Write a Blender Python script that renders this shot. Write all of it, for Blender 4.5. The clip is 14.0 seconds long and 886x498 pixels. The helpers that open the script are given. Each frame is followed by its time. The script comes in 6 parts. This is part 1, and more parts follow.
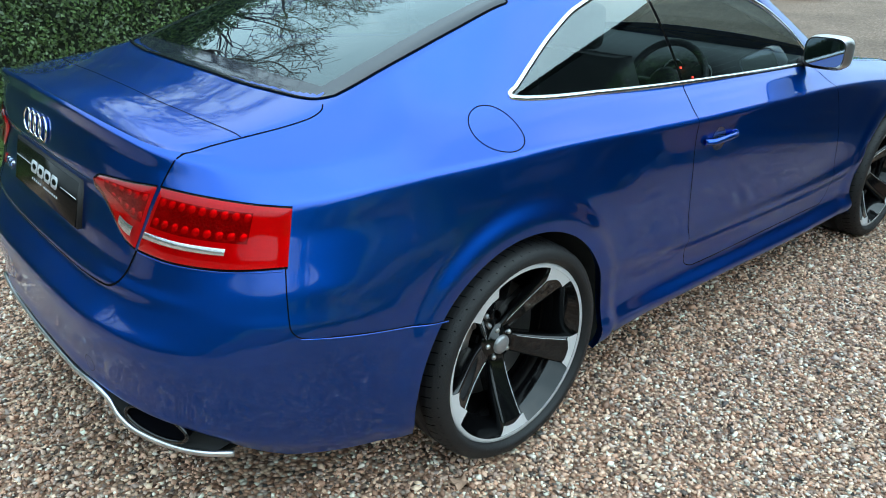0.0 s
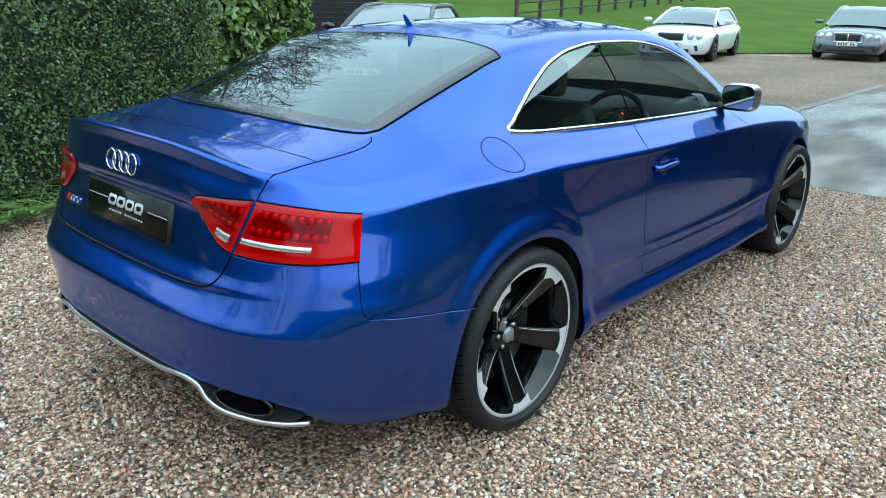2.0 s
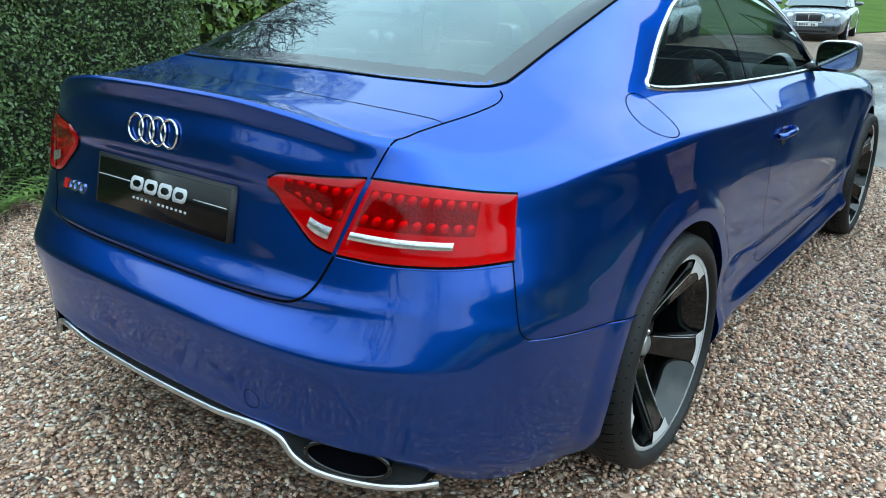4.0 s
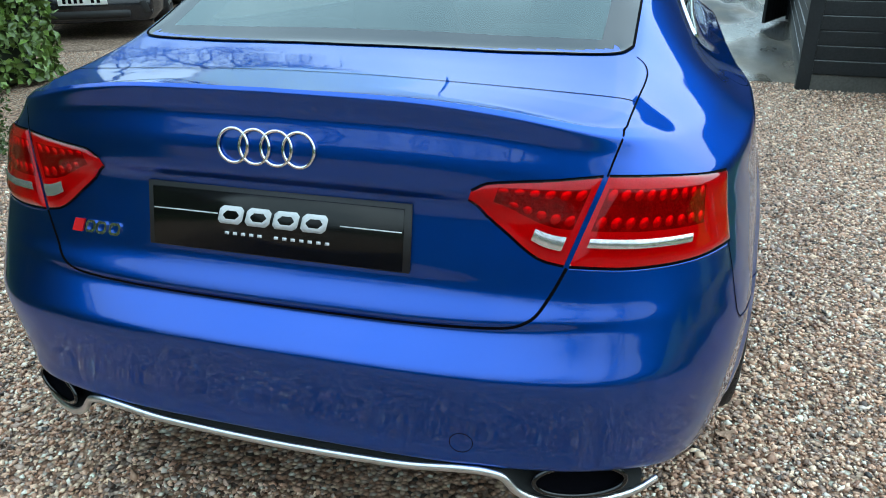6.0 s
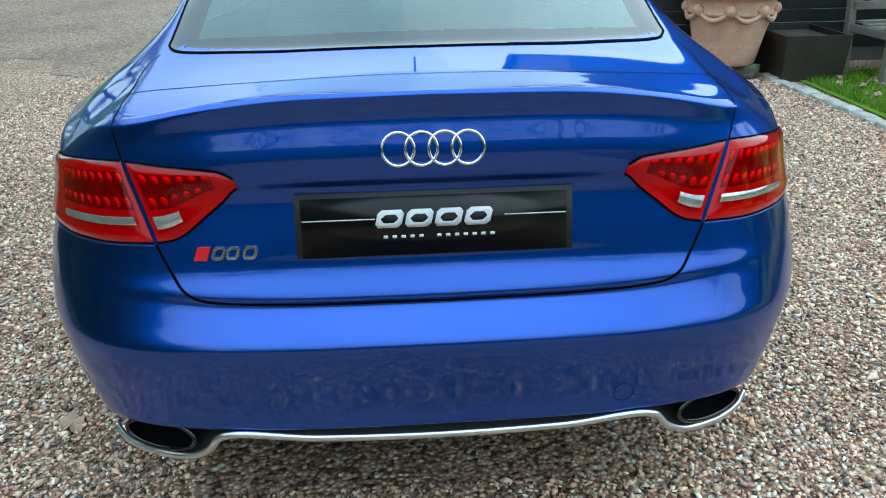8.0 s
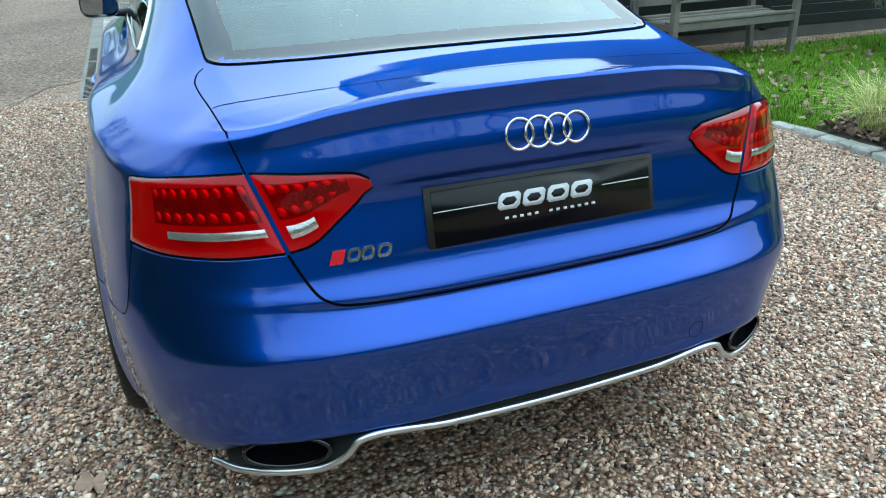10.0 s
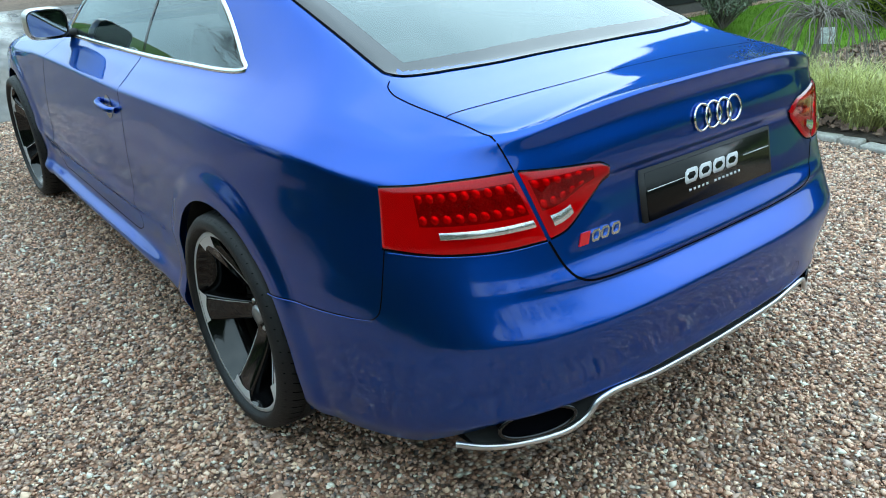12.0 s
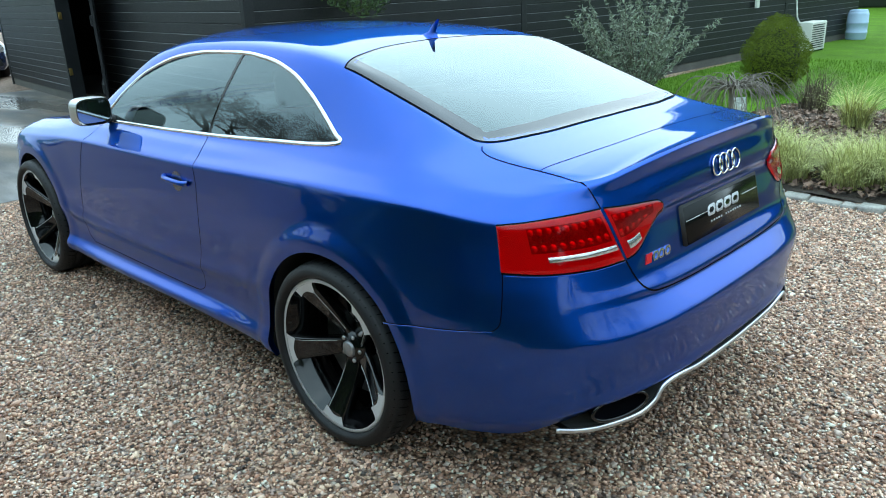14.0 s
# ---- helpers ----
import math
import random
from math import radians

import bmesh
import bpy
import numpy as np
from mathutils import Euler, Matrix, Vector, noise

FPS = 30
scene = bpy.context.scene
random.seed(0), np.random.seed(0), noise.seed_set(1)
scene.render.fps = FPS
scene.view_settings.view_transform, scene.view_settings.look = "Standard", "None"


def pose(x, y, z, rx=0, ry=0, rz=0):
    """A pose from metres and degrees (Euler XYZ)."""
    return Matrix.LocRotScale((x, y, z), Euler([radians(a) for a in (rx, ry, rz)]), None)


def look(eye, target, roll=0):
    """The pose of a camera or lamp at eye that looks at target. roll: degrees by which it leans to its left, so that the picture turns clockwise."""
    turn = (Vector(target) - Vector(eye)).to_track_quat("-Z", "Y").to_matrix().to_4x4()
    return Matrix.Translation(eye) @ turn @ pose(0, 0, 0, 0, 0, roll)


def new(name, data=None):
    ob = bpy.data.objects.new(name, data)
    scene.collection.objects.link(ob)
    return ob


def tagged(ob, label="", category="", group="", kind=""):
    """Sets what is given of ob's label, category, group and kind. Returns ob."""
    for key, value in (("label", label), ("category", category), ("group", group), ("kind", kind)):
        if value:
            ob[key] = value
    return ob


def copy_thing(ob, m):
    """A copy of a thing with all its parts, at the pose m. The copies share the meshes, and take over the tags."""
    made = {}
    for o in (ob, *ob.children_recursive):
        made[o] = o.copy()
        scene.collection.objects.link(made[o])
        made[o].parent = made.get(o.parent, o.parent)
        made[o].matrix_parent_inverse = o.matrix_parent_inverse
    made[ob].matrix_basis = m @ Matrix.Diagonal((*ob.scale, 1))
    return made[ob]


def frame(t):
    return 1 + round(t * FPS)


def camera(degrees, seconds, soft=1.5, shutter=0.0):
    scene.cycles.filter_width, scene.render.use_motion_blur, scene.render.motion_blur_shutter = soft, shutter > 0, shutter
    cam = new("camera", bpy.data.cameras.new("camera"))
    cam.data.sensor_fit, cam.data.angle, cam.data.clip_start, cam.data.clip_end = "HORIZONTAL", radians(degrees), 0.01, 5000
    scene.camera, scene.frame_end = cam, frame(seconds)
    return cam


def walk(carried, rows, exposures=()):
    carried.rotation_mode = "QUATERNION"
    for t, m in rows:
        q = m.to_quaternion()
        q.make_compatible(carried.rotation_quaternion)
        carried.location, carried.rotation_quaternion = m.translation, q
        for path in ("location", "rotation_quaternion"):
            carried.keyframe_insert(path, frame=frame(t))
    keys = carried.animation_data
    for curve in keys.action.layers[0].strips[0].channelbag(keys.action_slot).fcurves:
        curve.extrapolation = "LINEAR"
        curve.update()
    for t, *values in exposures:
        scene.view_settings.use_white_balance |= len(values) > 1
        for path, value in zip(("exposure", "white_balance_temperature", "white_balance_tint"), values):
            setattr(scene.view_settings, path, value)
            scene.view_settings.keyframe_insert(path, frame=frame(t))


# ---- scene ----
cam = camera(61.0, 14.0, soft=1.0)
PATH = [
    (0, (-1.44, -2.146, 1.479), (-0.201, -0.795, 0.68), 1.5),
    (0.5, (-1.699, -2.199, 1.522), (-0.361, -0.901, 0.797), 1.4),
    (1, (-1.868, -2.297, 1.53), (-0.469, -1.029, 0.869), 1.2),
    (1.5, (-1.971, -2.35, 1.499), (-0.553, -1.09, 0.865), 1.1),
    (2, (-1.997, -2.279, 1.474), (-0.573, -1.028, 0.837), 1.2),
    (2.5, (-1.976, -2.122, 1.436), (-0.543, -0.879, 0.803), 1.1),
    (3, (-1.94, -1.964, 1.391), (-0.502, -0.727, 0.758), 1.0),
    (3.5, (-1.868, -1.769, 1.323), (-0.415, -0.551, 0.687), 1.1),
    (4, (-1.878, -1.549, 1.286), (-0.375, -0.408, 0.625), 1.0),
    (4.2, (-1.947, -1.453, 1.321), (-0.425, -0.358, 0.627), 1.4),
    (6.3, (-2.113, -0.551, 1.352), (-0.336, -0.154, 0.525), -0.8),
    (6.5, (-2.138, -0.474, 1.354), (-0.346, -0.154, 0.526), -0.8),
    (7, (-2.201, -0.289, 1.368), (-0.39, -0.108, 0.538), -0.9),
    (7.5, (-2.217, -0.115, 1.378), (-0.401, -0.06, 0.541), -1.0),
    (8, (-2.272, 0.06, 1.379), (-0.459, -0.041, 0.541), -1.1),
    (8.2, (-2.293, 0.123, 1.373), (-0.486, -0.033, 0.53), -1.1),
    (10.3, (-2.198, 0.859, 1.372), (-0.535, 0.112, 0.551), -1.7),
    (10.5, (-2.161, 0.936, 1.383), (-0.525, 0.138, 0.555), -1.8),
    (11, (-2.045, 1.127, 1.368), (-0.472, 0.213, 0.536), -2.0),
    (11.5, (-1.945, 1.338, 1.4), (-0.454, 0.302, 0.562), -2.0),
    (12, (-1.924, 1.611, 1.442), (-0.483, 0.503, 0.609), -2.1),
    (12.5, (-1.916, 1.854, 1.513), (-0.502, 0.703, 0.692), -2.0),
    (13, (-1.893, 2.044, 1.546), (-0.507, 0.809, 0.8), -2.1),
    (13.5, (-1.915, 2.185, 1.552), (-0.568, 0.874, 0.869), -2.4),
    (14, (-1.927, 2.296, 1.527), (-0.598, 0.956, 0.867), -2.4),
]
walk(cam, [(t, look(eye, target, roll)) for t, eye, target, roll in PATH])

# ---------------------------------------------------------------- sky, sun, exposure
world = bpy.data.worlds.new("world")
scene.world = world
world.use_nodes = True
wn, wl = world.node_tree.nodes, world.node_tree.links
sky = wn.new("ShaderNodeTexSky")
sky.sky_type = "NISHITA"
sky.sun_disc = False
sky.sun_elevation, sky.sun_rotation = radians(22), radians(153)
sky.dust_density, sky.air_density = 0.3, 1.0
cloud = wn.new("ShaderNodeTexNoise")
cloud.inputs["Scale"].default_value = 2.2
cloud.inputs["Detail"].default_value = 5.0
ramp = wn.new("ShaderNodeValToRGB")
ramp.color_ramp.elements[0].position, ramp.color_ramp.elements[0].color = 0.25, (6.8, 10.5, 12.5, 1)
ramp.color_ramp.elements[1].position, ramp.color_ramp.elements[1].color = 0.75, (12.8, 17.2, 19.2, 1)
coord = wn.new("ShaderNodeTexCoord")
mix = wn.new("ShaderNodeMix")
mix.data_type = "RGBA"
mix.inputs["Factor"].default_value = 0.94
wl.new(coord.outputs["Generated"], cloud.inputs["Vector"])
wl.new(cloud.outputs["Fac"], ramp.inputs["Fac"])
wl.new(sky.outputs["Color"], mix.inputs[6])
wl.new(ramp.outputs["Color"], mix.inputs[7])
# an overcast sky is brightest overhead and falls off towards the horizon
axes = wn.new("ShaderNodeSeparateXYZ")
fall = wn.new("ShaderNodeMapRange")
fall.inputs["From Min"].default_value, fall.inputs["From Max"].default_value = 0.0, 1.0
fall.inputs["To Min"].default_value, fall.inputs["To Max"].default_value = 0.55, 1.28
# and brighter round the veiled sun
SUNWARD = Vector((0.42, -0.82, 0.38)).normalized()
near_sun = wn.new("ShaderNodeVectorMath")
near_sun.operation = "DOT_PRODUCT"
near_sun.inputs[1].default_value = SUNWARD
glow = wn.new("ShaderNodeMapRange")
glow.interpolation_type = "SMOOTHERSTEP"
glow.inputs["From Min"].default_value, glow.inputs["From Max"].default_value = 0.35, 1.0
glow.inputs["To Min"].default_value, glow.inputs["To Max"].default_value = 0.97, 1.45
both = wn.new("ShaderNodeMath")
both.operation = "MULTIPLY"
dome = wn.new("ShaderNodeMix")
dome.data_type, dome.blend_type = "RGBA", "MULTIPLY"
dome.inputs["Factor"].default_value = 1.0
wl.new(coord.outputs["Generated"], axes.inputs["Vector"])
wl.new(axes.outputs["Z"], fall.inputs["Value"])
wl.new(mix.outputs[2], dome.inputs[6])
wl.new(coord.outputs["Generated"], near_sun.inputs[0])
wl.new(near_sun.outputs["Value"], glow.inputs["Value"])
wl.new(fall.outputs["Result"], both.inputs[0])
wl.new(glow.outputs["Result"], both.inputs[1])
wl.new(both.outputs[0], dome.inputs[7])
wl.new(dome.outputs[2], wn["Background"].inputs["Color"])
wn["Background"].inputs["Strength"].default_value = 0.146

sun = new("sun", bpy.data.lights.new("sun", "SUN"))
sun.data.energy, sun.data.angle, sun.data.color = 0.5, radians(110), (1.0, 0.78, 0.56)
sun.matrix_world = look(SUNWARD * 20, (0, 0, 0), 0)
scene.view_settings.exposure = 0.22


# ---------------------------------------------------------------- materials
def ramp_node(n, stops):
    r = n.new("ShaderNodeValToRGB")
    while len(r.color_ramp.elements) < len(stops):
        r.color_ramp.elements.new(0.5)
    for e, (p, c) in zip(r.color_ramp.elements, stops):
        e.position, e.color = p, (*c, 1)
    return r


def material(name, base, rough=0.5, metal=0.0, coat=0.0, var=0.12, scale=6.0, fine=60.0, bump=0.0, bump_scale=80.0, spec=0.5, island=0.0, rough_var=0.1):
    """A principled surface whose colour and roughness vary at two scales, with an optional fine relief."""
    m = bpy.data.materials.new(name)
    m.use_nodes = True
    n, l = m.node_tree.nodes, m.node_tree.links
    p = n["Principled BSDF"]
    p.inputs["Metallic"].default_value = metal
    p.inputs["Coat Weight"].default_value = coat
    p.inputs["Coat Roughness"].default_value = 0.03
    p.inputs["Specular IOR Level"].default_value = spec
    co = n.new("ShaderNodeTexCoord")
    big, small = n.new("ShaderNodeTexNoise"), n.new("ShaderNodeTexNoise")
    big.inputs["Scale"].default_value, small.inputs["Scale"].default_value = scale, fine
    big.inputs["Detail"].default_value = small.inputs["Detail"].default_value = 4
    add = n.new("ShaderNodeMath")
    add.operation = "ADD"
    for t, k in ((big, 0), (small, 1)):
        l.new(co.outputs["Object"], t.inputs["Vector"])
        l.new(t.outputs["Fac"], add.inputs[k])
    dark = tuple(c * (1 - var) for c in base)
    light = tuple(min(1, c * (1 + var)) for c in base)
    r = ramp_node(n, [(0.35, dark), (0.65, light)])
    half = n.new("ShaderNodeMath")
    half.operation = "MULTIPLY"
    half.inputs[1].default_value = 0.5
    l.new(add.outputs[0], half.inputs[0])
    l.new(half.outputs[0], r.inputs["Fac"])
    colour = r.outputs["Color"]
    if island:
        geo = n.new("ShaderNodeNewGeometry")
        hsv = n.new("ShaderNodeHueSaturation")
        mr = n.new("ShaderNodeMapRange")
        mr.inputs["To Min"].default_value, mr.inputs["To Max"].default_value = 1 - island, 1 + island
        l.new(geo.outputs["Random Per Island"], mr.inputs["Value"])
        l.new(mr.outputs["Result"], hsv.inputs["Value"])
        l.new(colour, hsv.inputs["Color"])
        colour = hsv.outputs["Color"]
    l.new(colour, p.inputs["Base Color"])
    rr = n.new("ShaderNodeMapRange")
    rr.inputs["From Min"].default_value, rr.inputs["From Max"].default_value = 0.3, 0.7
    rr.inputs["To Min"].default_value, rr.inputs["To Max"].default_value = rough * (1 - rough_var), min(1, rough * (1 + rough_var))
    l.new(half.outputs[0], rr.inputs["Value"])
    l.new(rr.outputs["Result"], p.inputs["Roughness"])
    if bump:
        b = n.new("ShaderNodeBump")
        b.inputs["Strength"].default_value = bump
        b.inputs["Distance"].default_value = 0.01
        t = n.new("ShaderNodeTexNoise")
        t.inputs["Scale"].default_value = bump_scale
        t.inputs["Detail"].default_value = 5
        l.new(co.outputs["Object"], t.inputs["Vector"])
        l.new(t.outputs["Fac"], b.inputs["Height"])
        l.new(b.outputs["Normal"], p.inputs["Normal"])
    return m


def car_paint(name, base, flake=(0.25, 0.55, 0.95), metal=0.55):
    """Pearl paint: metallic base with fine flake, under a clear coat with a few water spots."""
    m = material(name, base, 0.33, metal, 1.0, 0.05, 3.0, 900.0)
    n, l = m.node_tree.nodes, m.node_tree.links
    p = n["Principled BSDF"]
    p.inputs["Specular Tint"].default_value = (*flake, 1)
    p.inputs["Coat IOR"].default_value = 1.48
    lw = n.new("ShaderNodeTexNoise")
    lw.inputs["Scale"].default_value = 1.3
    co = n.new("ShaderNodeTexCoord")
    l.new(co.outputs["Object"], lw.inputs["Vector"])
    mr = n.new("ShaderNodeMapRange")
    mr.inputs["To Min"].default_value, mr.inputs["To Max"].default_value = 0.025, 0.05
    l.new(lw.outputs["Fac"], mr.inputs["Value"])
    l.new(mr.outputs["Result"], p.inputs["Coat Roughness"])
    return m


def pane(name, tint, rough=0.0, ior=1.5):
    """Thin tinted glass: what lies behind is dimmed, the sky is mirrored by Fresnel."""
    m = bpy.data.materials.new(name)
    m.use_nodes = True
    n, l = m.node_tree.nodes, m.node_tree.links
    n.remove(n["Principled BSDF"])
    tr, gl, mx = n.new("ShaderNodeBsdfTransparent"), n.new("ShaderNodeBsdfGlossy"), n.new("ShaderNodeMixShader")
    lw = n.new("ShaderNodeLayerWeight")
    lw.inputs["Blend"].default_value = 0.5
    pw, mr = n.new("ShaderNodeMath"), n.new("ShaderNodeMapRange")
    pw.operation = "POWER"
    pw.inputs[1].default_value = 4.0
    f0 = ((ior - 1) / (ior + 1)) ** 2
    mr.inputs["To Min"].default_value, mr.inputs["To Max"].default_value = f0, 1.0
    tr.inputs["Color"].default_value = (*tint, 1)
    gl.inputs["Roughness"].default_value = rough
    gl.inputs["Color"].default_value = (0.80, 0.93, 0.96, 1)
    l.new(lw.outputs["Facing"], pw.inputs[0])
    l.new(pw.outputs[0], mr.inputs["Value"])
    l.new(mr.outputs["Result"], mx.inputs["Fac"])
    l.new(tr.outputs[0], mx.inputs[1])
    l.new(gl.outputs[0], mx.inputs[2])
    l.new(mx.outputs[0], n["Material Output"].inputs["Surface"])
    return m


def gravel_material(name, cell, tones, bump=0.9):
    """Small stones: a tone for each cell, crevice shade in the colour and rounded relief, with damp patches."""
    m = bpy.data.materials.new(name)
    m.use_nodes = True
    n, l = m.node_tree.nodes, m.node_tree.links
    p = n["Principled BSDF"]
    co = n.new("ShaderNodeTexCoord")
    v = n.new("ShaderNodeTexVoronoi")
    v.inputs["Scale"].default_value = 1 / cell
    v.inputs["Randomness"].default_value = 1.0
    l.new(co.outputs["Object"], v.inputs["Vector"])
    sep = n.new("ShaderNodeSeparateColor")
    l.new(v.outputs["Color"], sep.inputs["Color"])
    r = ramp_node(n, tones)
    l.new(sep.outputs["Red"], r.inputs["Fac"])
    wet = n.new("ShaderNodeTexNoise")
    wet.inputs["Scale"].default_value = 0.7
    wet.inputs["Detail"].default_value = 6
    l.new(co.outputs["Object"], wet.inputs["Vector"])
    wr = ramp_node(n, [(0.35, (0.72, 0.70, 0.68)), (0.62, (1.0, 1.0, 1.0))])
    l.new(wet.outputs["Fac"], wr.inputs["Fac"])
    # shade in the crevices between stones, multiplied into their colour
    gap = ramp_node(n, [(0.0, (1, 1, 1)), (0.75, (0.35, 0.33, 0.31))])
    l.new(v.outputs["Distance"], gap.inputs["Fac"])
    m1, m2 = n.new("ShaderNodeMix"), n.new("ShaderNodeMix")
    for q in (m1, m2):
        q.data_type, q.blend_type = "RGBA", "MULTIPLY"
        q.inputs["Factor"].default_value = 1.0
    l.new(r.outputs["Color"], m1.inputs[6])
    l.new(wr.outputs["Color"], m1.inputs[7])
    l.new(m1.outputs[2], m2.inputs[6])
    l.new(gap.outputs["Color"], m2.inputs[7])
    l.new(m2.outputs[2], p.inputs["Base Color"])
    p.inputs["Roughness"].default_value = 0.7
    p.inputs["Specular IOR Level"].default_value = 0.2
    b = n.new("ShaderNodeBump")
    b.invert = True
    b.inputs["Strength"].default_value = bump
    b.inputs["Distance"].default_value = cell * 0.6
    l.new(v.outputs["Distance"], b.inputs["Height"])
    l.new(b.outputs["Normal"], p.inputs["Normal"])
    return m


def wet_tarmac(name):
    """Grey tarmac with brown silt and smooth wet patches."""
    m = bpy.data.materials.new(name)
    m.use_nodes = True
    n, l = m.node_tree.nodes, m.node_tree.links
    p = n["Principled BSDF"]
    co, mp = n.new("ShaderNodeTexCoord"), n.new("ShaderNodeMapping")
    mp.inputs["Scale"].default_value = (0.45, 1.3, 1.0)
    l.new(co.outputs["Object"], mp.inputs["Vector"])
    wet, silt, grain = (n.new("ShaderNodeTexNoise") for _ in range(3))
    for t, sc, v in ((wet, 0.75, mp.outputs["Vector"]), (silt, 1.1, mp.outputs["Vector"]), (grain, 160.0, co.outputs["Object"])):
        t.inputs["Scale"].default_value, t.inputs["Detail"].default_value = sc, 5
        l.new(v, t.inputs["Vector"])
    tone = ramp_node(n, [(0.40, (0.060, 0.062, 0.066)), (0.52, (0.095, 0.085, 0.074)), (0.64, (0.170, 0.135, 0.105))])
    l.new(silt.outputs["Fac"], tone.inputs["Fac"])
    fine = ramp_node(n, [(0.3, (0.75, 0.75, 0.75)), (0.7, (1.2, 1.2, 1.2))])
    l.new(grain.outputs["Fac"], fine.inputs["Fac"])
    mul = n.new("ShaderNodeMix")
    mul.data_type, mul.blend_type = "RGBA", "MULTIPLY"
    mul.inputs["Factor"].default_value = 1.0
    l.new(tone.outputs["Color"], mul.inputs[6])
    l.new(fine.outputs["Color"], mul.inputs[7])
    l.new(mul.outputs[2], p.inputs["Base Color"])
    rough = n.new("ShaderNodeMapRange")
    rough.inputs["From Min"].default_value, rough.inputs["From Max"].default_value = 0.42, 0.60
    rough.inputs["To Min"].default_value, rough.inputs["To Max"].default_value = 0.62, 0.10
    l.new(wet.outputs["Fac"], rough.inputs["Value"])
    l.new(rough.outputs["Result"], p.inputs["Roughness"])
    p.inputs["Specular IOR Level"].default_value = 0.4
    b = n.new("ShaderNodeBump")
    b.inputs["Strength"].default_value, b.inputs["Distance"].default_value = 0.12, 0.004
    l.new(grain.outputs["Fac"], b.inputs["Height"])
    l.new(b.outputs["Normal"], p.inputs["Normal"])
    return m


def stone_material(name, tones):
    """Loose stones, a tone for each."""
    m = material(name, (0.5, 0.5, 0.5), 0.5, 0, 0, 0.3, 60, 400)
    n, l = m.node_tree.nodes, m.node_tree.links
    geo = n.new("ShaderNodeNewGeometry")
    r = ramp_node(n, tones)
    l.new(geo.outputs["Random Per Island"], r.inputs["Fac"])
    l.new(r.outputs["Color"], n["Principled BSDF"].inputs["Base Color"])
    return m


STONES = [(0.0, (0.065, 0.062, 0.059)), (0.18, (0.261, 0.135, 0.088)), (0.3, (0.683, 0.384, 0.254)), (0.42, (0.336, 0.254, 0.221)), (0.56, (0.87, 0.557, 0.399)), (0.66, (0.41, 0.216, 0.14)), (0.8, (0.95, 0.703, 0.509)), (0.9, (0.571, 0.433, 0.374)), (1.0, (0.95, 0.936, 0.797))]
M = {}
M["paint"] = car_paint("blue_pearl_paint", (0.0, 0.057, 0.36), metal=1.0)
M["black_gloss"] = material("gloss_black", (0.003, 0.003, 0.0035), 0.07, 0.0, 0.0, 0.2, 5, 90)
M["black"] = material("black_plastic", (0.012, 0.012, 0.013), 0.55, 0, 0, 0.3, 8, 200, 0.2, 300)
M["gap"] = material("dark_gap", (0.001, 0.001, 0.002), 0.9, 0, 0, 0.3, 8, 200, 0, 80, 0.05)
M["chrome"] = material("satin_chrome", (0.78, 0.78, 0.78), 0.16, 1.0, 0, 0.04, 6, 80)
M["alu"] = material("matt_aluminium", (0.62, 0.62, 0.63), 0.32, 1.0, 0, 0.06, 6, 200)
M["machined"] = material("machined_alloy", (0.60, 0.60, 0.61), 0.45, 0.35, 0.0, 0.08, 10, 300)
M["cap"] = material("grey_cap", (0.30, 0.30, 0.31), 0.35, 0.6, 0.2, 0.1, 60, 300)
M["rubber"] = material("tyre_rubber", (0.009, 0.009, 0.010), 0.55, 0, 0, 0.25, 9, 160, 0.25, 220, 0.35)
M["liner"] = material("arch_liner", (0.006, 0.006, 0.006), 0.9, 0, 0, 0.3, 8, 90)
M["disc"] = material("brake_disc", (0.28, 0.27, 0.26), 0.4, 1.0, 0, 0.15, 12, 120)
M["glass"] = pane("tinted_glass", (0.62, 0.70, 0.70), 0.0, 2.2)
M["rear_glass"] = pane("rear_glass", (0.22, 0.27, 0.27), 0.0, 1.85)
M["frit"] = material("frit_band", (0.010, 0.013, 0.022), 0.05, 0, 0.0, 0.15, 8, 400, 0, 80, 0.55)
M["leather"] = material("black_leather", (0.025, 0.025, 0.027), 0.5, 0, 0, 0.2, 10, 200, 0.3, 300)
M["cabin"] = material("cabin_trim", (0.02, 0.02, 0.022), 0.6, 0, 0, 0.2, 10, 200)
M["warning"] = material("lit_red_lamp", (0.5, 0.01, 0.01), 0.3)
M["warning"].node_tree.nodes["Principled BSDF"].inputs["Emission Color"].default_value = (1.0, 0.05, 0.03, 1)
M["warning"].node_tree.nodes["Principled BSDF"].inputs["Emission Strength"].default_value = 4.0
M["mirror"] = material("mirror_glass", (0.30, 0.34, 0.38), 0.02, 1.0, 0, 0.01)
M["lamp_red"] = pane("red_lens", (0.86, 0.003, 0.030), 0.0, 1.36)
M["lamp_back"] = material("pale_reflector", (0.62, 0.60, 0.60), 0.3, 0.2, 0.0, 0.10, 12, 260, 0.12, 300)
M["lamp_deep"] = material("dark_reflector", (0.20, 0.16, 0.16), 0.35, 0.3, 0.0, 0.4, 40, 260, 0.4, 160)
M["lamp_led"] = material("silvered_cup", (0.80, 0.78, 0.78), 0.18, 0.6, 0.0, 0.2, 60, 200)
M["lamp_white"] = material("clear_reflector", (0.66, 0.63, 0.63), 0.16, 0.85, 0.3, 0.25, 90, 340)
M["red_badge"] = material("red_enamel", (0.55, 0.01, 0.015), 0.25, 0, 0.6, 0.05)
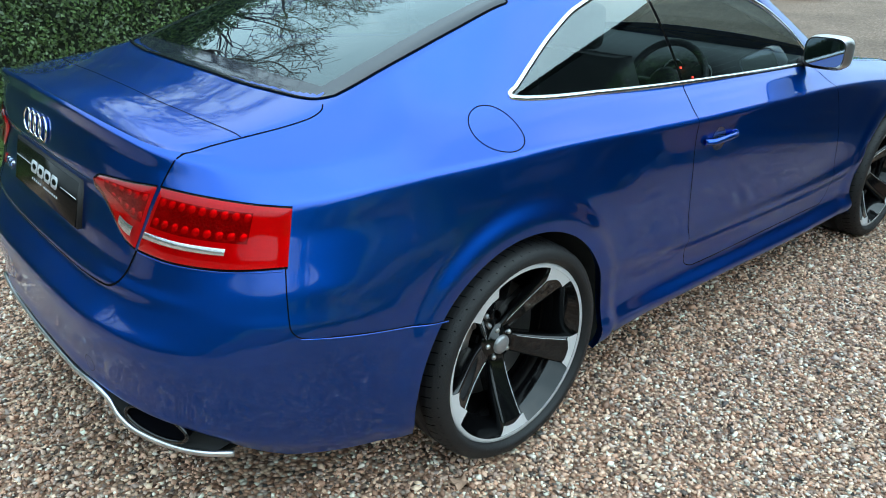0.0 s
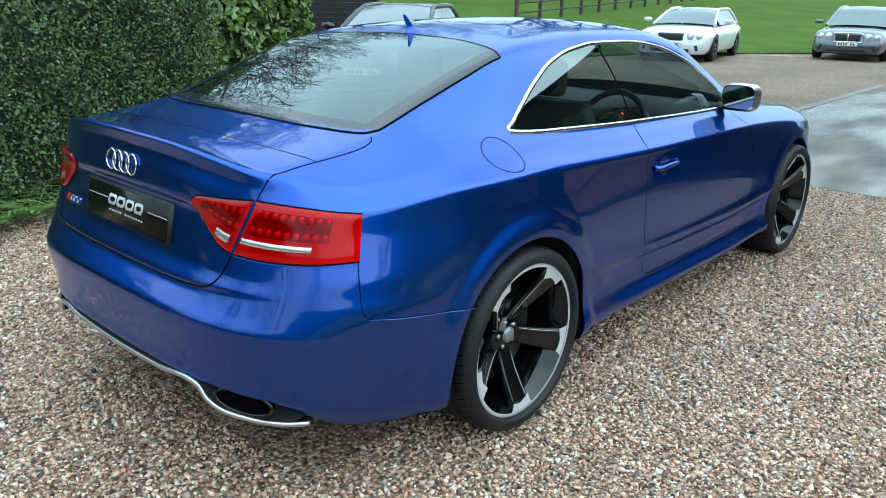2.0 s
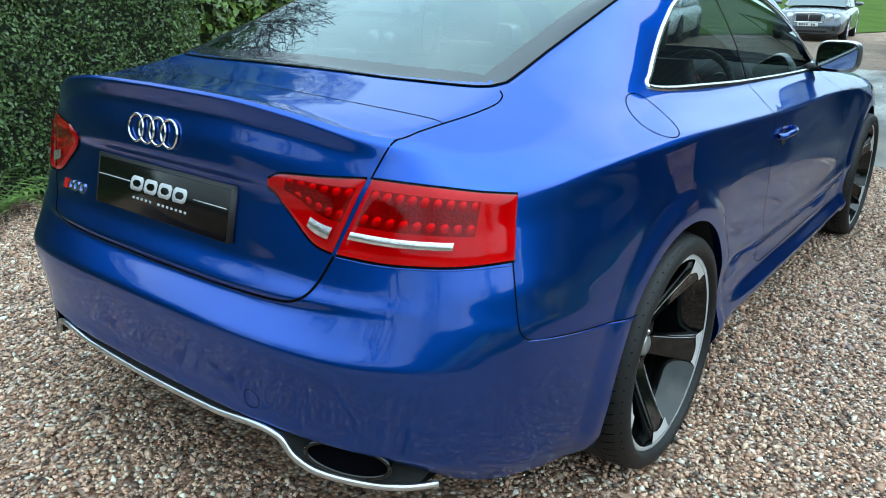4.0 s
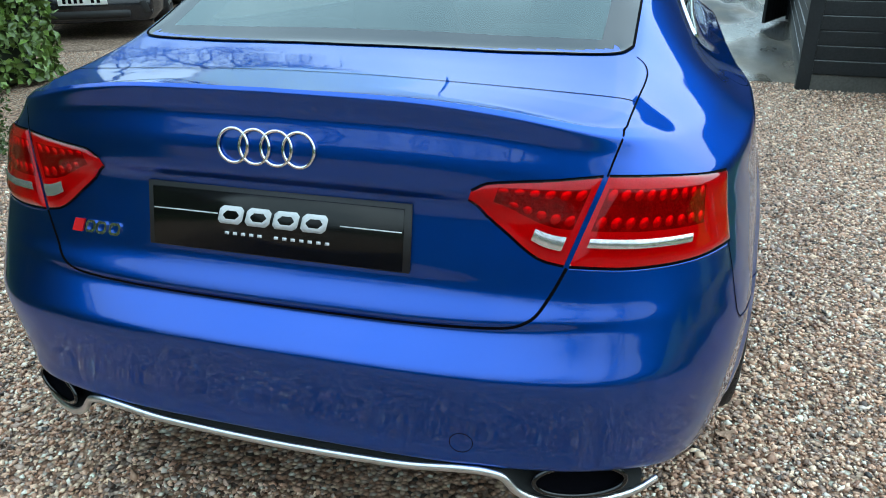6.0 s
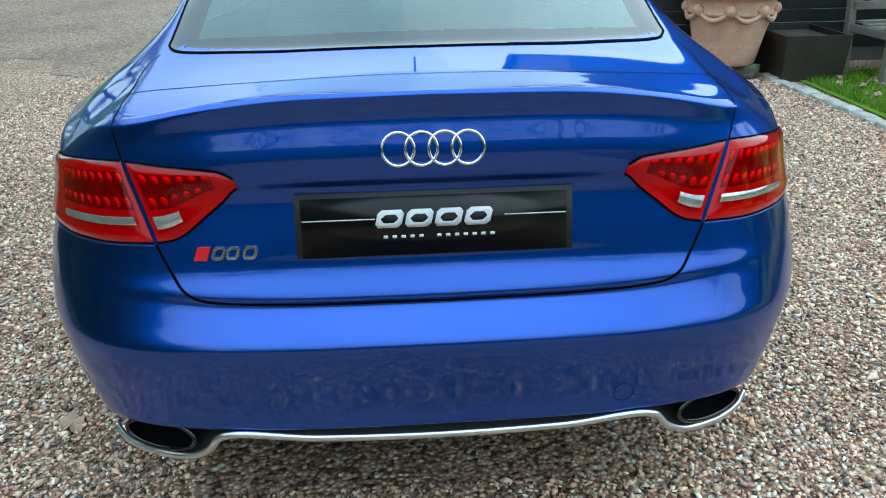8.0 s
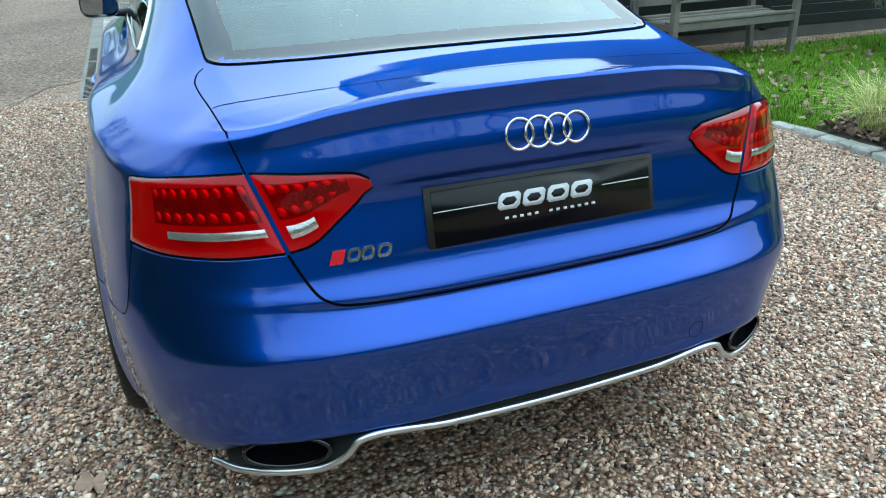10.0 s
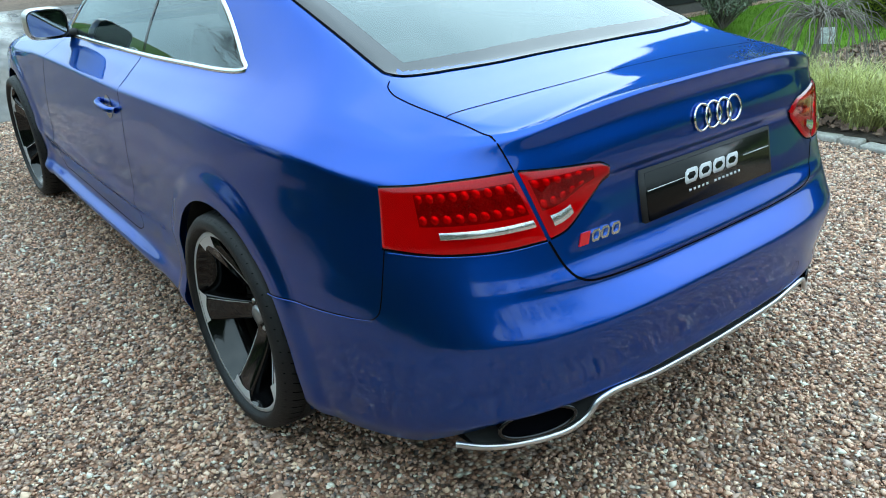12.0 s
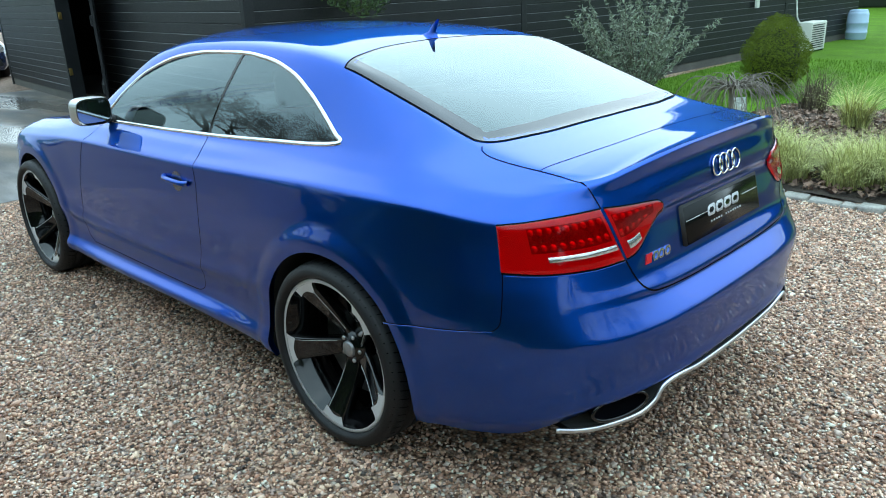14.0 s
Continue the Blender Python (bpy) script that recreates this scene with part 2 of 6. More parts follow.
M["plate"] = material("black_plate", (0.004, 0.004, 0.004), 0.22, 0, 0.0, 0.2, 5, 60, 0, 80, 0.25)
M["plate_white"] = material("plate_print", (0.55, 0.56, 0.58), 0.35, 0, 0, 0.05)
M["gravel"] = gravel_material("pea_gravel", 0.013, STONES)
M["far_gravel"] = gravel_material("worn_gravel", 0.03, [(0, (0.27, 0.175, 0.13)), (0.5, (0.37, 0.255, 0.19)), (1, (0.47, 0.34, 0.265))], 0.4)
M["stone"] = stone_material("gravel_stone", STONES)
M["hedge_leaf"] = material("hedge_leaf", (0.060, 0.108, 0.028), 0.42, 0, 0, 0.35, 3, 20, 0, 80, 0.5, 0.55)
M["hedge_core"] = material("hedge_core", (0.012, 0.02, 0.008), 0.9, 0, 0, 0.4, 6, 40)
M["grass"] = material("meadow_grass", (0.060, 0.102, 0.016), 0.95, 0, 0, 0.3, 0.6, 18, 0.6, 30, 0.05)
M["boards"] = material("black_stained_board", (0.013, 0.0145, 0.016), 0.5, 0, 0, 0.4, 2.5, 60, 0.25, 90, 0.30)
# sky light on the boards' upper bevels, painted as a paler tone
M["lit_edge"] = material("lit_board_edge", (0.17, 0.175, 0.18), 0.6, 0, 0, 0.4, 2, 60)
M["concrete"] = material("concrete", (0.20, 0.185, 0.165), 0.85, 0, 0, 0.2, 3, 70, 0.3, 120)
M["asphalt"] = wet_tarmac("wet_tarmac")
M["concrete_dark"] = material("stained_concrete", (0.085, 0.08, 0.07), 0.85, 0, 0, 0.3, 3, 60, 0.3, 90)
M["laurel_leaf"] = material("laurel_leaf", (0.095, 0.16, 0.030), 0.38, 0, 0, 0.35, 3, 14, 0, 80, 0.5, 0.5)
M["fern_leaf"] = material("fern_leaf", (0.095, 0.16, 0.035), 0.6, 0, 0, 0.35, 4, 20, 0, 80, 0.4, 0.35)
M["bay_leaf"] = material("bay_leaf", (0.05, 0.10, 0.028), 0.42, 0, 0, 0.3, 5, 20, 0, 80, 0.5, 0.45)
M["conifer_leaf"] = material("conifer_spray", (0.125, 0.165, 0.012), 0.7, 0, 0, 0.25, 4, 30, 0, 80, 0.2, 0.28)
M["olive_leaf"] = material("olive_leaf", (0.25, 0.29, 0.215), 0.55, 0, 0, 0.25, 5, 30, 0, 80, 0.4, 0.45)
M["bark"] = material("grey_bark", (0.055, 0.047, 0.040), 0.9, 0, 0, 0.3, 4, 40, 0.4, 40)
M["pale_bark"] = material("pale_twig", (0.16, 0.135, 0.115), 0.8, 0, 0, 0.3, 8, 60)
M["dry_stem"] = material("dry_stem", (0.12, 0.09, 0.065), 0.85, 0, 0, 0.35, 5, 40, 0, 80, 0.3, 0.45)
M["pale_grass"] = material("pale_grass", (0.43, 0.44, 0.16), 0.65, 0, 0, 0.3, 3, 30, 0, 80, 0.3, 0.4)
M["lawn"] = material("lawn_grass", (0.080, 0.165, 0.014), 0.9, 0, 0, 0.35, 1.5, 40, 0.4, 120, 0.08)
M["soil"] = material("dark_soil", (0.055, 0.042, 0.033), 0.95, 0, 0, 0.4, 5, 50, 0.8, 60)
M["dead_leaf"] = material("dead_leaf", (0.25, 0.165, 0.125), 0.75, 0, 0, 0.35, 6, 40, 0, 80, 0.3, 0.65)
M["sett"] = material("pale_sett", (0.33, 0.32, 0.29), 0.8, 0, 0, 0.3, 8, 60, 0.4, 90)
M["clay"] = material("weathered_terracotta", (0.50, 0.29, 0.20), 0.85, 0, 0, 0.22, 7, 60, 0.3, 70)
M["mossy"] = material("mossy_stone", (0.11, 0.12, 0.085), 0.9, 0, 0, 0.4, 9, 50, 0.5, 60)
M["bronze"] = material("bronze_metal", (0.05, 0.042, 0.036), 0.45, 0.6, 0, 0.2, 4, 50)
M["grey_wood"] = material("weathered_wood", (0.15, 0.135, 0.115), 0.85, 0, 0, 0.25, 5, 70, 0.4, 90)
M["brass"] = material("brass", (0.55, 0.38, 0.12), 0.35, 1.0, 0, 0.15, 8, 60)
M["white_metal"] = material("white_enamel", (0.72, 0.71, 0.66), 0.45, 0, 0, 0.06, 4, 60)
M["barrel"] = material("pale_blue_plastic", (0.40, 0.54, 0.72), 0.5, 0, 0, 0.08, 3, 40)
M["tag"] = material("printed_tag", (0.55, 0.60, 0.60), 0.5, 0, 0, 0.5, 20, 90)
M["far_glass"] = material("car_glass", (0.10, 0.13, 0.14), 0.08, 0.4, 0.5, 0.1, 3, 30)
M["white_paint"] = material("white_paint", (0.62, 0.64, 0.66), 0.3, 0, 1.0, 0.03, 2, 60)
M["grey_paint"] = material("silver_grey_paint", (0.10, 0.11, 0.135), 0.3, 0.6, 1.0, 0.05, 2, 60)
M["dark_paint"] = material("black_paint", (0.010, 0.011, 0.014), 0.2, 0, 0.2, 0.1, 2, 60)
# on the coupe this also paints the shade behind the door handles
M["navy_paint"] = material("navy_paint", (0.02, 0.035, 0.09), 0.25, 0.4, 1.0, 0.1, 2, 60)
M["dark_alloy"] = material("dark_alloy", (0.05, 0.05, 0.055), 0.3, 0.8, 0, 0.1, 8, 80)
M["lamp_glass"] = material("lamp_glass", (0.62, 0.66, 0.70), 0.08, 0.5, 1.0, 0.15, 20, 90)
M["plate_pale"] = material("pale_plate", (0.72, 0.72, 0.70), 0.4, 0, 0, 0.05, 8, 60)
M["dead_leaf_pale"] = material("pale_dead_leaf", (0.36, 0.22, 0.15), 0.7, 0, 0, 0.25, 20, 120, 0.3, 120)


# ---------------------------------------------------------------- mesh helpers
def mesh_of(name, V, F, mat, smooth=True, normals=None):
    me = bpy.data.meshes.new(name)
    me.from_pydata([tuple(v) for v in np.asarray(V, dtype=float)], [], [tuple(int(i) for i in f) for f in F])
    me.materials.append(mat)
    if smooth:
        me.polygons.foreach_set("use_smooth", [True] * len(me.polygons))
    if normals is not None:
        me.normals_split_custom_set_from_vertices([tuple(v) for v in normals])
    me.update()
    return me


def part(name, geo, mat, parent=None, label="", smooth=True, normals=None):
    """One mesh object from (vertices, faces), under parent."""
    ob = new(name, mesh_of(name, geo[0], geo[1], mat, smooth, normals))
    ob.parent = parent
    return tagged(ob, label)


def thing(name, label, category, group="", at=(0, 0, 0)):
    ob = new(name)
    ob.empty_display_size = 0.2
    ob.location = at
    return tagged(ob, label, category, group)


def join(*geos):
    V, F, k = [], [], 0
    for v, f in geos:
        v = np.asarray(v, dtype=float).reshape(-1, 3)
        V.append(v)
        F += [tuple(i + k for i in q) for q in f]
        k += len(v)
    return np.concatenate(V), F


def move(geo, m):
    V = np.asarray(geo[0], dtype=float)
    R = np.array(m.to_3x3())
    return V @ R.T + np.array(m.translation), geo[1]


def mirrored(geo):
    V = np.asarray(geo[0], dtype=float) * [1, -1, 1]
    return V, [tuple(reversed(f)) for f in geo[1]]


def grid(P, close_u=False, close_v=False):
    """Faces over an array of points [u, v, 3]."""
    P = np.asarray(P, dtype=float)
    a, b = P.shape[:2]
    F = []
    for i in range(a if close_u else a - 1):
        for j in range(b if close_v else b - 1):
            i2, j2 = (i + 1) % a, (j + 1) % b
            F.append((i * b + j, i2 * b + j, i2 * b + j2, i * b + j2))
    return P.reshape(-1, 3), F


def box(x0, x1, y0, y1, z0, z1, bevel=0.0, seg=2):
    bm = bmesh.new()
    bmesh.ops.create_cube(bm, size=1)
    bmesh.ops.scale(bm, vec=(x1 - x0, y1 - y0, z1 - z0), verts=bm.verts)
    bmesh.ops.translate(bm, vec=((x0 + x1) / 2, (y0 + y1) / 2, (z0 + z1) / 2), verts=bm.verts)
    if bevel:
        bmesh.ops.bevel(bm, geom=list(bm.edges), offset=bevel, segments=seg, affect="EDGES", profile=0.6)
    bm.verts.index_update()
    out = np.array([v.co[:] for v in bm.verts]), [tuple(v.index for v in f.verts) for f in bm.faces]
    bm.free()
    return out


def lathe(profile, n=48, axis="z", closed=False):
    """Turns (radius, height) points about an axis."""
    a = np.linspace(0, 2 * np.pi, n, endpoint=False)
    pr = np.array(profile, dtype=float)
    P = np.zeros((n, len(pr), 3))
    P[:, :, 0] = np.cos(a)[:, None] * pr[None, :, 0]
    P[:, :, 1] = np.sin(a)[:, None] * pr[None, :, 0]
    P[:, :, 2] = pr[None, :, 1]
    if axis == "y":
        P = P[:, :, [0, 2, 1]] * [1, 1, -1]
    return grid(P, True, closed)


def tube(points, radius, n=6, flat=1.0, closed=False):
    """A round bar along points; radius may be one number or one for each point."""
    P = np.asarray(points, dtype=float)
    k = len(P)
    T = np.gradient(P, axis=0) if not closed else np.roll(P, -1, 0) - np.roll(P, 1, 0)
    T /= np.linalg.norm(T, axis=1)[:, None] + 1e-12
    up = np.array([0, 0, 1.0])
    if abs(T[:, 2]).max() > 0.95:
        up = np.array([0.31, 0.9, 0.12])
    A = np.cross(T, up)
    A /= np.linalg.norm(A, axis=1)[:, None] + 1e-12
    B = np.cross(A, T)
    r = np.broadcast_to(np.asarray(radius, dtype=float), (k,))
    a = np.linspace(0, 2 * np.pi, n, endpoint=False)
    G = P[:, None] + r[:, None, None] * (np.cos(a)[None, :, None] * A[:, None] + flat * np.sin(a)[None, :, None] * B[:, None])
    V, F = grid(G, closed, True)
    if not closed:
        F += [tuple(range(n - 1, -1, -1)), tuple((k - 1) * n + i for i in range(n))]
    return V, F


def pchip(x, xp, yp):
    """Smooth interpolation without overshoot through (xp, yp)."""
    xp, yp, x = (np.asarray(q, dtype=float) for q in (xp, yp, x))
    h = np.diff(xp)
    d = np.diff(yp, axis=0) / (h if yp.ndim == 1 else h[:, None])
    m = np.zeros_like(yp)
    w1, w2 = 2 * h[1:] + h[:-1], h[1:] + 2 * h[:-1]
    if yp.ndim > 1:
        w1, w2 = w1[:, None], w2[:, None]
    with np.errstate(divide="ignore", invalid="ignore"):
        hm = (w1 + w2) / (w1 / d[:-1] + w2 / d[1:])
    m[1:-1] = np.where(d[:-1] * d[1:] > 0, np.nan_to_num(hm), 0)
    m[0], m[-1] = d[0], d[-1]
    i = np.clip(np.searchsorted(xp, x) - 1, 0, len(h) - 1)
    t, hh = (x - xp[i]) / h[i], h[i]
    if yp.ndim > 1:
        t, hh = t[:, None], hh[:, None]
    return (2 * t**3 - 3 * t**2 + 1) * yp[i] + (t**3 - 2 * t**2 + t) * hh * m[i] + (-2 * t**3 + 3 * t**2) * yp[i + 1] + (t**3 - t**2) * hh * m[i + 1]


def blur(a, sigma, axis, odd=False):
    """Gaussian smoothing along an axis, mirrored at the ends."""
    k = int(3 * sigma) + 1
    w = np.exp(-0.5 * (np.arange(-k, k + 1) / sigma) ** 2)
    w /= w.sum()
    a = np.moveaxis(a, axis, 0)
    p = np.pad(a, [(k, k)] + [(0, 0)] * (a.ndim - 1), mode="reflect", reflect_type="odd" if odd else "even")
    out = sum(w[i] * p[i:i + len(a)] for i in range(2 * k + 1))
    return np.moveaxis(out, 0, axis)


def smooth(t):
    t = np.clip(t, 0, 1)
    return t * t * t * (t * (6 * t - 15) + 10)


# ---------------------------------------------------------------- the blue coupe: body surface
# x runs forward from the rear axle, y to the car's left, z up from the ground
RW, WB, WZ = 0.384, 2.751, 0.330
PLAN = np.array([(-0.937, 0), (-0.935, 0.25), (-0.928, 0.42), (-0.900, 0.60), (-0.845, 0.70), (-0.775, 0.772), (-0.69, 0.822), (-0.55, 0.863), (-0.35, 0.893), (0, 0.905), (0.5, 0.897), (1, 0.893), (2, 0.893),
                 (2.5, 0.893), (2.751, 0.888), (3.1, 0.865), (3.35, 0.79), (3.52, 0.66), (3.6, 0.45), (3.63, 0)])
# profiles: outward offset and height at sixteen levels, bottom edge to belt
P_MID = np.array([(0.066, 0.394), (0.088, 0.408), (0.079, 0.447), (0.091, 0.575), (0.088, 0.603), (0.060, 0.632), (0.029, 0.662), (0.041, 0.679), (0.007, 0.731), (0, 0.775), (-0.025, 0.888), (-0.002, 0.912), (-0.006, 0.966), (-0.022, 1.022), (-0.008, 1.065), (-0.014, 1.072)])
P_SEAM = np.array([(0.034, 0.372), (0.056, 0.388), (0.055, 0.430), (0.075, 0.555), (0.073, 0.590), (0.052, 0.630), (0.032, 0.675), (0.026, 0.695), (0.014, 0.72), (0, 0.77), (-0.020, 0.85), (-0.031, 0.90), (-0.040, 0.937), (-0.049, 0.972), (-0.053, 1.004), (-0.066, 1.014)])
P_LAMP = np.array([(-0.035, 0.245), (0, 0.30), (0.025, 0.40), (0.040, 0.50), (0.046, 0.558), (0.045, 0.603), (0.039, 0.645), (0.030, 0.677), (0.020, 0.72), (0.003, 0.77), (-0.018, 0.84), (-0.026, 0.875), (-0.033, 0.907), (-0.066, 0.942), (-0.098, 0.972), (-0.14, 0.992)])
P_TAIL = np.array([(-0.03, 0.215), (-0.005, 0.26), (0.012, 0.35), (0.015, 0.45), (0.015, 0.52), (0.013, 0.57), (0.011, 0.62), (0.010, 0.65), (0.007, 0.69), (0.002, 0.75), (-0.010, 0.84), (-0.014, 0.885), (-0.019, 0.930), (-0.052, 0.952), (-0.090, 0.980), (-0.13, 1.008)])
P_HIP = np.array([(-0.03, 0.20), (0.0, 0.24), (0.012, 0.29), (0.004, 0.36), (0.002, 0.42), (0.002, 0.48), (0.006, 0.55), (0.010, 0.60), (0.010, 0.66), (0.005, 0.74), (-0.006, 0.83), (-0.012, 0.88), (-0.017, 0.930), (-0.060, 0.953), (-0.102, 0.978), (-0.152, 1.02)])
P_DOOR = np.array([(-0.02, 0.20), (0.018, 0.235), (0.027, 0.265), (-0.012, 0.302), (-0.020, 0.34), (-0.010, 0.405), (0.012, 0.446), (0.000, 0.502), (0.004, 0.64), (0.002, 0.72), (-0.003, 0.80), (-0.006, 0.85), (-0.009, 0.886), (-0.052, 0.913), (-0.095, 0.945), (-0.145, 0.970)])
P_WING = np.array([(-0.03, 0.20), (0.0, 0.24), (0.012, 0.28), (0.0, 0.33), (0, 0.38), (0, 0.44), (0, 0.50), (0, 0.56), (0, 0.62), (0, 0.68), (-0.004, 0.74), (-0.010, 0.785), (-0.024, 0.82), (-0.062, 0.852), (-0.115, 0.875), (-0.18, 0.893)])
P_NOSE = np.array([(-0.06, 0.20), (-0.02, 0.23), (0, 0.27), (0.005, 0.31), (0.005, 0.35), (0.0, 0.39), (-0.005, 0.43), (-0.01, 0.47), (-0.015, 0.51), (-0.02, 0.55), (-0.03, 0.59), (-0.04, 0.62), (-0.055, 0.65), (-0.08, 0.675), (-0.11, 0.695), (-0.15, 0.715)])
SECTIONS = [(0, P_MID), (1, 0.93 * P_MID + 0.07 * P_SEAM), (2, 0.62 * P_MID + 0.38 * P_SEAM), (3, P_SEAM), (6, P_LAMP), (8, P_TAIL), (9, P_HIP), (10, 0.45 * P_HIP + 0.55 * P_DOOR), (11, P_DOOR), (12, P_DOOR - [0, 0.018]), (14, P_WING), (15, P_WING - [0.0, 0.03]), (17, P_NOSE), (19, P_NOSE)]


def stations():
    """The plan outline, close-set at the tail, with outward normals and the arc length at its corners."""
    seg = np.linalg.norm(np.diff(PLAN, axis=0), axis=1)
    s = np.concatenate([[0], np.cumsum(seg)])
    u = np.arange(0, s[-1], 0.005)
    P = np.stack([np.interp(u, s, PLAN[:, 0]), np.interp(u, s, PLAN[:, 1])], 1)
    P = np.stack([blur(P[:, 0], 10, 0), blur(P[:, 1], 10, 0, True)], 1)
    P[0, 1] = 0
    step = np.where(u < 1.5, 0.0075, np.where(u < 2.6, 0.011, 0.022))
    pick, at = [], 0.0
    while at < u[-1] - 0.03:
        pick.append(at)
        at += float(np.interp(at, u, step))
    pick.append(u[-1])
    pick = np.array(pick)
    B = np.stack([np.interp(pick, u, P[:, 0]), np.interp(pick, u, P[:, 1])], 1)
    T = np.gradient(P, axis=0)
    N = np.stack([-T[:, 1], T[:, 0]], 1)
    N /= np.linalg.norm(N, axis=1)[:, None]
    N = np.stack([blur(N[:, 0], 8, 0), blur(N[:, 1], 8, 0, True)], 1)
    N = np.stack([np.interp(pick, u, N[:, 0]), np.interp(pick, u, N[:, 1])], 1)
    N[0], N[-1] = (-1, 0), (1, 0)
    return pick, s, B, N


CROWN = np.array([(-0.94, 1.071), (-0.86, 1.066), (-0.72, 1.062), (-0.60, 1.068), (-0.47, 1.084), (-0.2, 1.178), (0.05, 1.253), (0.32, 1.322), (0.7, 1.372), (1.1, 1.386), (1.5, 1.372), (1.75, 1.335), (2.0, 1.20), (2.3, 1.01), (2.42, 0.955), (2.8, 0.90), (3.2, 0.82), (3.5, 0.745), (3.64, 0.70)])
RAIL = np.array([(-0.94, 0.60, 1.02), (-0.81, 0.60, 1.018), (-0.67, 0.61, 1.030), (-0.44, 0.604, 1.070), (-0.2, 0.602, 1.150), (0.0, 0.600, 1.220), (0.2, 0.595, 1.287), (0.5, 0.585, 1.330), (0.85, 0.578, 1.345), (1.3, 0.583, 1.335), (1.6, 0.60, 1.285), (1.9, 0.635, 1.15), (2.2, 0.67, 1.00), (2.42, 0.62, 0.935), (2.8, 0.58, 0.89), (3.2, 0.5, 0.805), (3.64, 0.4, 0.70)])
LEV, UP1, UP2 = 92, 30, 30


def body_net():
    """Half of the body, y >= 0: stations by levels, sill to roof centre; with its normals."""
    pick, s, B, N = stations()
    at = np.array([s[i] for i, _ in SECTIONS])
    prof = np.stack([p for _, p in SECTIONS])
    Q = pchip(pick, at, prof.reshape(len(SECTIONS), -1)).reshape(len(pick), 16, 2)
    Q = np.concatenate([Q[:20], blur(Q, 5, 0)[20:]])
    k = np.linspace(0, 15, LEV)
    i = np.clip(k.astype(int), 0, 14)
    f = (k - i)[None, :, None]
    L = Q[:, i] * (1 - f) + Q[:, i + 1] * f
    soft_l, crisp_l = blur(L, 1.3, 1, True), blur(L, 0.7, 1, True)
    tail = (smooth((k - 12.6) / 0.6)[None, :] * smooth((0.80 - pick) / 0.12)[:, None])[:, :, None]
    L = np.concatenate([L[:, :1], (soft_l * (1 - tail) + crisp_l * tail)[:, 1:]], 1)
    G = np.zeros((len(pick), LEV, 3))
    G[:, :, :2] = B[:, None] + N[:, None] * L[:, :, :1]
    G[:, :, 2] = L[:, :, 1]
    # flared arches
    for xw, fl in ((0.0, 1.0), (WB, 0.75)):
        r = np.hypot(G[:, :, 0] - xw, G[:, :, 2] - WZ)
        swell = fl * 0.015 * smooth((0.492 - r) / 0.088) + 0.010 * smooth((0.74 - r) / 0.32)
        G[:, :, 1] += swell * smooth((G[:, :, 1] - 0.6) / 0.2) * smooth((G[:, :, 2] - 0.12) / 0.12)
    A = G[:, -1]
    x = A[:, 0]
    zc = pchip(x, CROWN[:, 0], CROWN[:, 1])
    rail = pchip(x, RAIL[:, 0], RAIL[:, 1:])
    yc = np.minimum(rail[:, 0], 0.93 * A[:, 1])
    short = smooth((rail[:, 0] + 0.02 - A[:, 1]) / 0.08)
    zr = rail[:, 1] * (1 - short) + (A[:, 2] + (zc - A[:, 2]) * 0.12) * short
    t = np.linspace(0, 1, UP1 + 1)[None, 1:]
    bulge = 0.035 * smooth((x - 0.1) / 0.5)[:, None] * smooth((2.2 - x) / 0.4)[:, None]
    y1 = A[:, 1:2] * (1 - t) + yc[:, None] * t + bulge * 4 * t * (1 - t) * 0.6
    z1 = A[:, 2:3] * (1 - t) + zr[:, None] * t
    t = np.linspace(0, 1, UP2 + 1)[None, 1:]
    y2 = yc[:, None] * (1 - t)
    z2 = zr[:, None] + (zc - zr)[:, None] * (1 - (1 - t) ** 2.2)
    U = np.zeros((len(pick), UP1 + UP2, 3))
    U[:, :, 0] = x[:, None]
    U[:, :, 1] = np.concatenate([y1, y2], 1)
    U[:, :, 2] = np.concatenate([z1, z2], 1)
    G = np.concatenate([G, U], 1)
    # soften the upper edges without moving the outline
    S = G.copy()
    for c, odd in ((0, False), (1, True), (2, False)):
        S[:, :, c] = blur(G[:, :, c], 2.2, 1, odd)
    w = np.zeros(G.shape[1])
    w[LEV - 6:] = 1
    w = blur(w, 3, 0)[None, :, None] * (0.15 + 0.85 * smooth((x + 0.86) / 0.2))[:, None, None]
    G = G * (1 - w) + S * w
    G[:, -1, 1] = 0
    du, dv = np.gradient(G, axis=0), np.gradient(G, axis=1)
    Nn = np.cross(dv, du)
    ln = np.linalg.norm(Nn, axis=2, keepdims=True)
    Nn = np.where(ln > 1e-9, Nn / np.maximum(ln, 1e-9), 0)
    for j in (0, 1, 2):
        Nn[j, LEV:] = Nn[3, LEV:]
    Nn[0, :LEV, 1] = 0
    Nn[-1, :, 1] = 0
    Nn[:, -1, 1] = 0
    Nn /= np.linalg.norm(Nn, axis=2, keepdims=True) + 1e-9
    if Nn[len(pick) // 3, 40, 1] < 0:
        Nn = -Nn
    return G, Nn


NET, NRM = body_net()
from mathutils.bvhtree import BVHTree
_v, _f = grid(NET)
SKIN = BVHTree.FromPolygons([tuple(p) for p in _v], _f)
NS, NL = NET.shape[:2]


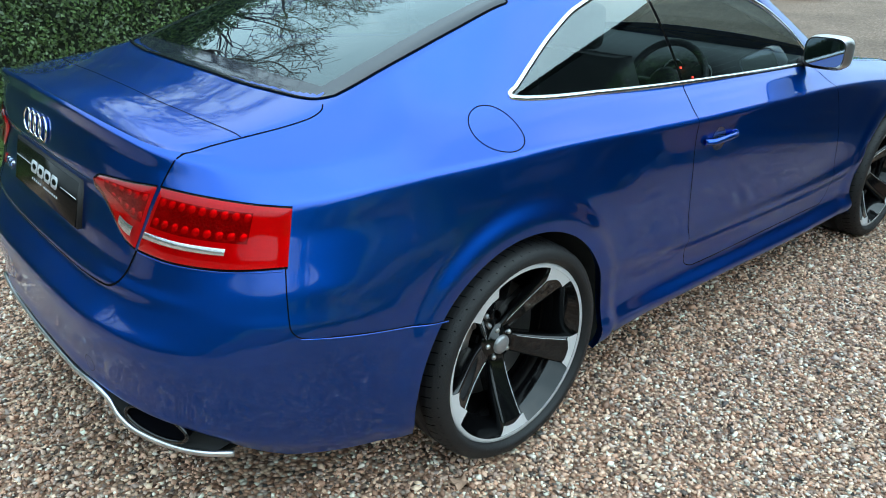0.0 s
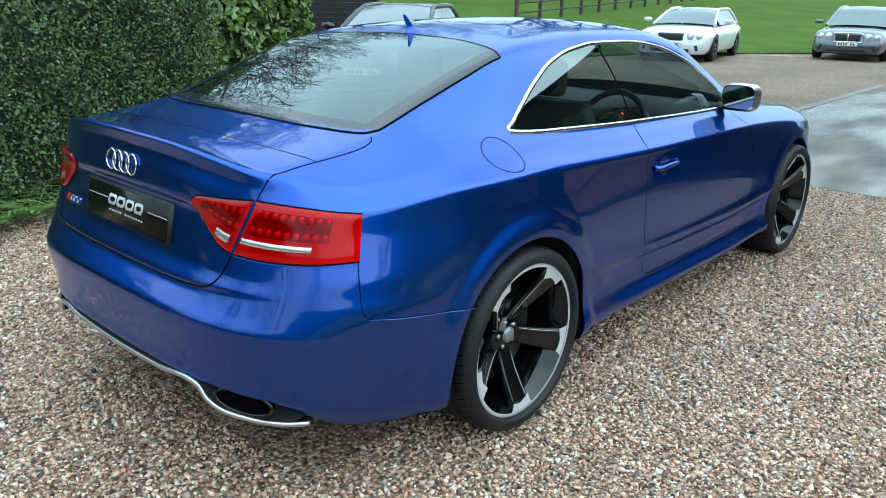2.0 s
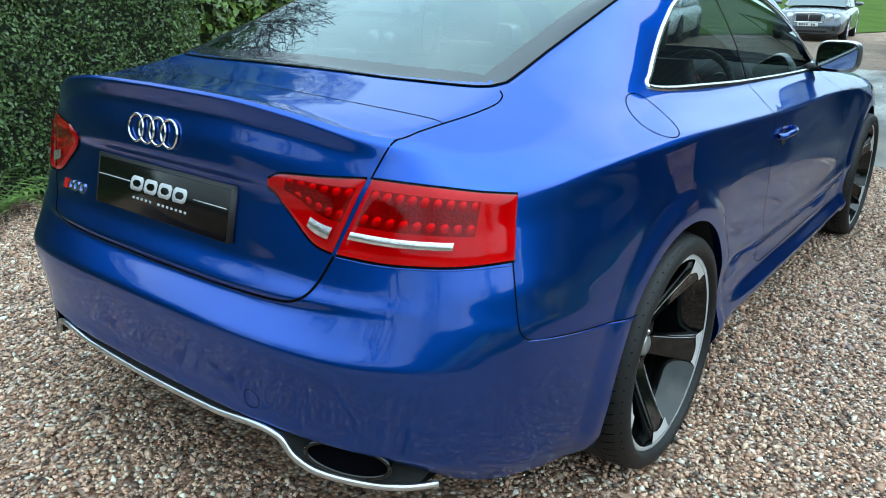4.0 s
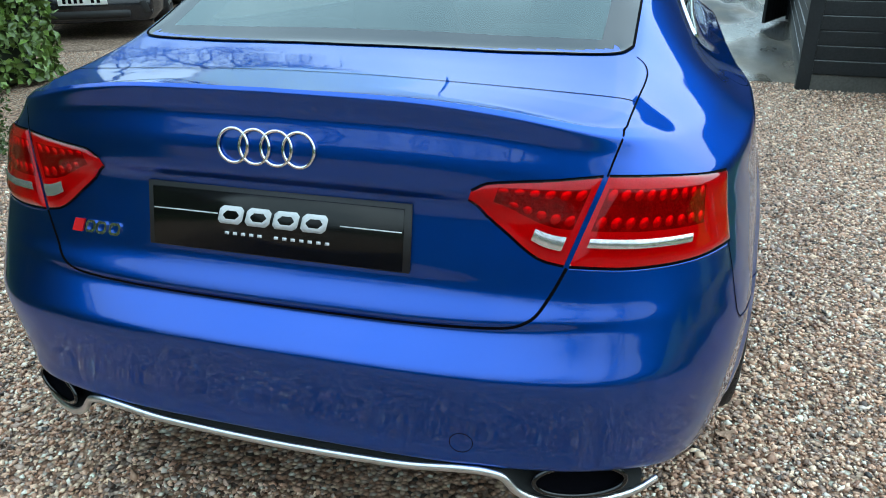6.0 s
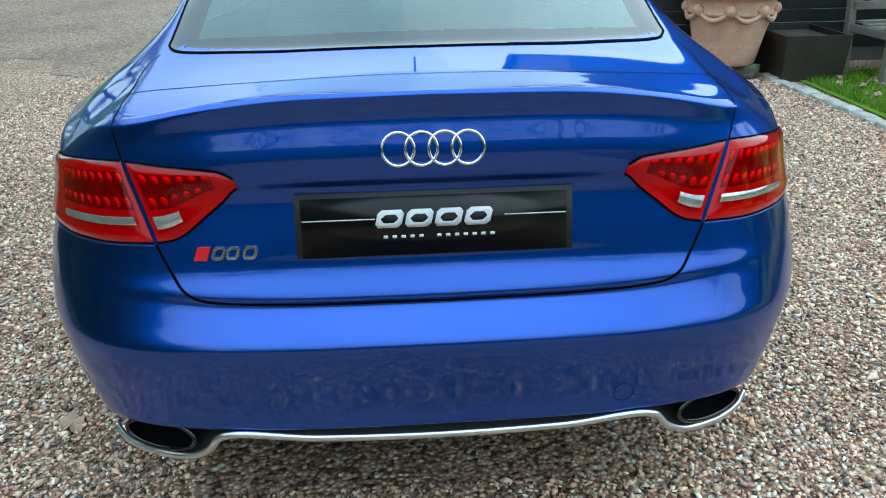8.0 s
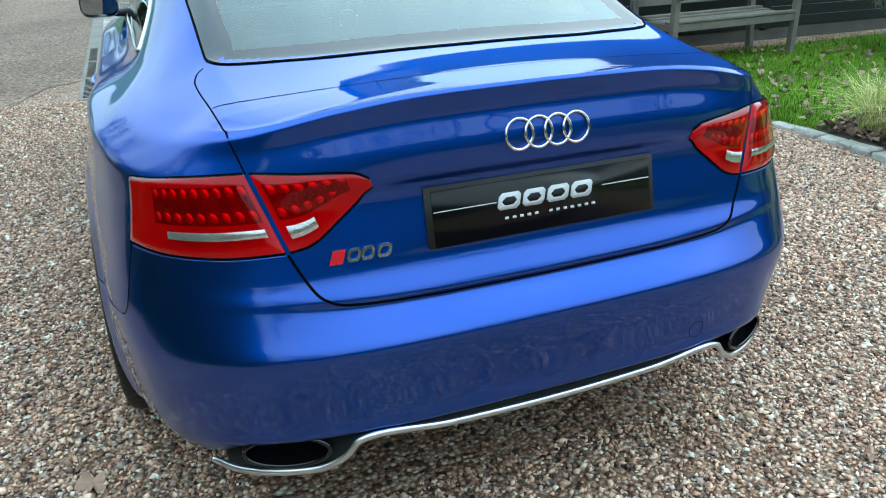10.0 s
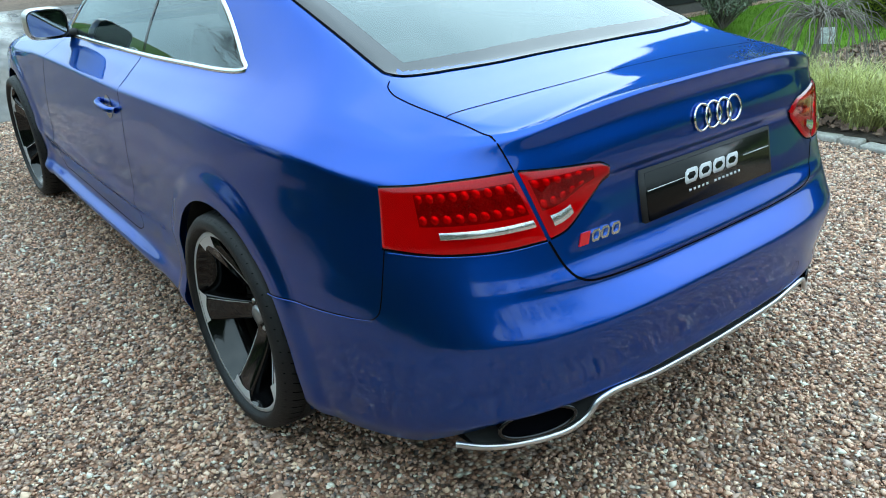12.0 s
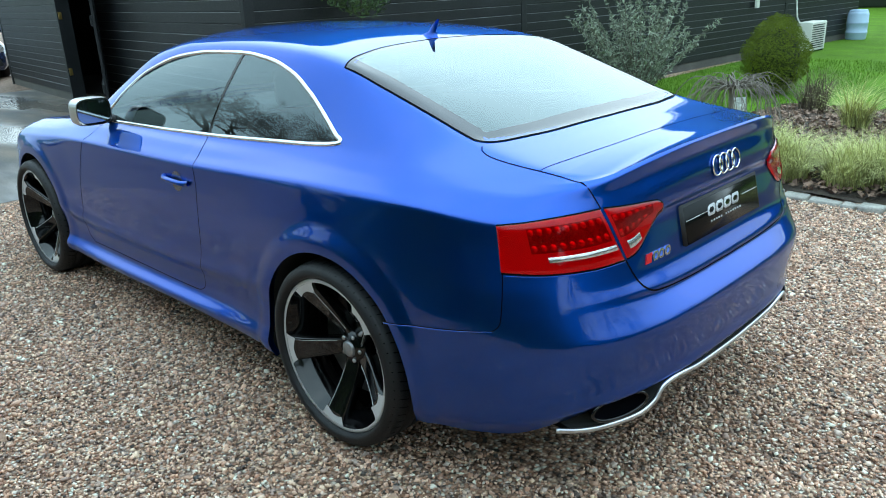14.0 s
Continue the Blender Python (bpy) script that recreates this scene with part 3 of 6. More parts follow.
def on_skin(p, lift=0.0):
    """The nearest place on the body, lifted outward; works on both sides."""
    side = -1 if p[1] < 0 else 1
    q, n, i, _ = SKIN.find_nearest((p[0], abs(p[1]), p[2]))
    j, k = divmod(i, NL - 1)
    n = NRM[j, k]
    q = np.array(q) + lift * n
    return np.array((q[0], q[1] * side, q[2])), np.array((n[0], n[1] * side, n[2]))


def dense(points, step=0.012, closed=False):
    """Points set close along a smooth line through the given ones."""
    P = np.array(points, dtype=float)
    if closed:
        P = np.concatenate([P, P[:1]])
    s = np.concatenate([[0], np.cumsum(np.linalg.norm(np.diff(P, axis=0), axis=1))])
    n = max(4, int(s[-1] / step))
    u = np.linspace(0, s[-1], n + 1)
    return pchip(u, s, P)[:-1] if closed else pchip(u, s, P)


def strip(points, width, lift=0.0008, closed=False, crown=0.0):
    """A band lying on the body along points."""
    Q, Nq = zip(*[on_skin(p, lift) for p in points])
    Q, Nq = np.array(Q), np.array(Nq)
    T = np.gradient(Q, axis=0) if not closed else np.roll(Q, -1, 0) - np.roll(Q, 1, 0)
    T /= np.linalg.norm(T, axis=1)[:, None] + 1e-12
    A = np.cross(T, Nq)
    A /= np.linalg.norm(A, axis=1)[:, None] + 1e-12
    if crown:
        rows = [Q - A * width / 2 - Nq * 0.003, Q - A * width * 0.42 + Nq * crown * 0.7, Q + Nq * crown, Q + A * width * 0.42 + Nq * crown * 0.7, Q + A * width / 2 - Nq * 0.003]
    else:
        rows = [Q - A * width / 2, Q + A * width / 2]
    return grid(np.stack(rows, 1), closed)


def inside(px, py, poly):
    """Whether points lie in a polygon."""
    hit = np.zeros(px.shape, bool)
    n = len(poly)
    for i in range(n):
        (x0, y0), (x1, y1) = poly[i], poly[(i + 1) % n]
        c = (y0 > py) != (y1 > py)
        with np.errstate(divide="ignore", invalid="ignore"):
            hit ^= c & (px < (x1 - x0) * (py - y0) / (y1 - y0) + x0)
    return hit


# window outlines
def side_top(x):
    return pchip(x, [0.085, 0.12, 0.20, 0.335, 0.46, 0.64, 0.85, 1.10, 1.34, 1.60, 1.79, 1.98], [1.042, 1.058, 1.104, 1.185, 1.244, 1.286, 1.303, 1.300, 1.277, 1.209, 1.12, 0.985])


def side_low(x):
    return pchip(x, [0.085, 0.14, 0.5, 0.95, 1.5, 1.98], [1.040, 1.030, 1.005, 0.982, 0.965, 0.955])


xs = np.linspace(0.09, 1.975, 60)
SIDE_WINDOW = list(zip(xs, side_low(xs))) + list(zip(xs[::-1], side_top(xs[::-1])))


def back_low(y):
    return pchip(np.abs(y), [0, 0.3, 0.45, 0.55, 0.585, 0.62], [-0.506, -0.498, -0.476, -0.453, -0.430, -0.33])


def back_top(y):
    return pchip(np.abs(y), [0, 0.3, 0.5, 0.62], [0.325, 0.300, 0.245, 0.19])


ys = np.linspace(-0.60, 0.60, 60)
BACK_WINDOW = list(zip(back_low(ys), ys)) + list(zip(back_top(ys[::-1]), ys[::-1]))


def lid_edge(z):
    """Half-width of the boot lid at a height on the tail."""
    return pchip(z, [0.66, 0.675, 0.69, 0.72, 0.79, 0.937, 1.012, 1.1], [0.30, 0.44, 0.487, 0.512, 0.545, 0.596, 0.618, 0.62])


C = (NET[:-1, :-1] + NET[1:, :-1] + NET[:-1, 1:] + NET[1:, 1:]) / 4
cx, cy, cz = C[..., 0], C[..., 1], C[..., 2]
upper = np.zeros(C.shape[:2], bool)
upper[:, LEV - 1:] = True
kind = np.full(C.shape[:2], "quarter_panel", dtype=object)
kind[(cx > 0.87) & (cx < 1.96 + (0.95 - cz) * 0.3) & (cz > 0.31) & (cx > 0.5)] = "door"
kind[(cx > 1.96 + (0.95 - cz) * 0.3)] = "front_wing"
kind[(cz < 0.312) & (cx > 0.3) & (cx < 2.5)] = "sill"
kind[(cx > 3.2) & ~upper] = "front_bumper"
lowbump = (cx < -0.2) & ((cz < 0.535 + (-cx - 0.35) * 0.14) | ((cz < 0.79) & (cx < -0.70) & (cy > lid_edge(cz))) | ((cx < -0.7) & (cz < 0.668)))
kind[lowbump] = "rear_bumper"
lid = (cx < -0.45) & ((upper & (cy < 0.62) & (cx < back_low(np.minimum(cy, 0.6)))) | (~upper & (cy < lid_edge(cz)) & (cz > 0.668) & (cx < -0.78)))
kind[lid] = "boot_lid"
kind[upper & (cy < 0.59) & (cx > back_top(np.minimum(cy, 0.6))) & (cx < 1.72)] = "roof"
kind[upper & (cx > 2.33) & (cy < 0.72)] = "bonnet"
kind[inside(cx, cz, SIDE_WINDOW) & (cy > 0.55) & upper] = ""
kind[inside(-0.09 + (cx + 0.09) / 0.95, cy / 0.96, BACK_WINDOW) & upper] = ""
kind[upper & (cx > 1.70) & (cx < 2.33) & (cy < 0.60 + 0.05 * (cx - 1.7))] = "windscreen"

vx, vz = NET[..., 0], NET[..., 2]
SHAPE = NET.copy()
for xw in (-0.010, WB):
    r = np.hypot(vx - xw, vz - WZ)
    hole = (r < RW) & (NET[..., 1] > 0.6) & (vz < 0.9)
    gone = hole[:-1, :-1] & hole[1:, :-1] & hole[:-1, 1:] & hole[1:, 1:]
    kind[gone] = ""
    push = np.where(hole, RW / np.maximum(r, 1e-6), 1.0)
    SHAPE[..., 0] = np.where(hole, xw + (SHAPE[..., 0] - xw) * push, SHAPE[..., 0])
    SHAPE[..., 2] = np.where(hole, WZ + (SHAPE[..., 2] - WZ) * push, SHAPE[..., 2])

coupe = thing("sports_coupe", "metallic blue two-door sports coupe parked on the gravel", "car")


def panel(name, mask, sides, mat, label=""):
    """The body cells of a mask as one mesh, on the sides given."""
    J, K = np.nonzero(mask)
    ids = np.stack([J * NL + K, J * NL + K + 1, (J + 1) * NL + K + 1, (J + 1) * NL + K], 1)
    used, inv = np.unique(ids, return_inverse=True)
    inv = inv.reshape(ids.shape)
    V, Nv = SHAPE.reshape(-1, 3)[used], NRM.reshape(-1, 3)[used]
    VV, NN, FF = [], [], []
    for s in sides:
        k = sum(len(v) for v in VV)
        VV.append(V * [1, s, 1])
        NN.append(Nv * [1, s, 1])
        FF += [tuple((q if s > 0 else q[::-1]) + k) for q in inv]
    return part(name, (np.concatenate(VV), FF), mat, coupe, label, True, np.concatenate(NN))


for name in ("quarter_panel", "door", "front_wing", "sill"):
    for s in (1, -1):
        panel(name, kind == name, (s,), M["paint"])
for name in ("rear_bumper", "boot_lid", "roof", "bonnet", "front_bumper"):
    panel(name, kind == name, (1, -1), M["paint"])
panel("windscreen", kind == "windscreen", (1, -1), M["glass"], "tinted windscreen")


# ---- panel gaps
def gap(points, width=0.0036, both=True, mat="gap", name="panel_gap"):
    line = dense(points, 0.01)
    for s in ((1, -1) if both else (1,)):
        part(name, strip([(p[0], p[1] * s, p[2]) for p in line], width, 0.0006), M[mat], coupe)


gap([(-0.441, 0.612, 1.068), (-0.455, 0.628, 1.058), (-0.50, 0.638, 1.045), (-0.669, 0.628, 1.027), (-0.81, 0.618, 1.012)])
gap([(-0.800, 0.620, 1.016), (-0.812, 0.617, 1.006), (-0.835, 0.607, 0.972), (-0.855, 0.597, 0.937)])
gap([(-0.915, 0.545, 0.785), (-0.93, 0.515, 0.725), (-0.942, 0.49, 0.692), (-0.955, 0.44, 0.676), (-0.962, 0.30, 0.671), (-0.965, 0.0, 0.669)], 0.006)
gap([(-0.669, 0.626, 1.030), (-0.70, 0.45, 1.048), (-0.722, 0.25, 1.056), (-0.728, 0.0, 1.058)], 0.003)
gap([(-0.69, 0.823, 0.776), (-0.702, 0.842, 0.70), (-0.705, 0.852, 0.645), (-0.685, 0.86, 0.618), (-0.60, 0.88, 0.602), (-0.43, 0.91, 0.575), (-0.30, 0.93, 0.558)], 0.003)
gap([(0.950, 0.755, 0.972), (0.905, 0.815, 0.932), (0.868, 0.872, 0.885), (0.852, 0.889, 0.80), (0.856, 0.893, 0.70), (0.885, 0.89, 0.50), (0.915, 0.882, 0.385), (0.94, 0.88, 0.338), (1.0, 0.88, 0.318), (1.5, 0.88, 0.312), (2.08, 0.88, 0.31), (2.14, 0.88, 0.36), (2.11, 0.89, 0.55), (2.02, 0.885, 0.80), (1.97, 0.86, 0.89), (1.95, 0.78, 0.94)])
gap([(2.12, 0.72, 0.955), (2.5, 0.73, 0.92), (3.1, 0.72, 0.84)])
# rolled panel edges that catch the sky beneath the seams
for s in (1, -1):
    for line in ([(-0.685, 0.86, 0.614), (-0.60, 0.88, 0.598), (-0.43, 0.91, 0.571), (-0.30, 0.93, 0.554)], [(-0.915, 0.549, 0.783), (-0.86, 0.66, 0.773), (-0.78, 0.76, 0.770), (-0.70, 0.822, 0.771)]):
        part("panel_edge", strip([(p[0], p[1] * s, p[2]) for p in dense(line, 0.01)], 0.0042, 0.0, False, 0.0016), M["paint"], coupe)
# ---- fuel flap on the right quarter, found along the panel's own slope
c0, n0 = on_skin((-0.031, -0.803, 0.976))
e1 = np.cross((0, 0, 1.0), n0)
e1 /= np.linalg.norm(e1)
e2 = np.cross(n0, e1)
part("fuel_flap", strip([c0 + 0.083 * (math.cos(a) * e1 + math.sin(a) * e2) for a in np.linspace(0, 2 * np.pi, 60, endpoint=False)], 0.003, 0.0006, True), M["gap"], coupe, "thin round gap of the fuel flap")

# ---- windows
u = np.linspace(0, 1, 70)
v = np.linspace(0, 1, 26)


def outward(geo, centre=(0.8, 0.0, 0.6)):
    """Faces turned away from a centre."""
    V = np.asarray(geo[0], dtype=float)
    F = []
    for q in geo[1]:
        n = np.cross(V[q[1]] - V[q[0]], V[q[2]] - V[q[0]])
        F.append(tuple(q) if n @ (V[q[0]] - centre) > 0 else tuple(reversed(q)))
    return V, F


def fitted(X, Y, Z, powers):
    """A smooth polynomial surface Z over X, Y."""
    A = np.stack([X**p * Y**q for p, q in powers], 1)
    c = np.linalg.lstsq(A, Z, rcond=None)[0]
    return lambda x, y: sum(k * x**p * y**q for k, (p, q) in zip(c, powers))


hits = []
for x in np.linspace(0.12, 1.95, 50):
    for b in np.linspace(0.03, 0.97, 12):
        z = float(side_low(x)) * (1 - b) + float(side_top(x)) * b
        hits.append((x, z, SKIN.ray_cast((x, 1.6, z), (0, -1, 0))[0][1]))
hits = np.array(hits)
SIDE_CURVE = fitted(hits[:, 0], hits[:, 1] - 1.0, hits[:, 2], [(p, q) for p in range(4) for q in range(3) if p + q < 4])


def side_glass(x0, x1):
    """A smoothly curved pane between two uprights, each given at its foot and head."""
    rows = []
    for a in u:
        col = []
        for b in v:
            xa = x0[0] + (x0[1] - x0[0]) * b
            xb = x1[0] + (x1[1] - x1[0]) * b
            x = xa + (xb - xa) * a
            z = float(side_low(x)) * (1 - b) + float(side_top(x)) * b
            col.append((x, float(SIDE_CURVE(x, z - 1.0)) - 0.004, z))
        rows.append(col)
    return grid(np.array(rows))


rear_quarter = side_glass((0.088, 0.088), (0.945, 0.825))
front_pane = side_glass((0.965, 0.845), (1.972, 1.972))
b_strip = side_glass((0.947, 0.827), (0.963, 0.843))
for s in (1, -1):
    f = (lambda g: g) if s > 0 else mirrored
    for nm, g in (("quarter_window", rear_quarter), ("door_window", front_pane)):
        part(nm, outward(f(g)), M["glass"], coupe, "tinted side window")
    part("pillar_strip", f((b_strip[0] + [0, 0.002, 0], b_strip[1])), M["black_gloss"], coupe, "gloss black strip between side windows")
    line = [(x, 0.7, z) for x, z in SIDE_WINDOW]
    P = []
    for x, _, z in line:
        hit = SKIN.ray_cast((x, 1.6, z), (0, -1, 0))[0]
        P.append((x, hit[1], z))
    P = dense(P, 0.012, True)
    part("window_trim", strip([(p[0], p[1] * s, p[2]) for p in P], 0.0175, 0.001, True, 0.004), M["chrome"], coupe, "satin chrome surround of the side windows")

hits = []
for y in np.linspace(0, 0.58, 24):
    for b in np.linspace(0.02, 0.98, 24):
        x = float(back_low(y)) * (1 - b) + float(back_top(y)) * b
        hits.append((x, y, SKIN.ray_cast((x, y, 2.0), (0, 0, -1))[0][2]))
hits = np.array(hits)
BACK_CURVE = fitted(hits[:, 0], hits[:, 1], hits[:, 2], [(0, 0), (1, 0), (2, 0), (3, 0), (0, 2), (1, 2), (0, 4)])
rows = []
for a in np.linspace(-0.6, 0.6, 90):
    rows.append([])
    for b in np.linspace(0, 1, 50):
        x = float(back_low(a)) * (1 - b) + float(back_top(a)) * b
        k = float(smooth((max(abs(a) / 0.6, abs(2 * b - 1)) - 0.92) / 0.08))
        rows[-1].append((x, a, float(BACK_CURVE(x, abs(a))) * (1 - k) + SKIN.ray_cast((x, abs(a), 2.0), (0, 0, -1))[0][2] * k + 0.002))
R = np.array(rows)
V, F = grid(R)
border = lambda q: (lambda i, j: i < 5 or i > 83 or j < 5 or j > 47)(q[0] // 50, q[0] % 50)
part("rear_screen", outward((V, [q for q in F if not border(q)])), M["rear_glass"], coupe, "sloping rear window")
part("screen_border", outward((V, [q for q in F if border(q)])), M["frit"], coupe, "dark printed border of the rear window")
outline = dense([(x, y, 0) for x, y in BACK_WINDOW], 0.012, True)
pts = []
for p in outline:
    hit = SKIN.ray_cast((p[0], abs(p[1]), 2.0), (0, 0, -1))[0]
    pts.append((p[0], p[1], hit[2]))
part("screen_seal", strip(pts, 0.006, 0.0026, True), M["gap"], coupe)

# roof aerial
aer = []
for h, x, lx, ly in ((-0.004, 0.385, 0.062, 0.022), (0.010, 0.38, 0.048, 0.013), (0.024, 0.362, 0.022, 0.0055), (0.05, 0.342, 0.016, 0.0045), (0.074, 0.322, 0.007, 0.003)):
    aer.append([(x + lx * math.cos(a), ly * math.sin(a), 1.325 + h) for a in np.linspace(0, 2 * np.pi, 20, endpoint=False)])
g = grid(np.array(aer), False, True)
part("roof_aerial", (g[0], g[1] + [tuple(range(80, 100))]), M["paint"], coupe, "blue shark-fin roof aerial")


# ---- tail lamps
def lamp_patch(top, low, nu=61, nv=31, lift=0.004):
    t, b = dense(top, 0.001), dense(low, 0.001)
    T, Bq = t[np.linspace(0, len(t) - 1, nu).astype(int)], b[np.linspace(0, len(b) - 1, nu).astype(int)]
    rise = lambda a, w: min(1.0, 9 * min(w, 1 - w), 14 * min(a, 1 - a)) ** 0.5
    rows = [[on_skin(T[i] * w + Bq[i] * (1 - w), 0.001 + (lift - 0.001) * rise(i / (nu - 1), w))[0] for w in np.linspace(0, 1, nv)] for i in range(nu)]
    return np.array(rows)


IN_TOP = [(-0.922, 0.376, 0.915), (-0.916, 0.405, 0.929), (-0.89, 0.51, 0.934), (-0.857, 0.590, 0.938)]
IN_LOW = [(-0.926, 0.370, 0.892), (-0.928, 0.43, 0.85), (-0.924, 0.505, 0.797), (-0.917, 0.540, 0.789)]
OUT_TOP = [(-0.853, 0.600, 0.938), (-0.80, 0.68, 0.928), (-0.72, 0.76, 0.914), (-0.652, 0.803, 0.904)]
OUT_LOW = [(-0.915, 0.549, 0.788), (-0.86, 0.66, 0.778), (-0.78, 0.76, 0.775), (-0.685, 0.824, 0.777)]


def cell(P, u0, u1, v0, v1, lift=0.0015, round_cell=False):
    """A piece over a stretch of a lamp: a gently crowned bar, or a round bead."""
    a, b = P.shape[:2]

    def at(uu, vv):
        i, j = uu * (a - 1), vv * (b - 1)
        i0, j0 = min(int(i), a - 2), min(int(j), b - 2)
        fi, fj = i - i0, j - j0
        return P[i0, j0] * (1 - fi) * (1 - fj) + P[i0 + 1, j0] * fi * (1 - fj) + P[i0, j0 + 1] * (1 - fi) * fj + P[i0 + 1, j0 + 1] * fi * fj
    n = np.cross(at(u1, v0) - at(u0, v0), at(u0, v1) - at(u0, v0))
    n /= np.linalg.norm(n) + 1e-12
    if n[0] > 0:
        n = -n
    if round_cell:
        rings = []
        for k, up in ((1.0, 0.0), (0.8, 0.0016), (0.45, 0.0028), (0.05, 0.0032)):
            rings.append([at((u0 + u1) / 2 + (u1 - u0) / 2 * k * math.cos(a), (v0 + v1) / 2 + (v1 - v0) / 2 * k * math.sin(a)) + n * up for a in np.linspace(0, 2 * np.pi, 12, endpoint=False)])
        return grid(np.array(rings), False, True)
    q = np.array([[at(u0 + (u1 - u0) * w, v0 + (v1 - v0) * h) + n * (lift + 0.0012 * math.sin(math.pi * h)) for h in np.linspace(0, 1, 5)] for w in np.linspace(0, 1, 12)])
    return grid(q)


for s in (1, -1):
    f = (lambda g: g) if s > 0 else mirrored
    lamp = new("tail_lamp")
    lamp.parent = coupe
    tagged(lamp, "red tail lamp with rows of small lamps")
    for nm, top, low, w0, w1 in (("inner_lens", IN_TOP, IN_LOW, 0.22, 0.96), ("outer_lens", OUT_TOP, OUT_LOW, 0.03, 0.74)):
        P = lamp_patch(top, low, lift=0.010)
        part(nm, f(grid(P)), M["lamp_red"], lamp, "clear red cover")
        P = lamp_patch(top, low, lift=0.001)
        V, F = grid(P)
        a, b = P.shape[:2]
        window = [w0 * (a - 1) < q[0] // b < w1 * (a - 1) - 1 and 0.38 * (b - 1) < q[0] % b < 0.90 * (b - 1) - 1 for q in F]
        part("reflector", f((V, [q for q, k in zip(F, window) if not k])), M["lamp_back"], lamp)
        part("led_panel", f((V, [q for q, k in zip(F, window) if k])), M["lamp_deep"], lamp, "dark field behind the small lamps")
        inner = nm == "inner_lens"
        n = 6 if inner else 9
        for r, (a, b) in enumerate(((0.73, 0.86), (0.43, 0.56))):
            for i in range(n):
                if inner and r == 1 and i < 1:
                    continue
                p = w0 + (w1 - w0) * (i + 0.16) / n
                q = w0 + (w1 - w0) * (i + 0.84) / n
                part("led_cell", f(cell(P, p, q, a, b, round_cell=True)), M["lamp_led"], lamp)
        if inner:
            part("reverse_lens", f(cell(P, 0.64, 0.92, 0.17, 0.33, 0.0115)), M["lamp_white"], lamp, "clear ribbed reversing lens")
        else:
            part("clear_bar", f(cell(P, 0.03, 0.62, 0.235, 0.335, 0.0105)), M["lamp_white"], lamp, "clear silvered bar")
    for line in (IN_TOP, OUT_TOP, OUT_LOW, IN_LOW):
        part("lamp_seal", strip([(p[0], p[1] * s, p[2]) for p in dense(line, 0.01)], 0.005, 0.002), M["gap"], lamp)

# ---- four rings, plate, badge
for i in range(4):
    yc0 = 0.098 - 0.033 - i * (2 * (0.098 - 0.033) / 3)
    pts = []
    for a in np.linspace(0, 2 * np.pi, 48, endpoint=False):
        p, n = on_skin((-0.93, yc0 + 0.030 * math.cos(a), 0.966 + 0.0315 * math.sin(a)), 0.004)
        pts.append(p)
    part("badge_ring", tube(pts, 0.0034, 8, 1.0, True), M["chrome"], coupe, "chrome ring of the badge")


def tail_plane(y, z, depth=0.0):
    """A place on the flat, slightly leaning field that carries the plate."""
    return (-0.944 + (z - 0.76) * 0.225 - depth, y, z)


def slab(y0, y1, z0, z1, d0, d1, shear=0.0):
    pts = [(y0, z0), (y1, z0), (y1 + shear, z1), (y0 + shear, z1)]
    V = [tail_plane(y, z, d0) for y, z in pts] + [tail_plane(y, z, d1) for y, z in pts]
    return np.array(V), [(4, 5, 6, 7), (0, 1, 5, 4), (1, 2, 6, 5), (2, 3, 7, 6), (3, 0, 4, 7)]


plate = new("number_plate")
plate.parent = coupe
tagged(plate, "black dealer plate with silver printing")
part("plate_holder", slab(0.268, -0.268, 0.757, 0.878, -0.02, 0.0025), M["black"], plate)
part("plate_face", slab(0.256, -0.256, 0.760, 0.870, 0.001, 0.006), M["plate"], plate)
for y0, y1 in ((0.254, 0.115), (-0.135, -0.254)):
    part("plate_line", slab(y0, y1, 0.8285, 0.8305, 0.004, 0.0066), M["plate_white"], plate)


def ring_block(y, z, w, h, bar, shear, depth=0.0067):
    """A slanted rounded frame shape of the dealer's mark."""
    out = [(w / 2, h * 0.3), (w * 0.36, h / 2), (-w * 0.36, h / 2), (-w / 2, h * 0.3), (-w / 2, -h * 0.3), (-w * 0.36, -h / 2), (w * 0.36, -h / 2), (w / 2, -h * 0.3)]
    V, n = [], len(out)
    for k in (1.0, 0.0):
        for a, b in out:
            sx, sz = (a, b) if k else (a - math.copysign(min(bar, abs(a)), a), b - math.copysign(min(bar, abs(b)), b))
            V.append(tail_plane(y - sx - (sz + h / 2) * shear, z + sz, depth))
    V += [(x + 0.012, yy, zz) for x, yy, zz in V[:n]]
    return np.array(V), [(i, (i + 1) % n, n + (i + 1) % n, n + i) for i in range(n)] + [(i, 2 * n + i, 2 * n + (i + 1) % n, (i + 1) % n) for i in range(n)]


for i in range(4):
    part("mark_shape", ring_block(0.091 - i * 0.057, 0.829, 0.051, 0.034, 0.009, 0.25), M["plate_white"], plate)
for i in range(13):
    if i != 5:
        y = 0.100 - i * 0.0172
        part("small_print", slab(y, y - 0.0085, 0.7922, 0.7975, 0.004, 0.0067), M["plate_white"], plate)
model_badge = new("model_badge")
model_badge.parent = coupe
tagged(model_badge, "red and chrome model badge on the boot lid")
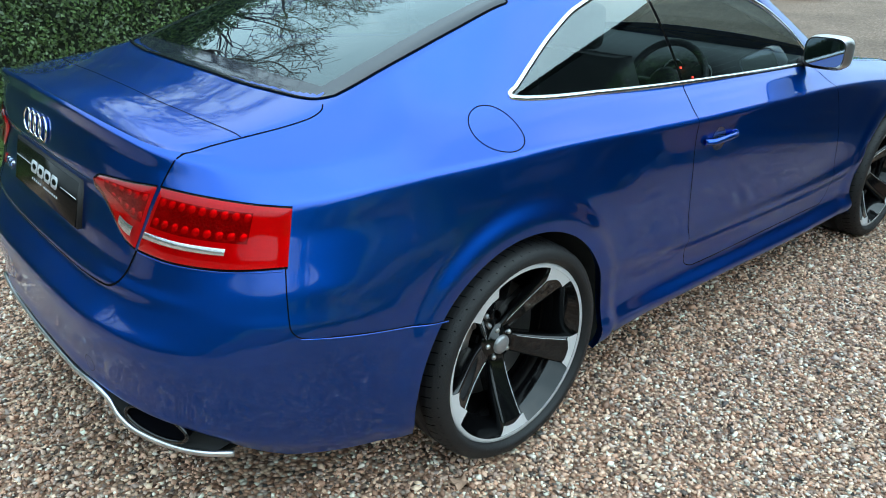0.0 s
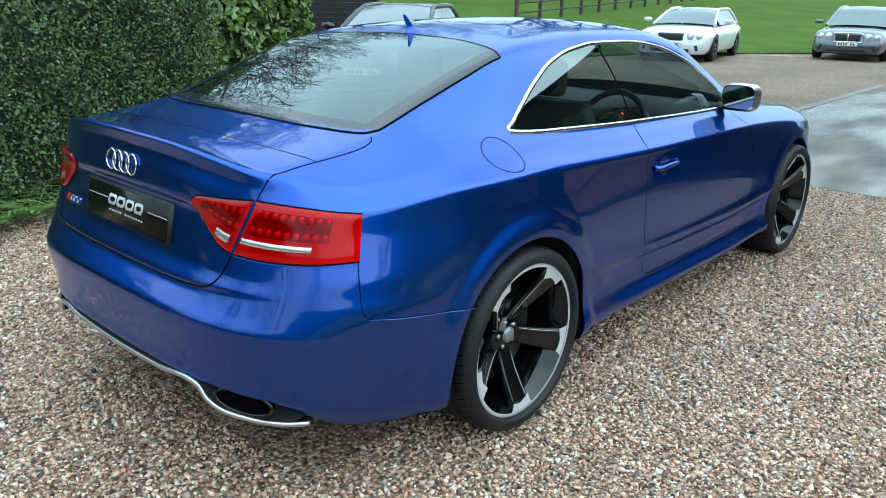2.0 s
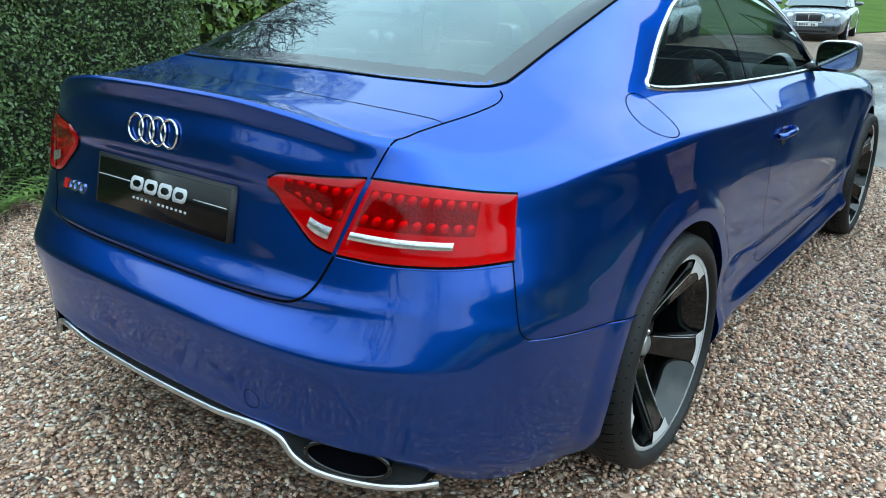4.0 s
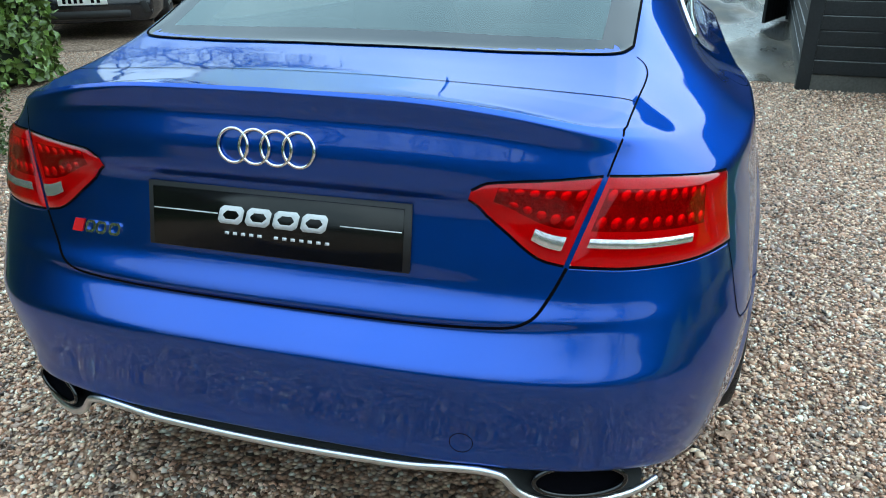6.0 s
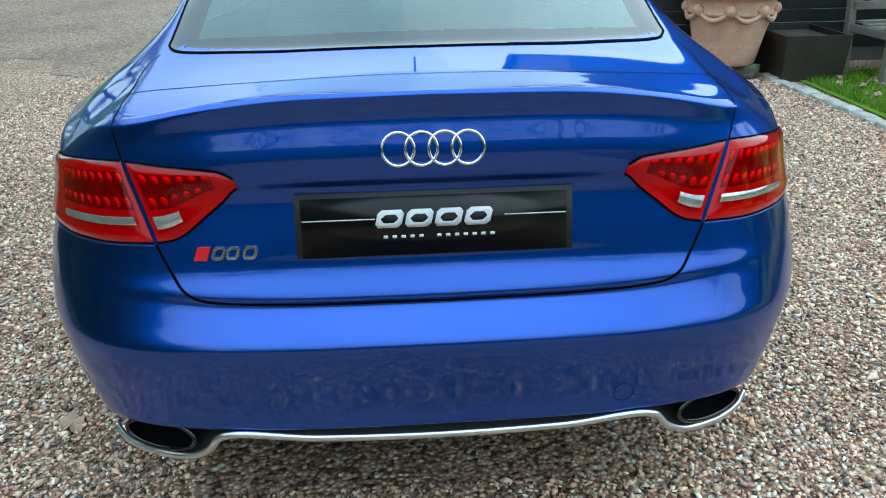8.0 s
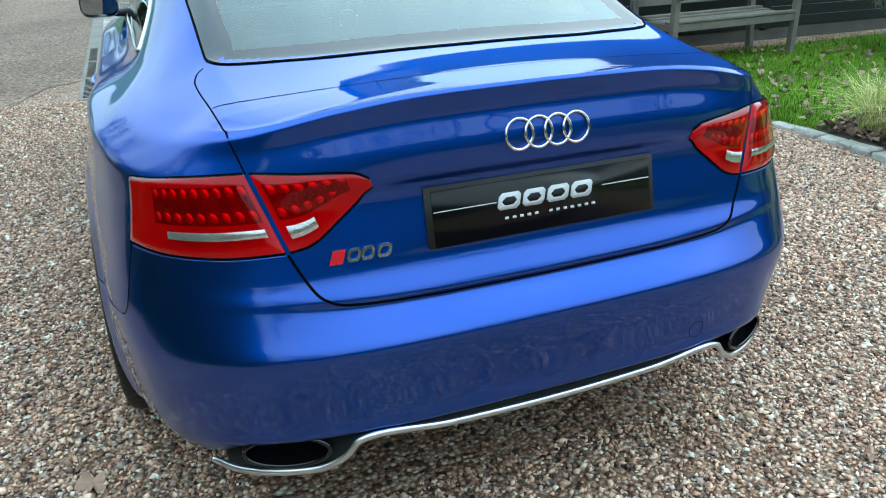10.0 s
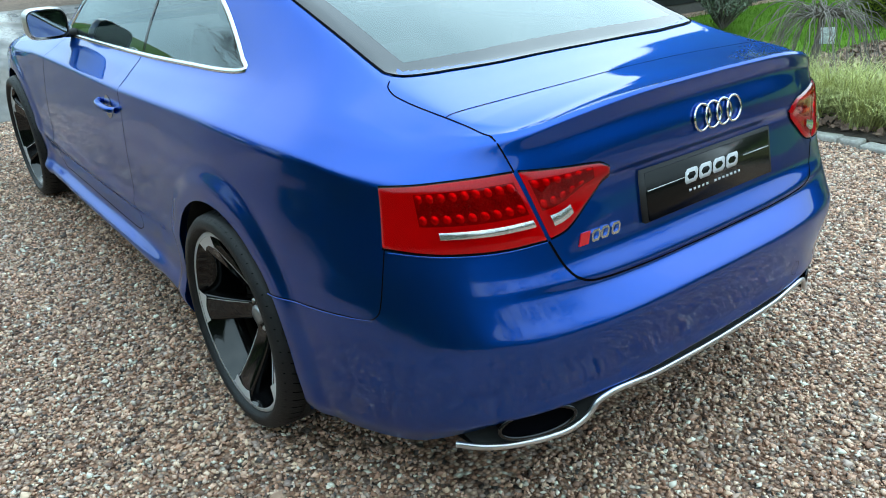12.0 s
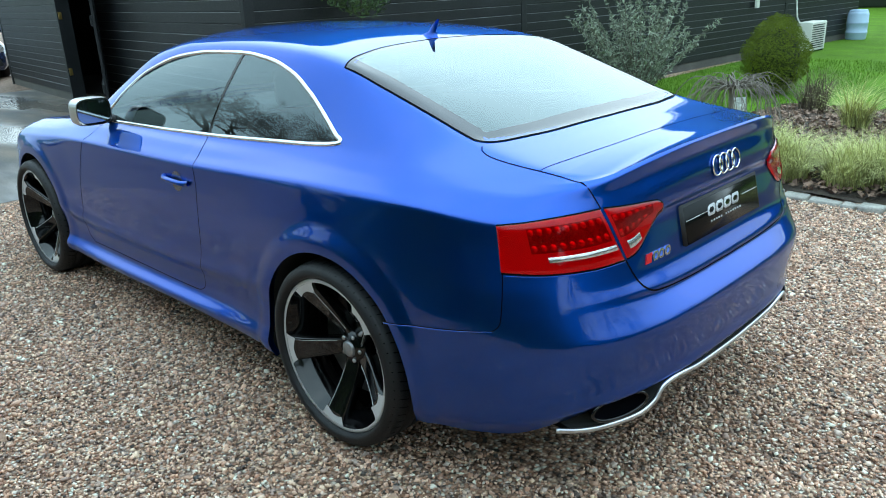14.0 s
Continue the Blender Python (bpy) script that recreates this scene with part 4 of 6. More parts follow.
def badge_piece(outline, hole=None):
    """A thin raised shape that follows the boot lid; with a hole it is an open frame."""
    at = lambda yz, lift: on_skin((-0.94, yz[0], yz[1]), lift)[0]
    n = len(outline)
    V = [at(p, 0.004) for p in outline] + [at(p, -0.001) for p in outline]
    F = [(i, n + i, n + (i + 1) % n, (i + 1) % n) for i in range(n)]
    if hole:
        V += [at(p, 0.004) for p in hole] + [at(p, -0.001) for p in hole]
        F += [(i, (i + 1) % n, 2 * n + (i + 1) % n, 2 * n + i) for i in range(n)] + [(2 * n + i, 2 * n + (i + 1) % n, 3 * n + (i + 1) % n, 3 * n + i) for i in range(n)]
    else:
        F.append(tuple(range(n)))
    return outward((np.array(V), F), (0.0, 0.4, 0.76))


part("red_block", badge_piece([(0.472, 0.757), (0.445, 0.757), (0.436, 0.785), (0.462, 0.785)]), M["red_badge"], model_badge, smooth=False)
for yy, wide in ((0.424, 0.026), (0.396, 0.026), (0.362, 0.028)):
    ring = [(0.5, 0.25), (0.32, 0.5), (-0.32, 0.5), (-0.5, 0.25), (-0.5, -0.25), (-0.32, -0.5), (0.32, -0.5), (0.5, -0.25)]
    slant = lambda a, b, k: (yy - a * (wide - k) - (b + 0.5) * 0.006, 0.771 + b * (0.027 - k))
    part("badge_shape", badge_piece([slant(a, b, 0.0) for a, b in ring], [slant(a, b, 0.011) for a, b in ring]), M["chrome"], model_badge, smooth=False)

# ---- lower tail: black insert, silver strip, exhausts
E0 = [(SHAPE[j, 0] * [1, 1, 1]) for j in range(NS) if SHAPE[j, 0, 0] < -0.83]
STRIP = [(-1.016, 0, 0.376), (-1.014, 0.25, 0.381), (-1.006, 0.41, 0.394), (-0.998, 0.455, 0.384), (-0.990, 0.487, 0.347), (-0.970, 0.54, 0.318), (-0.925, 0.63, 0.304), (-0.868, 0.70, 0.295), (-0.815, 0.740, 0.292)]
full = dense([(p[0], -p[1], p[2]) for p in STRIP[:0:-1]] + STRIP, 0.01)
V, F = tube(full, 0.0065, 8, 1.3)
part("diffuser_strip", (V, F), M["alu"], coupe, "matt silver strip along the diffuser")
edge_pts = np.array(E0)
edge_full = np.concatenate([edge_pts[:0:-1] * [1, -1, 1], edge_pts])
rows = []
for p in edge_full:
    y = p[1]
    sy = float(np.interp(abs(y), [q[1] for q in STRIP], [q[2] for q in STRIP]))
    sx = float(np.interp(abs(y), [q[1] for q in STRIP], [q[0] for q in STRIP]))
    rows.append([(p[0] + 0.002, y, p[2] + 0.004), (p[0] + 0.035, y, p[2] - 0.002), (max(sx, p[0]) + 0.045, y, (p[2] + sy) / 2), (sx + 0.01, y, sy + 0.004), (sx + 0.004, y, sy - 0.006), (sx + 0.16, y, sy - 0.01), (sx + 0.45, y * 0.95, 0.32)])
part("diffuser", grid(np.array(rows)), M["liner"], coupe, "black mesh diffuser under the bumper")
for s in (1, -1):
    pts, back = [], []
    for a in np.linspace(0, 2 * np.pi, 48, endpoint=False):
        q = np.array((-0.935, 0.598, 0.357)) + 0.092 * math.cos(a) * np.array((0.42, 0.90, -0.10)) + 0.036 * math.sin(a) * np.array((0.05, 0.05, 1.0))
        pts.append((q[0] - 0.004, q[1] * s, q[2]))
    pipe = new("exhaust_pipe")
    pipe.parent = coupe
    tagged(pipe, "large oval black exhaust outlet")
    part("outlet_rim", tube(pts, 0.0055, 8, 1.0, True), M["black_gloss"], pipe)
    P = np.array(pts)
    c = P.mean(0)
    # shallow cup, coloured near-black in place of the shade in a deep bore
    part("outlet_bore", grid(np.stack([P, c + (P - c) * 0.95 + [0.008, 0, 0], c + (P - c) * 0.9 + [0.022, 0, 0.002], c + [0.030, 0, 0.002] + 0 * P], 1), True), M["gap"], pipe)
    part("sensor_ring", strip([on_skin((-1.0 + 0.0, s * (0.38 + 0.022 * math.cos(a)), 0.45 + 0.022 * math.sin(a)))[0] for a in np.linspace(0, 2 * np.pi, 30, endpoint=False)], 0.0015, 0.0006, True), M["gap"], coupe) if s < 0 else None

# underside and arch liners
floor_pts = [(-0.55, 0.45), (-0.5, 0.70), (-0.42, 0.86), (-0.40, 0.62), (0.42, 0.62), (0.44, 0.86), (2.3, 0.86), (2.32, 0.62), (3.18, 0.62), (3.2, 0.8), (3.5, 0.6)]
poly = [(x, y, 0.25) for x, y in floor_pts] + [(x, -y, 0.25) for x, y in floor_pts[::-1]]
part("underbody", (np.array(poly), [tuple(range(len(poly)))]), M["liner"], coupe, smooth=False)
for s in (1, -1):
    for xw in (-0.010, WB):
        rows, lip = [], []
        for a in np.linspace(radians(-17), radians(197), 60):
            x, z = xw + RW * math.cos(a), WZ + RW * math.sin(a)
            hit = SKIN.ray_cast((x, 1.6, max(z, 0.225)), (0, -1, 0))[0]
            y = hit[1] if hit else 0.9
            lip.append([(x, y * s, z), (x, (y - 0.006) * s, z + 0.0), (xw + (RW + 0.012) * math.cos(a), (y - 0.03) * s, WZ + (RW + 0.012) * math.sin(a))])
            k = 1.03
            rows.append([(xw + RW * k * math.cos(a), (y - 0.02) * s, WZ + RW * k * math.sin(a)), (xw + RW * k * math.cos(a), 0.60 * s, WZ + RW * k * math.sin(a)), (xw, 0.60 * s, WZ)])
        part("arch_lip", grid(np.array(lip)), M["paint"], coupe)
        part("arch_liner", grid(np.array(rows)), M["liner"], coupe)


# ---- wheels
def spoke():
    """One broad blade rising from the hub to the rim, with a bright foot turned flush with the rim's face."""
    n = 24
    face = []
    for i in range(n):
        t = i / (n - 1)
        r = 0.040 + t * 0.229
        half = 0.028 + 0.014 * t + 0.006 * t ** 3
        h = 0.024 + 0.081 * min(1.0, t / 0.86) ** 1.25 + 0.006 * max(0.0, t - 0.86) / 0.14
        row = []
        for k in np.linspace(0, 1, 11):
            edge = 0.0035 * max(0.0, abs(2 * k - 1) - 0.8) / 0.2
            tilt = -0.010 * k * (1 - smooth(t / 0.9))
            row.append((-half + 2 * half * k + 0.004 * math.sin(math.pi * t), h + tilt - edge, r - 0.006 * (2 * k - 1) ** 2 * t))
        face.append(row)
    Fp = np.array(face)
    Bp = Fp - [0, 0.050, 0]
    g = grid(np.concatenate([Fp, Bp[:, ::-1]], 1), False, True)
    # machined foot: deepest at both flanks, spreading into the rim ring
    foot = []
    for k in np.linspace(-0.16, 1.16, 25):
        kk = min(1, max(0, k))
        deep = 0.031 + 0.015 * max(0.0, 1 - abs(k - 0.04) / 0.42) + 0.005 * max(0.0, 1 - abs(k - 1.0) / 0.25)
        if k < 0 or k > 1:
            deep = (0.040 if k < 0 else 0.030) * (1 - min(1, (max(-k, k - 1)) / 0.16)) ** 1.8 + 0.004
        half = 0.0480
        x = -half + 2 * half * k + 0.001
        col = []
        for w in np.linspace(0, 1, 4):
            r = 0.272 - deep * (1 - w)
            narrow = 1 - 0.10 * (0.272 - r) / 0.04
            col.append((x * narrow, 0.1065 + (r - 0.232) * 0.165, math.sqrt(max(r * r - (x * narrow) ** 2, 0.0))))
        foot.append(col)
    # highlight on the blade's edge, drawn as a thin pale bar
    glints = [tube(Fp[3:20, j] + [0, 0.0005, 0], 0.0011, 5) for j in (1,)]
    return g, grid(np.array(foot)), join(*glints)


def wheel(at, side, spin):
    w = new("wheel")
    w.parent = coupe
    w.location = at
    w.rotation_euler = (0, radians(spin), 0)
    tagged(w, "twenty-inch gloss black turbine wheel with machined tips")
    f = (lambda g: g) if side > 0 else mirrored
    tyre = [(0.250, -0.115), (0.262, -0.128), (0.29, -0.137), (0.315, -0.133), (0.330, -0.118), (0.336, -0.09), (0.337, -0.062), (0.331, -0.058), (0.331, -0.052), (0.3375, -0.048), (0.338, -0.012), (0.331, -0.008), (0.331, 0.002), (0.338, 0.006), (0.3375, 0.044), (0.331, 0.048), (0.331, 0.056), (0.337, 0.06), (0.336, 0.086), (0.330, 0.112), (0.318, 0.126), (0.300, 0.131), (0.292, 0.130), (0.289, 0.127), (0.284, 0.121), (0.281, 0.112), (0.279, 0.104)]
    part("tyre", f(lathe([(r, h) for r, h in tyre], 96, "y")), M["rubber"], w, "low-profile black tyre")
    V, F = [], []
    for k in range(64):
        a = 2 * math.pi * k / 64
        for h0, h1, turn in ((0.066, 0.121, 0.05), (-0.121, -0.066, 0.05)):
            b0, b1 = a, a + turn * (1 if h0 > 0 else -1)
            mid, bm = (h0 + h1) / 2, (b0 + b1) / 2
            k0 = len(V)
            for hh, bb in ((h0, b0), (mid, bm), (h1, b1)):
                rr = float(np.interp(abs(hh), (0.062, 0.088, 0.113, 0.127), (0.3378, 0.3368, 0.331, 0.319)))
                V += [(rr * math.sin(bb), hh, rr * math.cos(bb)), (rr * math.sin(bb + 0.010), hh, rr * math.cos(bb + 0.010))]
            F += [(k0, k0 + 1, k0 + 3, k0 + 2), (k0 + 2, k0 + 3, k0 + 5, k0 + 4)]
    tagged(part("tread_groove", f((np.array(V), F)), M["gap"], w), kind="stuff")
    rim = [(0.281, 0.098), (0.281, 0.109), (0.278, 0.114), (0.267, 0.113), (0.262, 0.103), (0.254, 0.085), (0.232, 0.05), (0.228, -0.09), (0.25, -0.11)]
    part("rim_barrel", f(lathe(rim[3:], 72, "y")), M["black_gloss"], w, "gloss black rim")
    part("rim_edge", f(lathe(rim[:4], 96, "y")), M["machined"], w, "bright machined rim edge")
    sp, tip, glint = spoke()
    for k in range(5):
        m = Matrix.Rotation(2 * math.pi * k / 5, 4, "Y")
        arm = part("spoke", f(move(sp, m)), M["black_gloss"], w)
        part("spoke_tip", f(move(tip, m)), M["machined"], arm, "bright machined tip")
        part("spoke_glint", f(move(glint, m)), M["machined"], arm)
        a = 2 * math.pi * (k + 0.32) / 5
        bolt = lathe([(0, 0.020), (0.005, 0.020), (0.0078, 0.017), (0.0085, 0.0)], 12, "y")
        part("wheel_bolt", f((np.array(bolt[0]) + [0.047 * math.sin(a), 0.012, 0.047 * math.cos(a)], bolt[1])), M["alu"], w)
    part("hub", f(lathe([(0, 0.034), (0.03, 0.034), (0.034, 0.028), (0.060, 0.024), (0.068, 0.0), (0.075, -0.05)], 40, "y")), M["black_gloss"], w)
    part("centre_cap", f(lathe([(0, 0.046), (0.022, 0.045), (0.029, 0.040), (0.031, 0.03)], 40, "y")), M["cap"], w, "silver centre cap")
    part("brake_disc", f(lathe([(0.09, -0.012), (0.182, -0.012), (0.183, -0.045), (0.09, -0.045)], 64, "y")), M["disc"], w, "drilled steel brake disc")
    cal = []
    for a in np.linspace(radians(20), radians(75), 12):
        cal.append([(r * math.cos(a) * -1, h, r * math.sin(a)) for r, h in ((0.125, 0.0), (0.198, 0.0), (0.205, -0.02), (0.205, -0.08), (0.12, -0.08))])
    part("brake_caliper", f(grid(np.array(cal), False, True)), M["black_gloss"], w, "black brake caliper")
    return w


for s in (1, -1):
    wheel((-0.006, 0.812 * s, 0.338), s, 29 if s > 0 else 36)
    wheel((WB, 0.806 * s, 0.337), s, 55)

# ---- mirrors and handles
for s in (1, -1):
    f = (lambda g: g) if s > 0 else mirrored
    door_mirror = new("door_mirror")
    door_mirror.parent = coupe
    tagged(door_mirror, "door mirror with a matt silver cap")
    rows = []
    for t, k in ((0.0, 0.93), (0.25, 1.0), (0.55, 0.97), (0.8, 0.8), (0.95, 0.5), (1.0, 0.15)):
        rows.append([(1.80 + 0.15 * t, 0.868 + (0.088 * k) * math.copysign(abs(math.cos(a)) ** 0.5, math.cos(a)) + 0.0, 1.024 + 0.068 * k * math.copysign(abs(math.sin(a)) ** 0.55, math.sin(a))) for a in np.linspace(0, 2 * np.pi, 40, endpoint=False)])
    part("mirror_cap", f(grid(np.array(rows), False, True)), M["alu"], door_mirror)
    face = [(1.803, 0.868 + 0.077 * math.copysign(abs(math.cos(a)) ** 0.5, math.cos(a)), 1.027 + 0.055 * math.copysign(abs(math.sin(a)) ** 0.55, math.sin(a))) for a in np.linspace(0, 2 * np.pi, 40, endpoint=False)]
    part("mirror_glass", f((np.array(face), [tuple(range(40))])), M["mirror"], door_mirror, "mirror glass", smooth=False)
    part("mirror_arm", f(tube([(1.90, 0.74, 0.965), (1.89, 0.80, 0.968), (1.87, 0.86, 0.985)], [0.03, 0.024, 0.022], 10, 0.7)), M["black"], door_mirror)
    handle = new("door_handle")
    handle.parent = coupe
    h = [on_skin((x, 0.88, 0.805 + dz), lift)[0] for x, dz, lift in ((1.122, 0.004, 0.0), (1.09, 0.004, 0.017), (1.02, 0.003, 0.025), (0.95, 0.0, 0.020), (0.918, 0.0, 0.0))]
    part("grip", f(tube(dense(h, 0.012), 0.0135, 10, 0.8)), M["paint"], handle)
    # flat disc, no hollow: the shade behind the grip is painted dark blue
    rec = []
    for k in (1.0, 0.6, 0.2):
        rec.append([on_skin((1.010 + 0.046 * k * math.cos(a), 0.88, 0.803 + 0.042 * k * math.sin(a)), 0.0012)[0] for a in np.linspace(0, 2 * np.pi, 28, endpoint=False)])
    part("recess_shade", f(grid(np.array(rec), False, True)), M["navy_paint"], handle)


# ---- cabin
cabin = new("cabin")
cabin.parent = coupe
tagged(cabin, "black leather cabin with right-hand steering wheel")
part("floor_pan", box(-0.5, 2.3, -0.70, 0.70, 0.26, 0.30), M["cabin"], cabin, smooth=False)
part("parcel_shelf", box(-0.42, 0.02, -0.58, 0.58, 0.93, 0.985, 0.02), M["cabin"], cabin, smooth=False)
part("rear_bulkhead", box(-0.46, -0.40, -0.60, 0.60, 0.3, 0.97), M["cabin"], cabin, smooth=False)
for s in (1, -1):
    f = (lambda g: g) if s > 0 else mirrored
    rows = []
    for x in np.linspace(0.15, 2.2, 30):
        z1 = float(side_low(min(x, 1.97))) - 0.012
        hit = SKIN.ray_cast((x, 1.6, z1), (0, -1, 0))[0]
        y1 = hit[1] - 0.012
        rows.append([(x, y1, z1), (x, y1 - 0.05, z1 - 0.012), (x, y1 - 0.075, z1 - 0.06), (x, y1 - 0.07, 0.6), (x, y1 - 0.06, 0.28)])
    part("door_card", f(grid(np.array(rows))), M["cabin"], cabin)



def seat(x, y, lean, tall):
    """A bucket seat: cushion, bolstered back and headrest."""
    rows = []
    for t in np.linspace(0, 1, 14):
        cx0, cz0 = x - lean * t * 0.62, 0.47 + tall * t
        wide = 0.25 * (1 - 0.42 * max(0, t - 0.45) ** 1.2)
        row = []
        for a in np.linspace(0, 2 * np.pi, 24, endpoint=False):
            px, py = math.cos(a), math.sin(a)
            bol = 0.05 * abs(py) ** 3 * (px > 0)
            row.append((cx0 + 0.065 * math.copysign(abs(px) ** 0.7, px) * (1 - 0.35 * t) + bol, y + wide * math.copysign(abs(py) ** 0.6, py), cz0))
        rows.append(row)
    g = grid(np.array(rows), False, True)
    st = part("seat_back", (g[0], g[1] + [tuple(range(13 * 24, 14 * 24))]), M["leather"], cabin)
    part("seat_cushion", box(x - 0.05, x + 0.48, y - 0.25, y + 0.25, 0.36, 0.50, 0.05, 3), M["leather"], cabin)
    part("headrest", box(x - lean * 0.62 - 0.10, x - lean * 0.62 - 0.01, y - 0.13, y + 0.13, 0.49 + tall, 0.65 + tall, 0.04, 3), M["leather"], cabin)


for s in (1, -1):
    seat(1.08, 0.36 * s, 0.36, 0.58)
    seat(0.28, 0.33 * s, 0.40, 0.42)
dash = []
for y in np.linspace(-0.72, 0.72, 30):
    hood = 0.045 * math.exp(-((y + 0.36) / 0.19) ** 2)
    dash.append([(1.62, y, 0.62), (1.60, y, 0.80), (1.66, y, 0.89 + hood), (1.80, y, 0.935 + hood), (2.02, y, 0.945), (2.3, y, 0.93)])
part("dashboard", grid(np.array(dash)), M["cabin"], cabin)
wheel_c = np.array((1.47, -0.36, 0.86))
e_u, e_v = np.array((0, 1.0, 0)), np.array((0.42, 0, 0.907))
pts = [wheel_c + 0.182 * (math.cos(a) * e_u + math.sin(a) * e_v) for a in np.linspace(0, 2 * np.pi, 48, endpoint=False)]
part("steering_rim", tube(pts, 0.0165, 10, 1.0, True), M["leather"], cabin)
for a in (0, math.pi, -math.pi / 2):
    part("steering_spoke", tube([wheel_c, wheel_c + 0.18 * (math.cos(a) * e_u + math.sin(a) * e_v)], [0.03, 0.016], 8, 0.5), M["cabin"], cabin)
part("steering_boss", move(lathe([(0, 0.03), (0.05, 0.028), (0.07, 0.01), (0.072, -0.02)], 24), Matrix.Translation(wheel_c) @ Matrix.Rotation(radians(-65), 4, "Y")), M["cabin"], cabin)
for y in (-0.43, -0.29):
    dial = lathe([(0, 0.0), (0.045, 0.0), (0.05, 0.004), (0.053, 0.0)], 28)
    part("dial", move(dial, Matrix.Translation((1.645, y, 0.885)) @ Matrix.Rotation(radians(-70), 4, "Y")), M["alu"], cabin)
for y, z in ((-0.335, 0.905), (-0.245, 0.862), (-0.40, 0.872)):
    part("warning_light", box(1.630, 1.634, y - 0.004, y + 0.004, z - 0.004, z + 0.004), M["warning"], cabin, "small lit red warning light", smooth=False)
part("rear_view_mirror", box(1.70, 1.73, -0.12, 0.12, 1.20, 1.26, 0.012), M["black_gloss"], cabin)
part("mirror_display", box(1.697, 1.699, -0.025, 0.015, 1.222, 1.238), M["plate_white"], cabin, "small lit display on the rear-view mirror", smooth=False)
part("headlining", grid(np.array([[(x, y * (0.55 if x < 1.6 else 0.6), float(pchip(x, CROWN[:, 0], CROWN[:, 1])) - 0.03 - 0.05 * (y ** 2)) for y in np.linspace(-1, 1, 15)] for x in np.linspace(0.36, 1.7, 24)])), M["cabin"], cabin)


# ---------------------------------------------------------------- ground
def gz(x, y=0.0):
    """Height of the drive and the meadow beyond it."""
    d = (np.asarray(x, dtype=float) - 20.9) * 0.433 + (np.asarray(y, dtype=float) - 6.6) * 0.902
    return 0.03 * np.clip(d, 0, 3) + 0.085 * np.maximum(d - 2, 0)


def sheet(xs, ys, lift=0.0):
    X, Y = np.meshgrid(xs, ys, indexing="ij")
    return grid(np.stack([X, Y, gz(X, Y) + lift], 2))


def big(name, V, F, mat, smooth=False, parent=None):
    """A large mesh from arrays, all faces with the same number of corners."""
    V, F = np.asarray(V, dtype=np.float32), np.asarray(F, dtype=np.int32)
    me = bpy.data.meshes.new(name)
    me.vertices.add(len(V))
    me.vertices.foreach_set("co", V.ravel())
    me.loops.add(F.size)
    me.loops.foreach_set("vertex_index", F.ravel())
    me.polygons.add(len(F))
    me.polygons.foreach_set("loop_start", np.arange(0, F.size, F.shape[1], dtype=np.int32))
    if smooth:
        me.polygons.foreach_set("use_smooth", np.ones(len(F), dtype=bool))
    me.materials.append(mat)
    me.update(calc_edges=True)
    ob = new(name, me)
    ob.parent = parent
    return ob


def rotations(n, rng):
    """Random turns as an array of 3 x 3 matrices."""
    q = rng.normal(size=(n, 4))
    q /= np.linalg.norm(q, axis=1)[:, None]
    a, b, c, d = q.T
    return np.stack([np.stack([1 - 2 * (c * c + d * d), 2 * (b * c - a * d), 2 * (b * d + a * c)], 1), np.stack([2 * (b * c + a * d), 1 - 2 * (b * b + d * d), 2 * (c * d - a * b)], 1), np.stack([2 * (b * d - a * c), 2 * (c * d + a * b), 1 - 2 * (b * b + c * c)], 1)], 1)


def leaf_cloud(P, size, rng, shape=0.5, facing=None, droop=0.4):
    """Folded leaves at places P: two quads each."""
    n = len(P)
    R = rotations(n, rng)
    if facing is not None:
        z = facing + 0.75 * rng.normal(size=(n, 3))
        z /= np.linalg.norm(z, axis=1)[:, None]
        x = np.cross(z, rng.normal(size=(n, 3)))
        x /= np.linalg.norm(x, axis=1)[:, None]
        R = np.stack([x, np.cross(z, x), z], 2)
    s = size * rng.uniform(0.6, 1.35, n)
    w = shape
    T = np.array([(-1, 0, 0), (0, -w, 0.22), (0.15, 0, 0), (1, 0, -droop * 0.4), (0, w, 0.22)]) * 0.5
    V = P[:, None] + s[:, None, None] * np.einsum("nij,kj->nki", R, T)
    F = np.array([(0, 1, 3, 2), (0, 2, 3, 4)])[None] + 5 * np.arange(n)[:, None, None]
    return V.reshape(-1, 3), F.reshape(-1, 4)


def blades(P, length, width, rng, lean=0.6, seg=4):
    """Arching grass blades rooted at P."""
    n = len(P)
    a = rng.uniform(0, 2 * np.pi, n)
    L = length * rng.uniform(0.55, 1.25, n)
    k = lean * rng.uniform(0.3, 1.4, n)
    D = np.stack([np.cos(a), np.sin(a), 0 * a], 1)
    S = np.stack([-np.sin(a), np.cos(a), 0 * a], 1)
    t = np.linspace(0, 1, seg + 1)
    rows = []
    for q in t:
        c = P + D * (L * k * q**1.7)[:, None] + np.array([0, 0, 1.0]) * (L * (q - 0.45 * k * q**2.4))[:, None]
        w = (width * (1 - q * 0.93))
        rows += [c - S * w, c + S * w]
    V = np.stack(rows, 1)
    f = np.array([(2 * i, 2 * i + 1, 2 * i + 3, 2 * i + 2) for i in range(seg)])
    F = f[None] + (2 * seg + 2) * np.arange(n)[:, None, None]
    return V.reshape(-1, 3), F.reshape(-1, 4)


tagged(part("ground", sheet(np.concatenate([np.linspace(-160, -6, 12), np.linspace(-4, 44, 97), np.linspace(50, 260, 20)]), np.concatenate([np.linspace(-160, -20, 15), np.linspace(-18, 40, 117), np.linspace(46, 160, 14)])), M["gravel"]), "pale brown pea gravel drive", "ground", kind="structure")
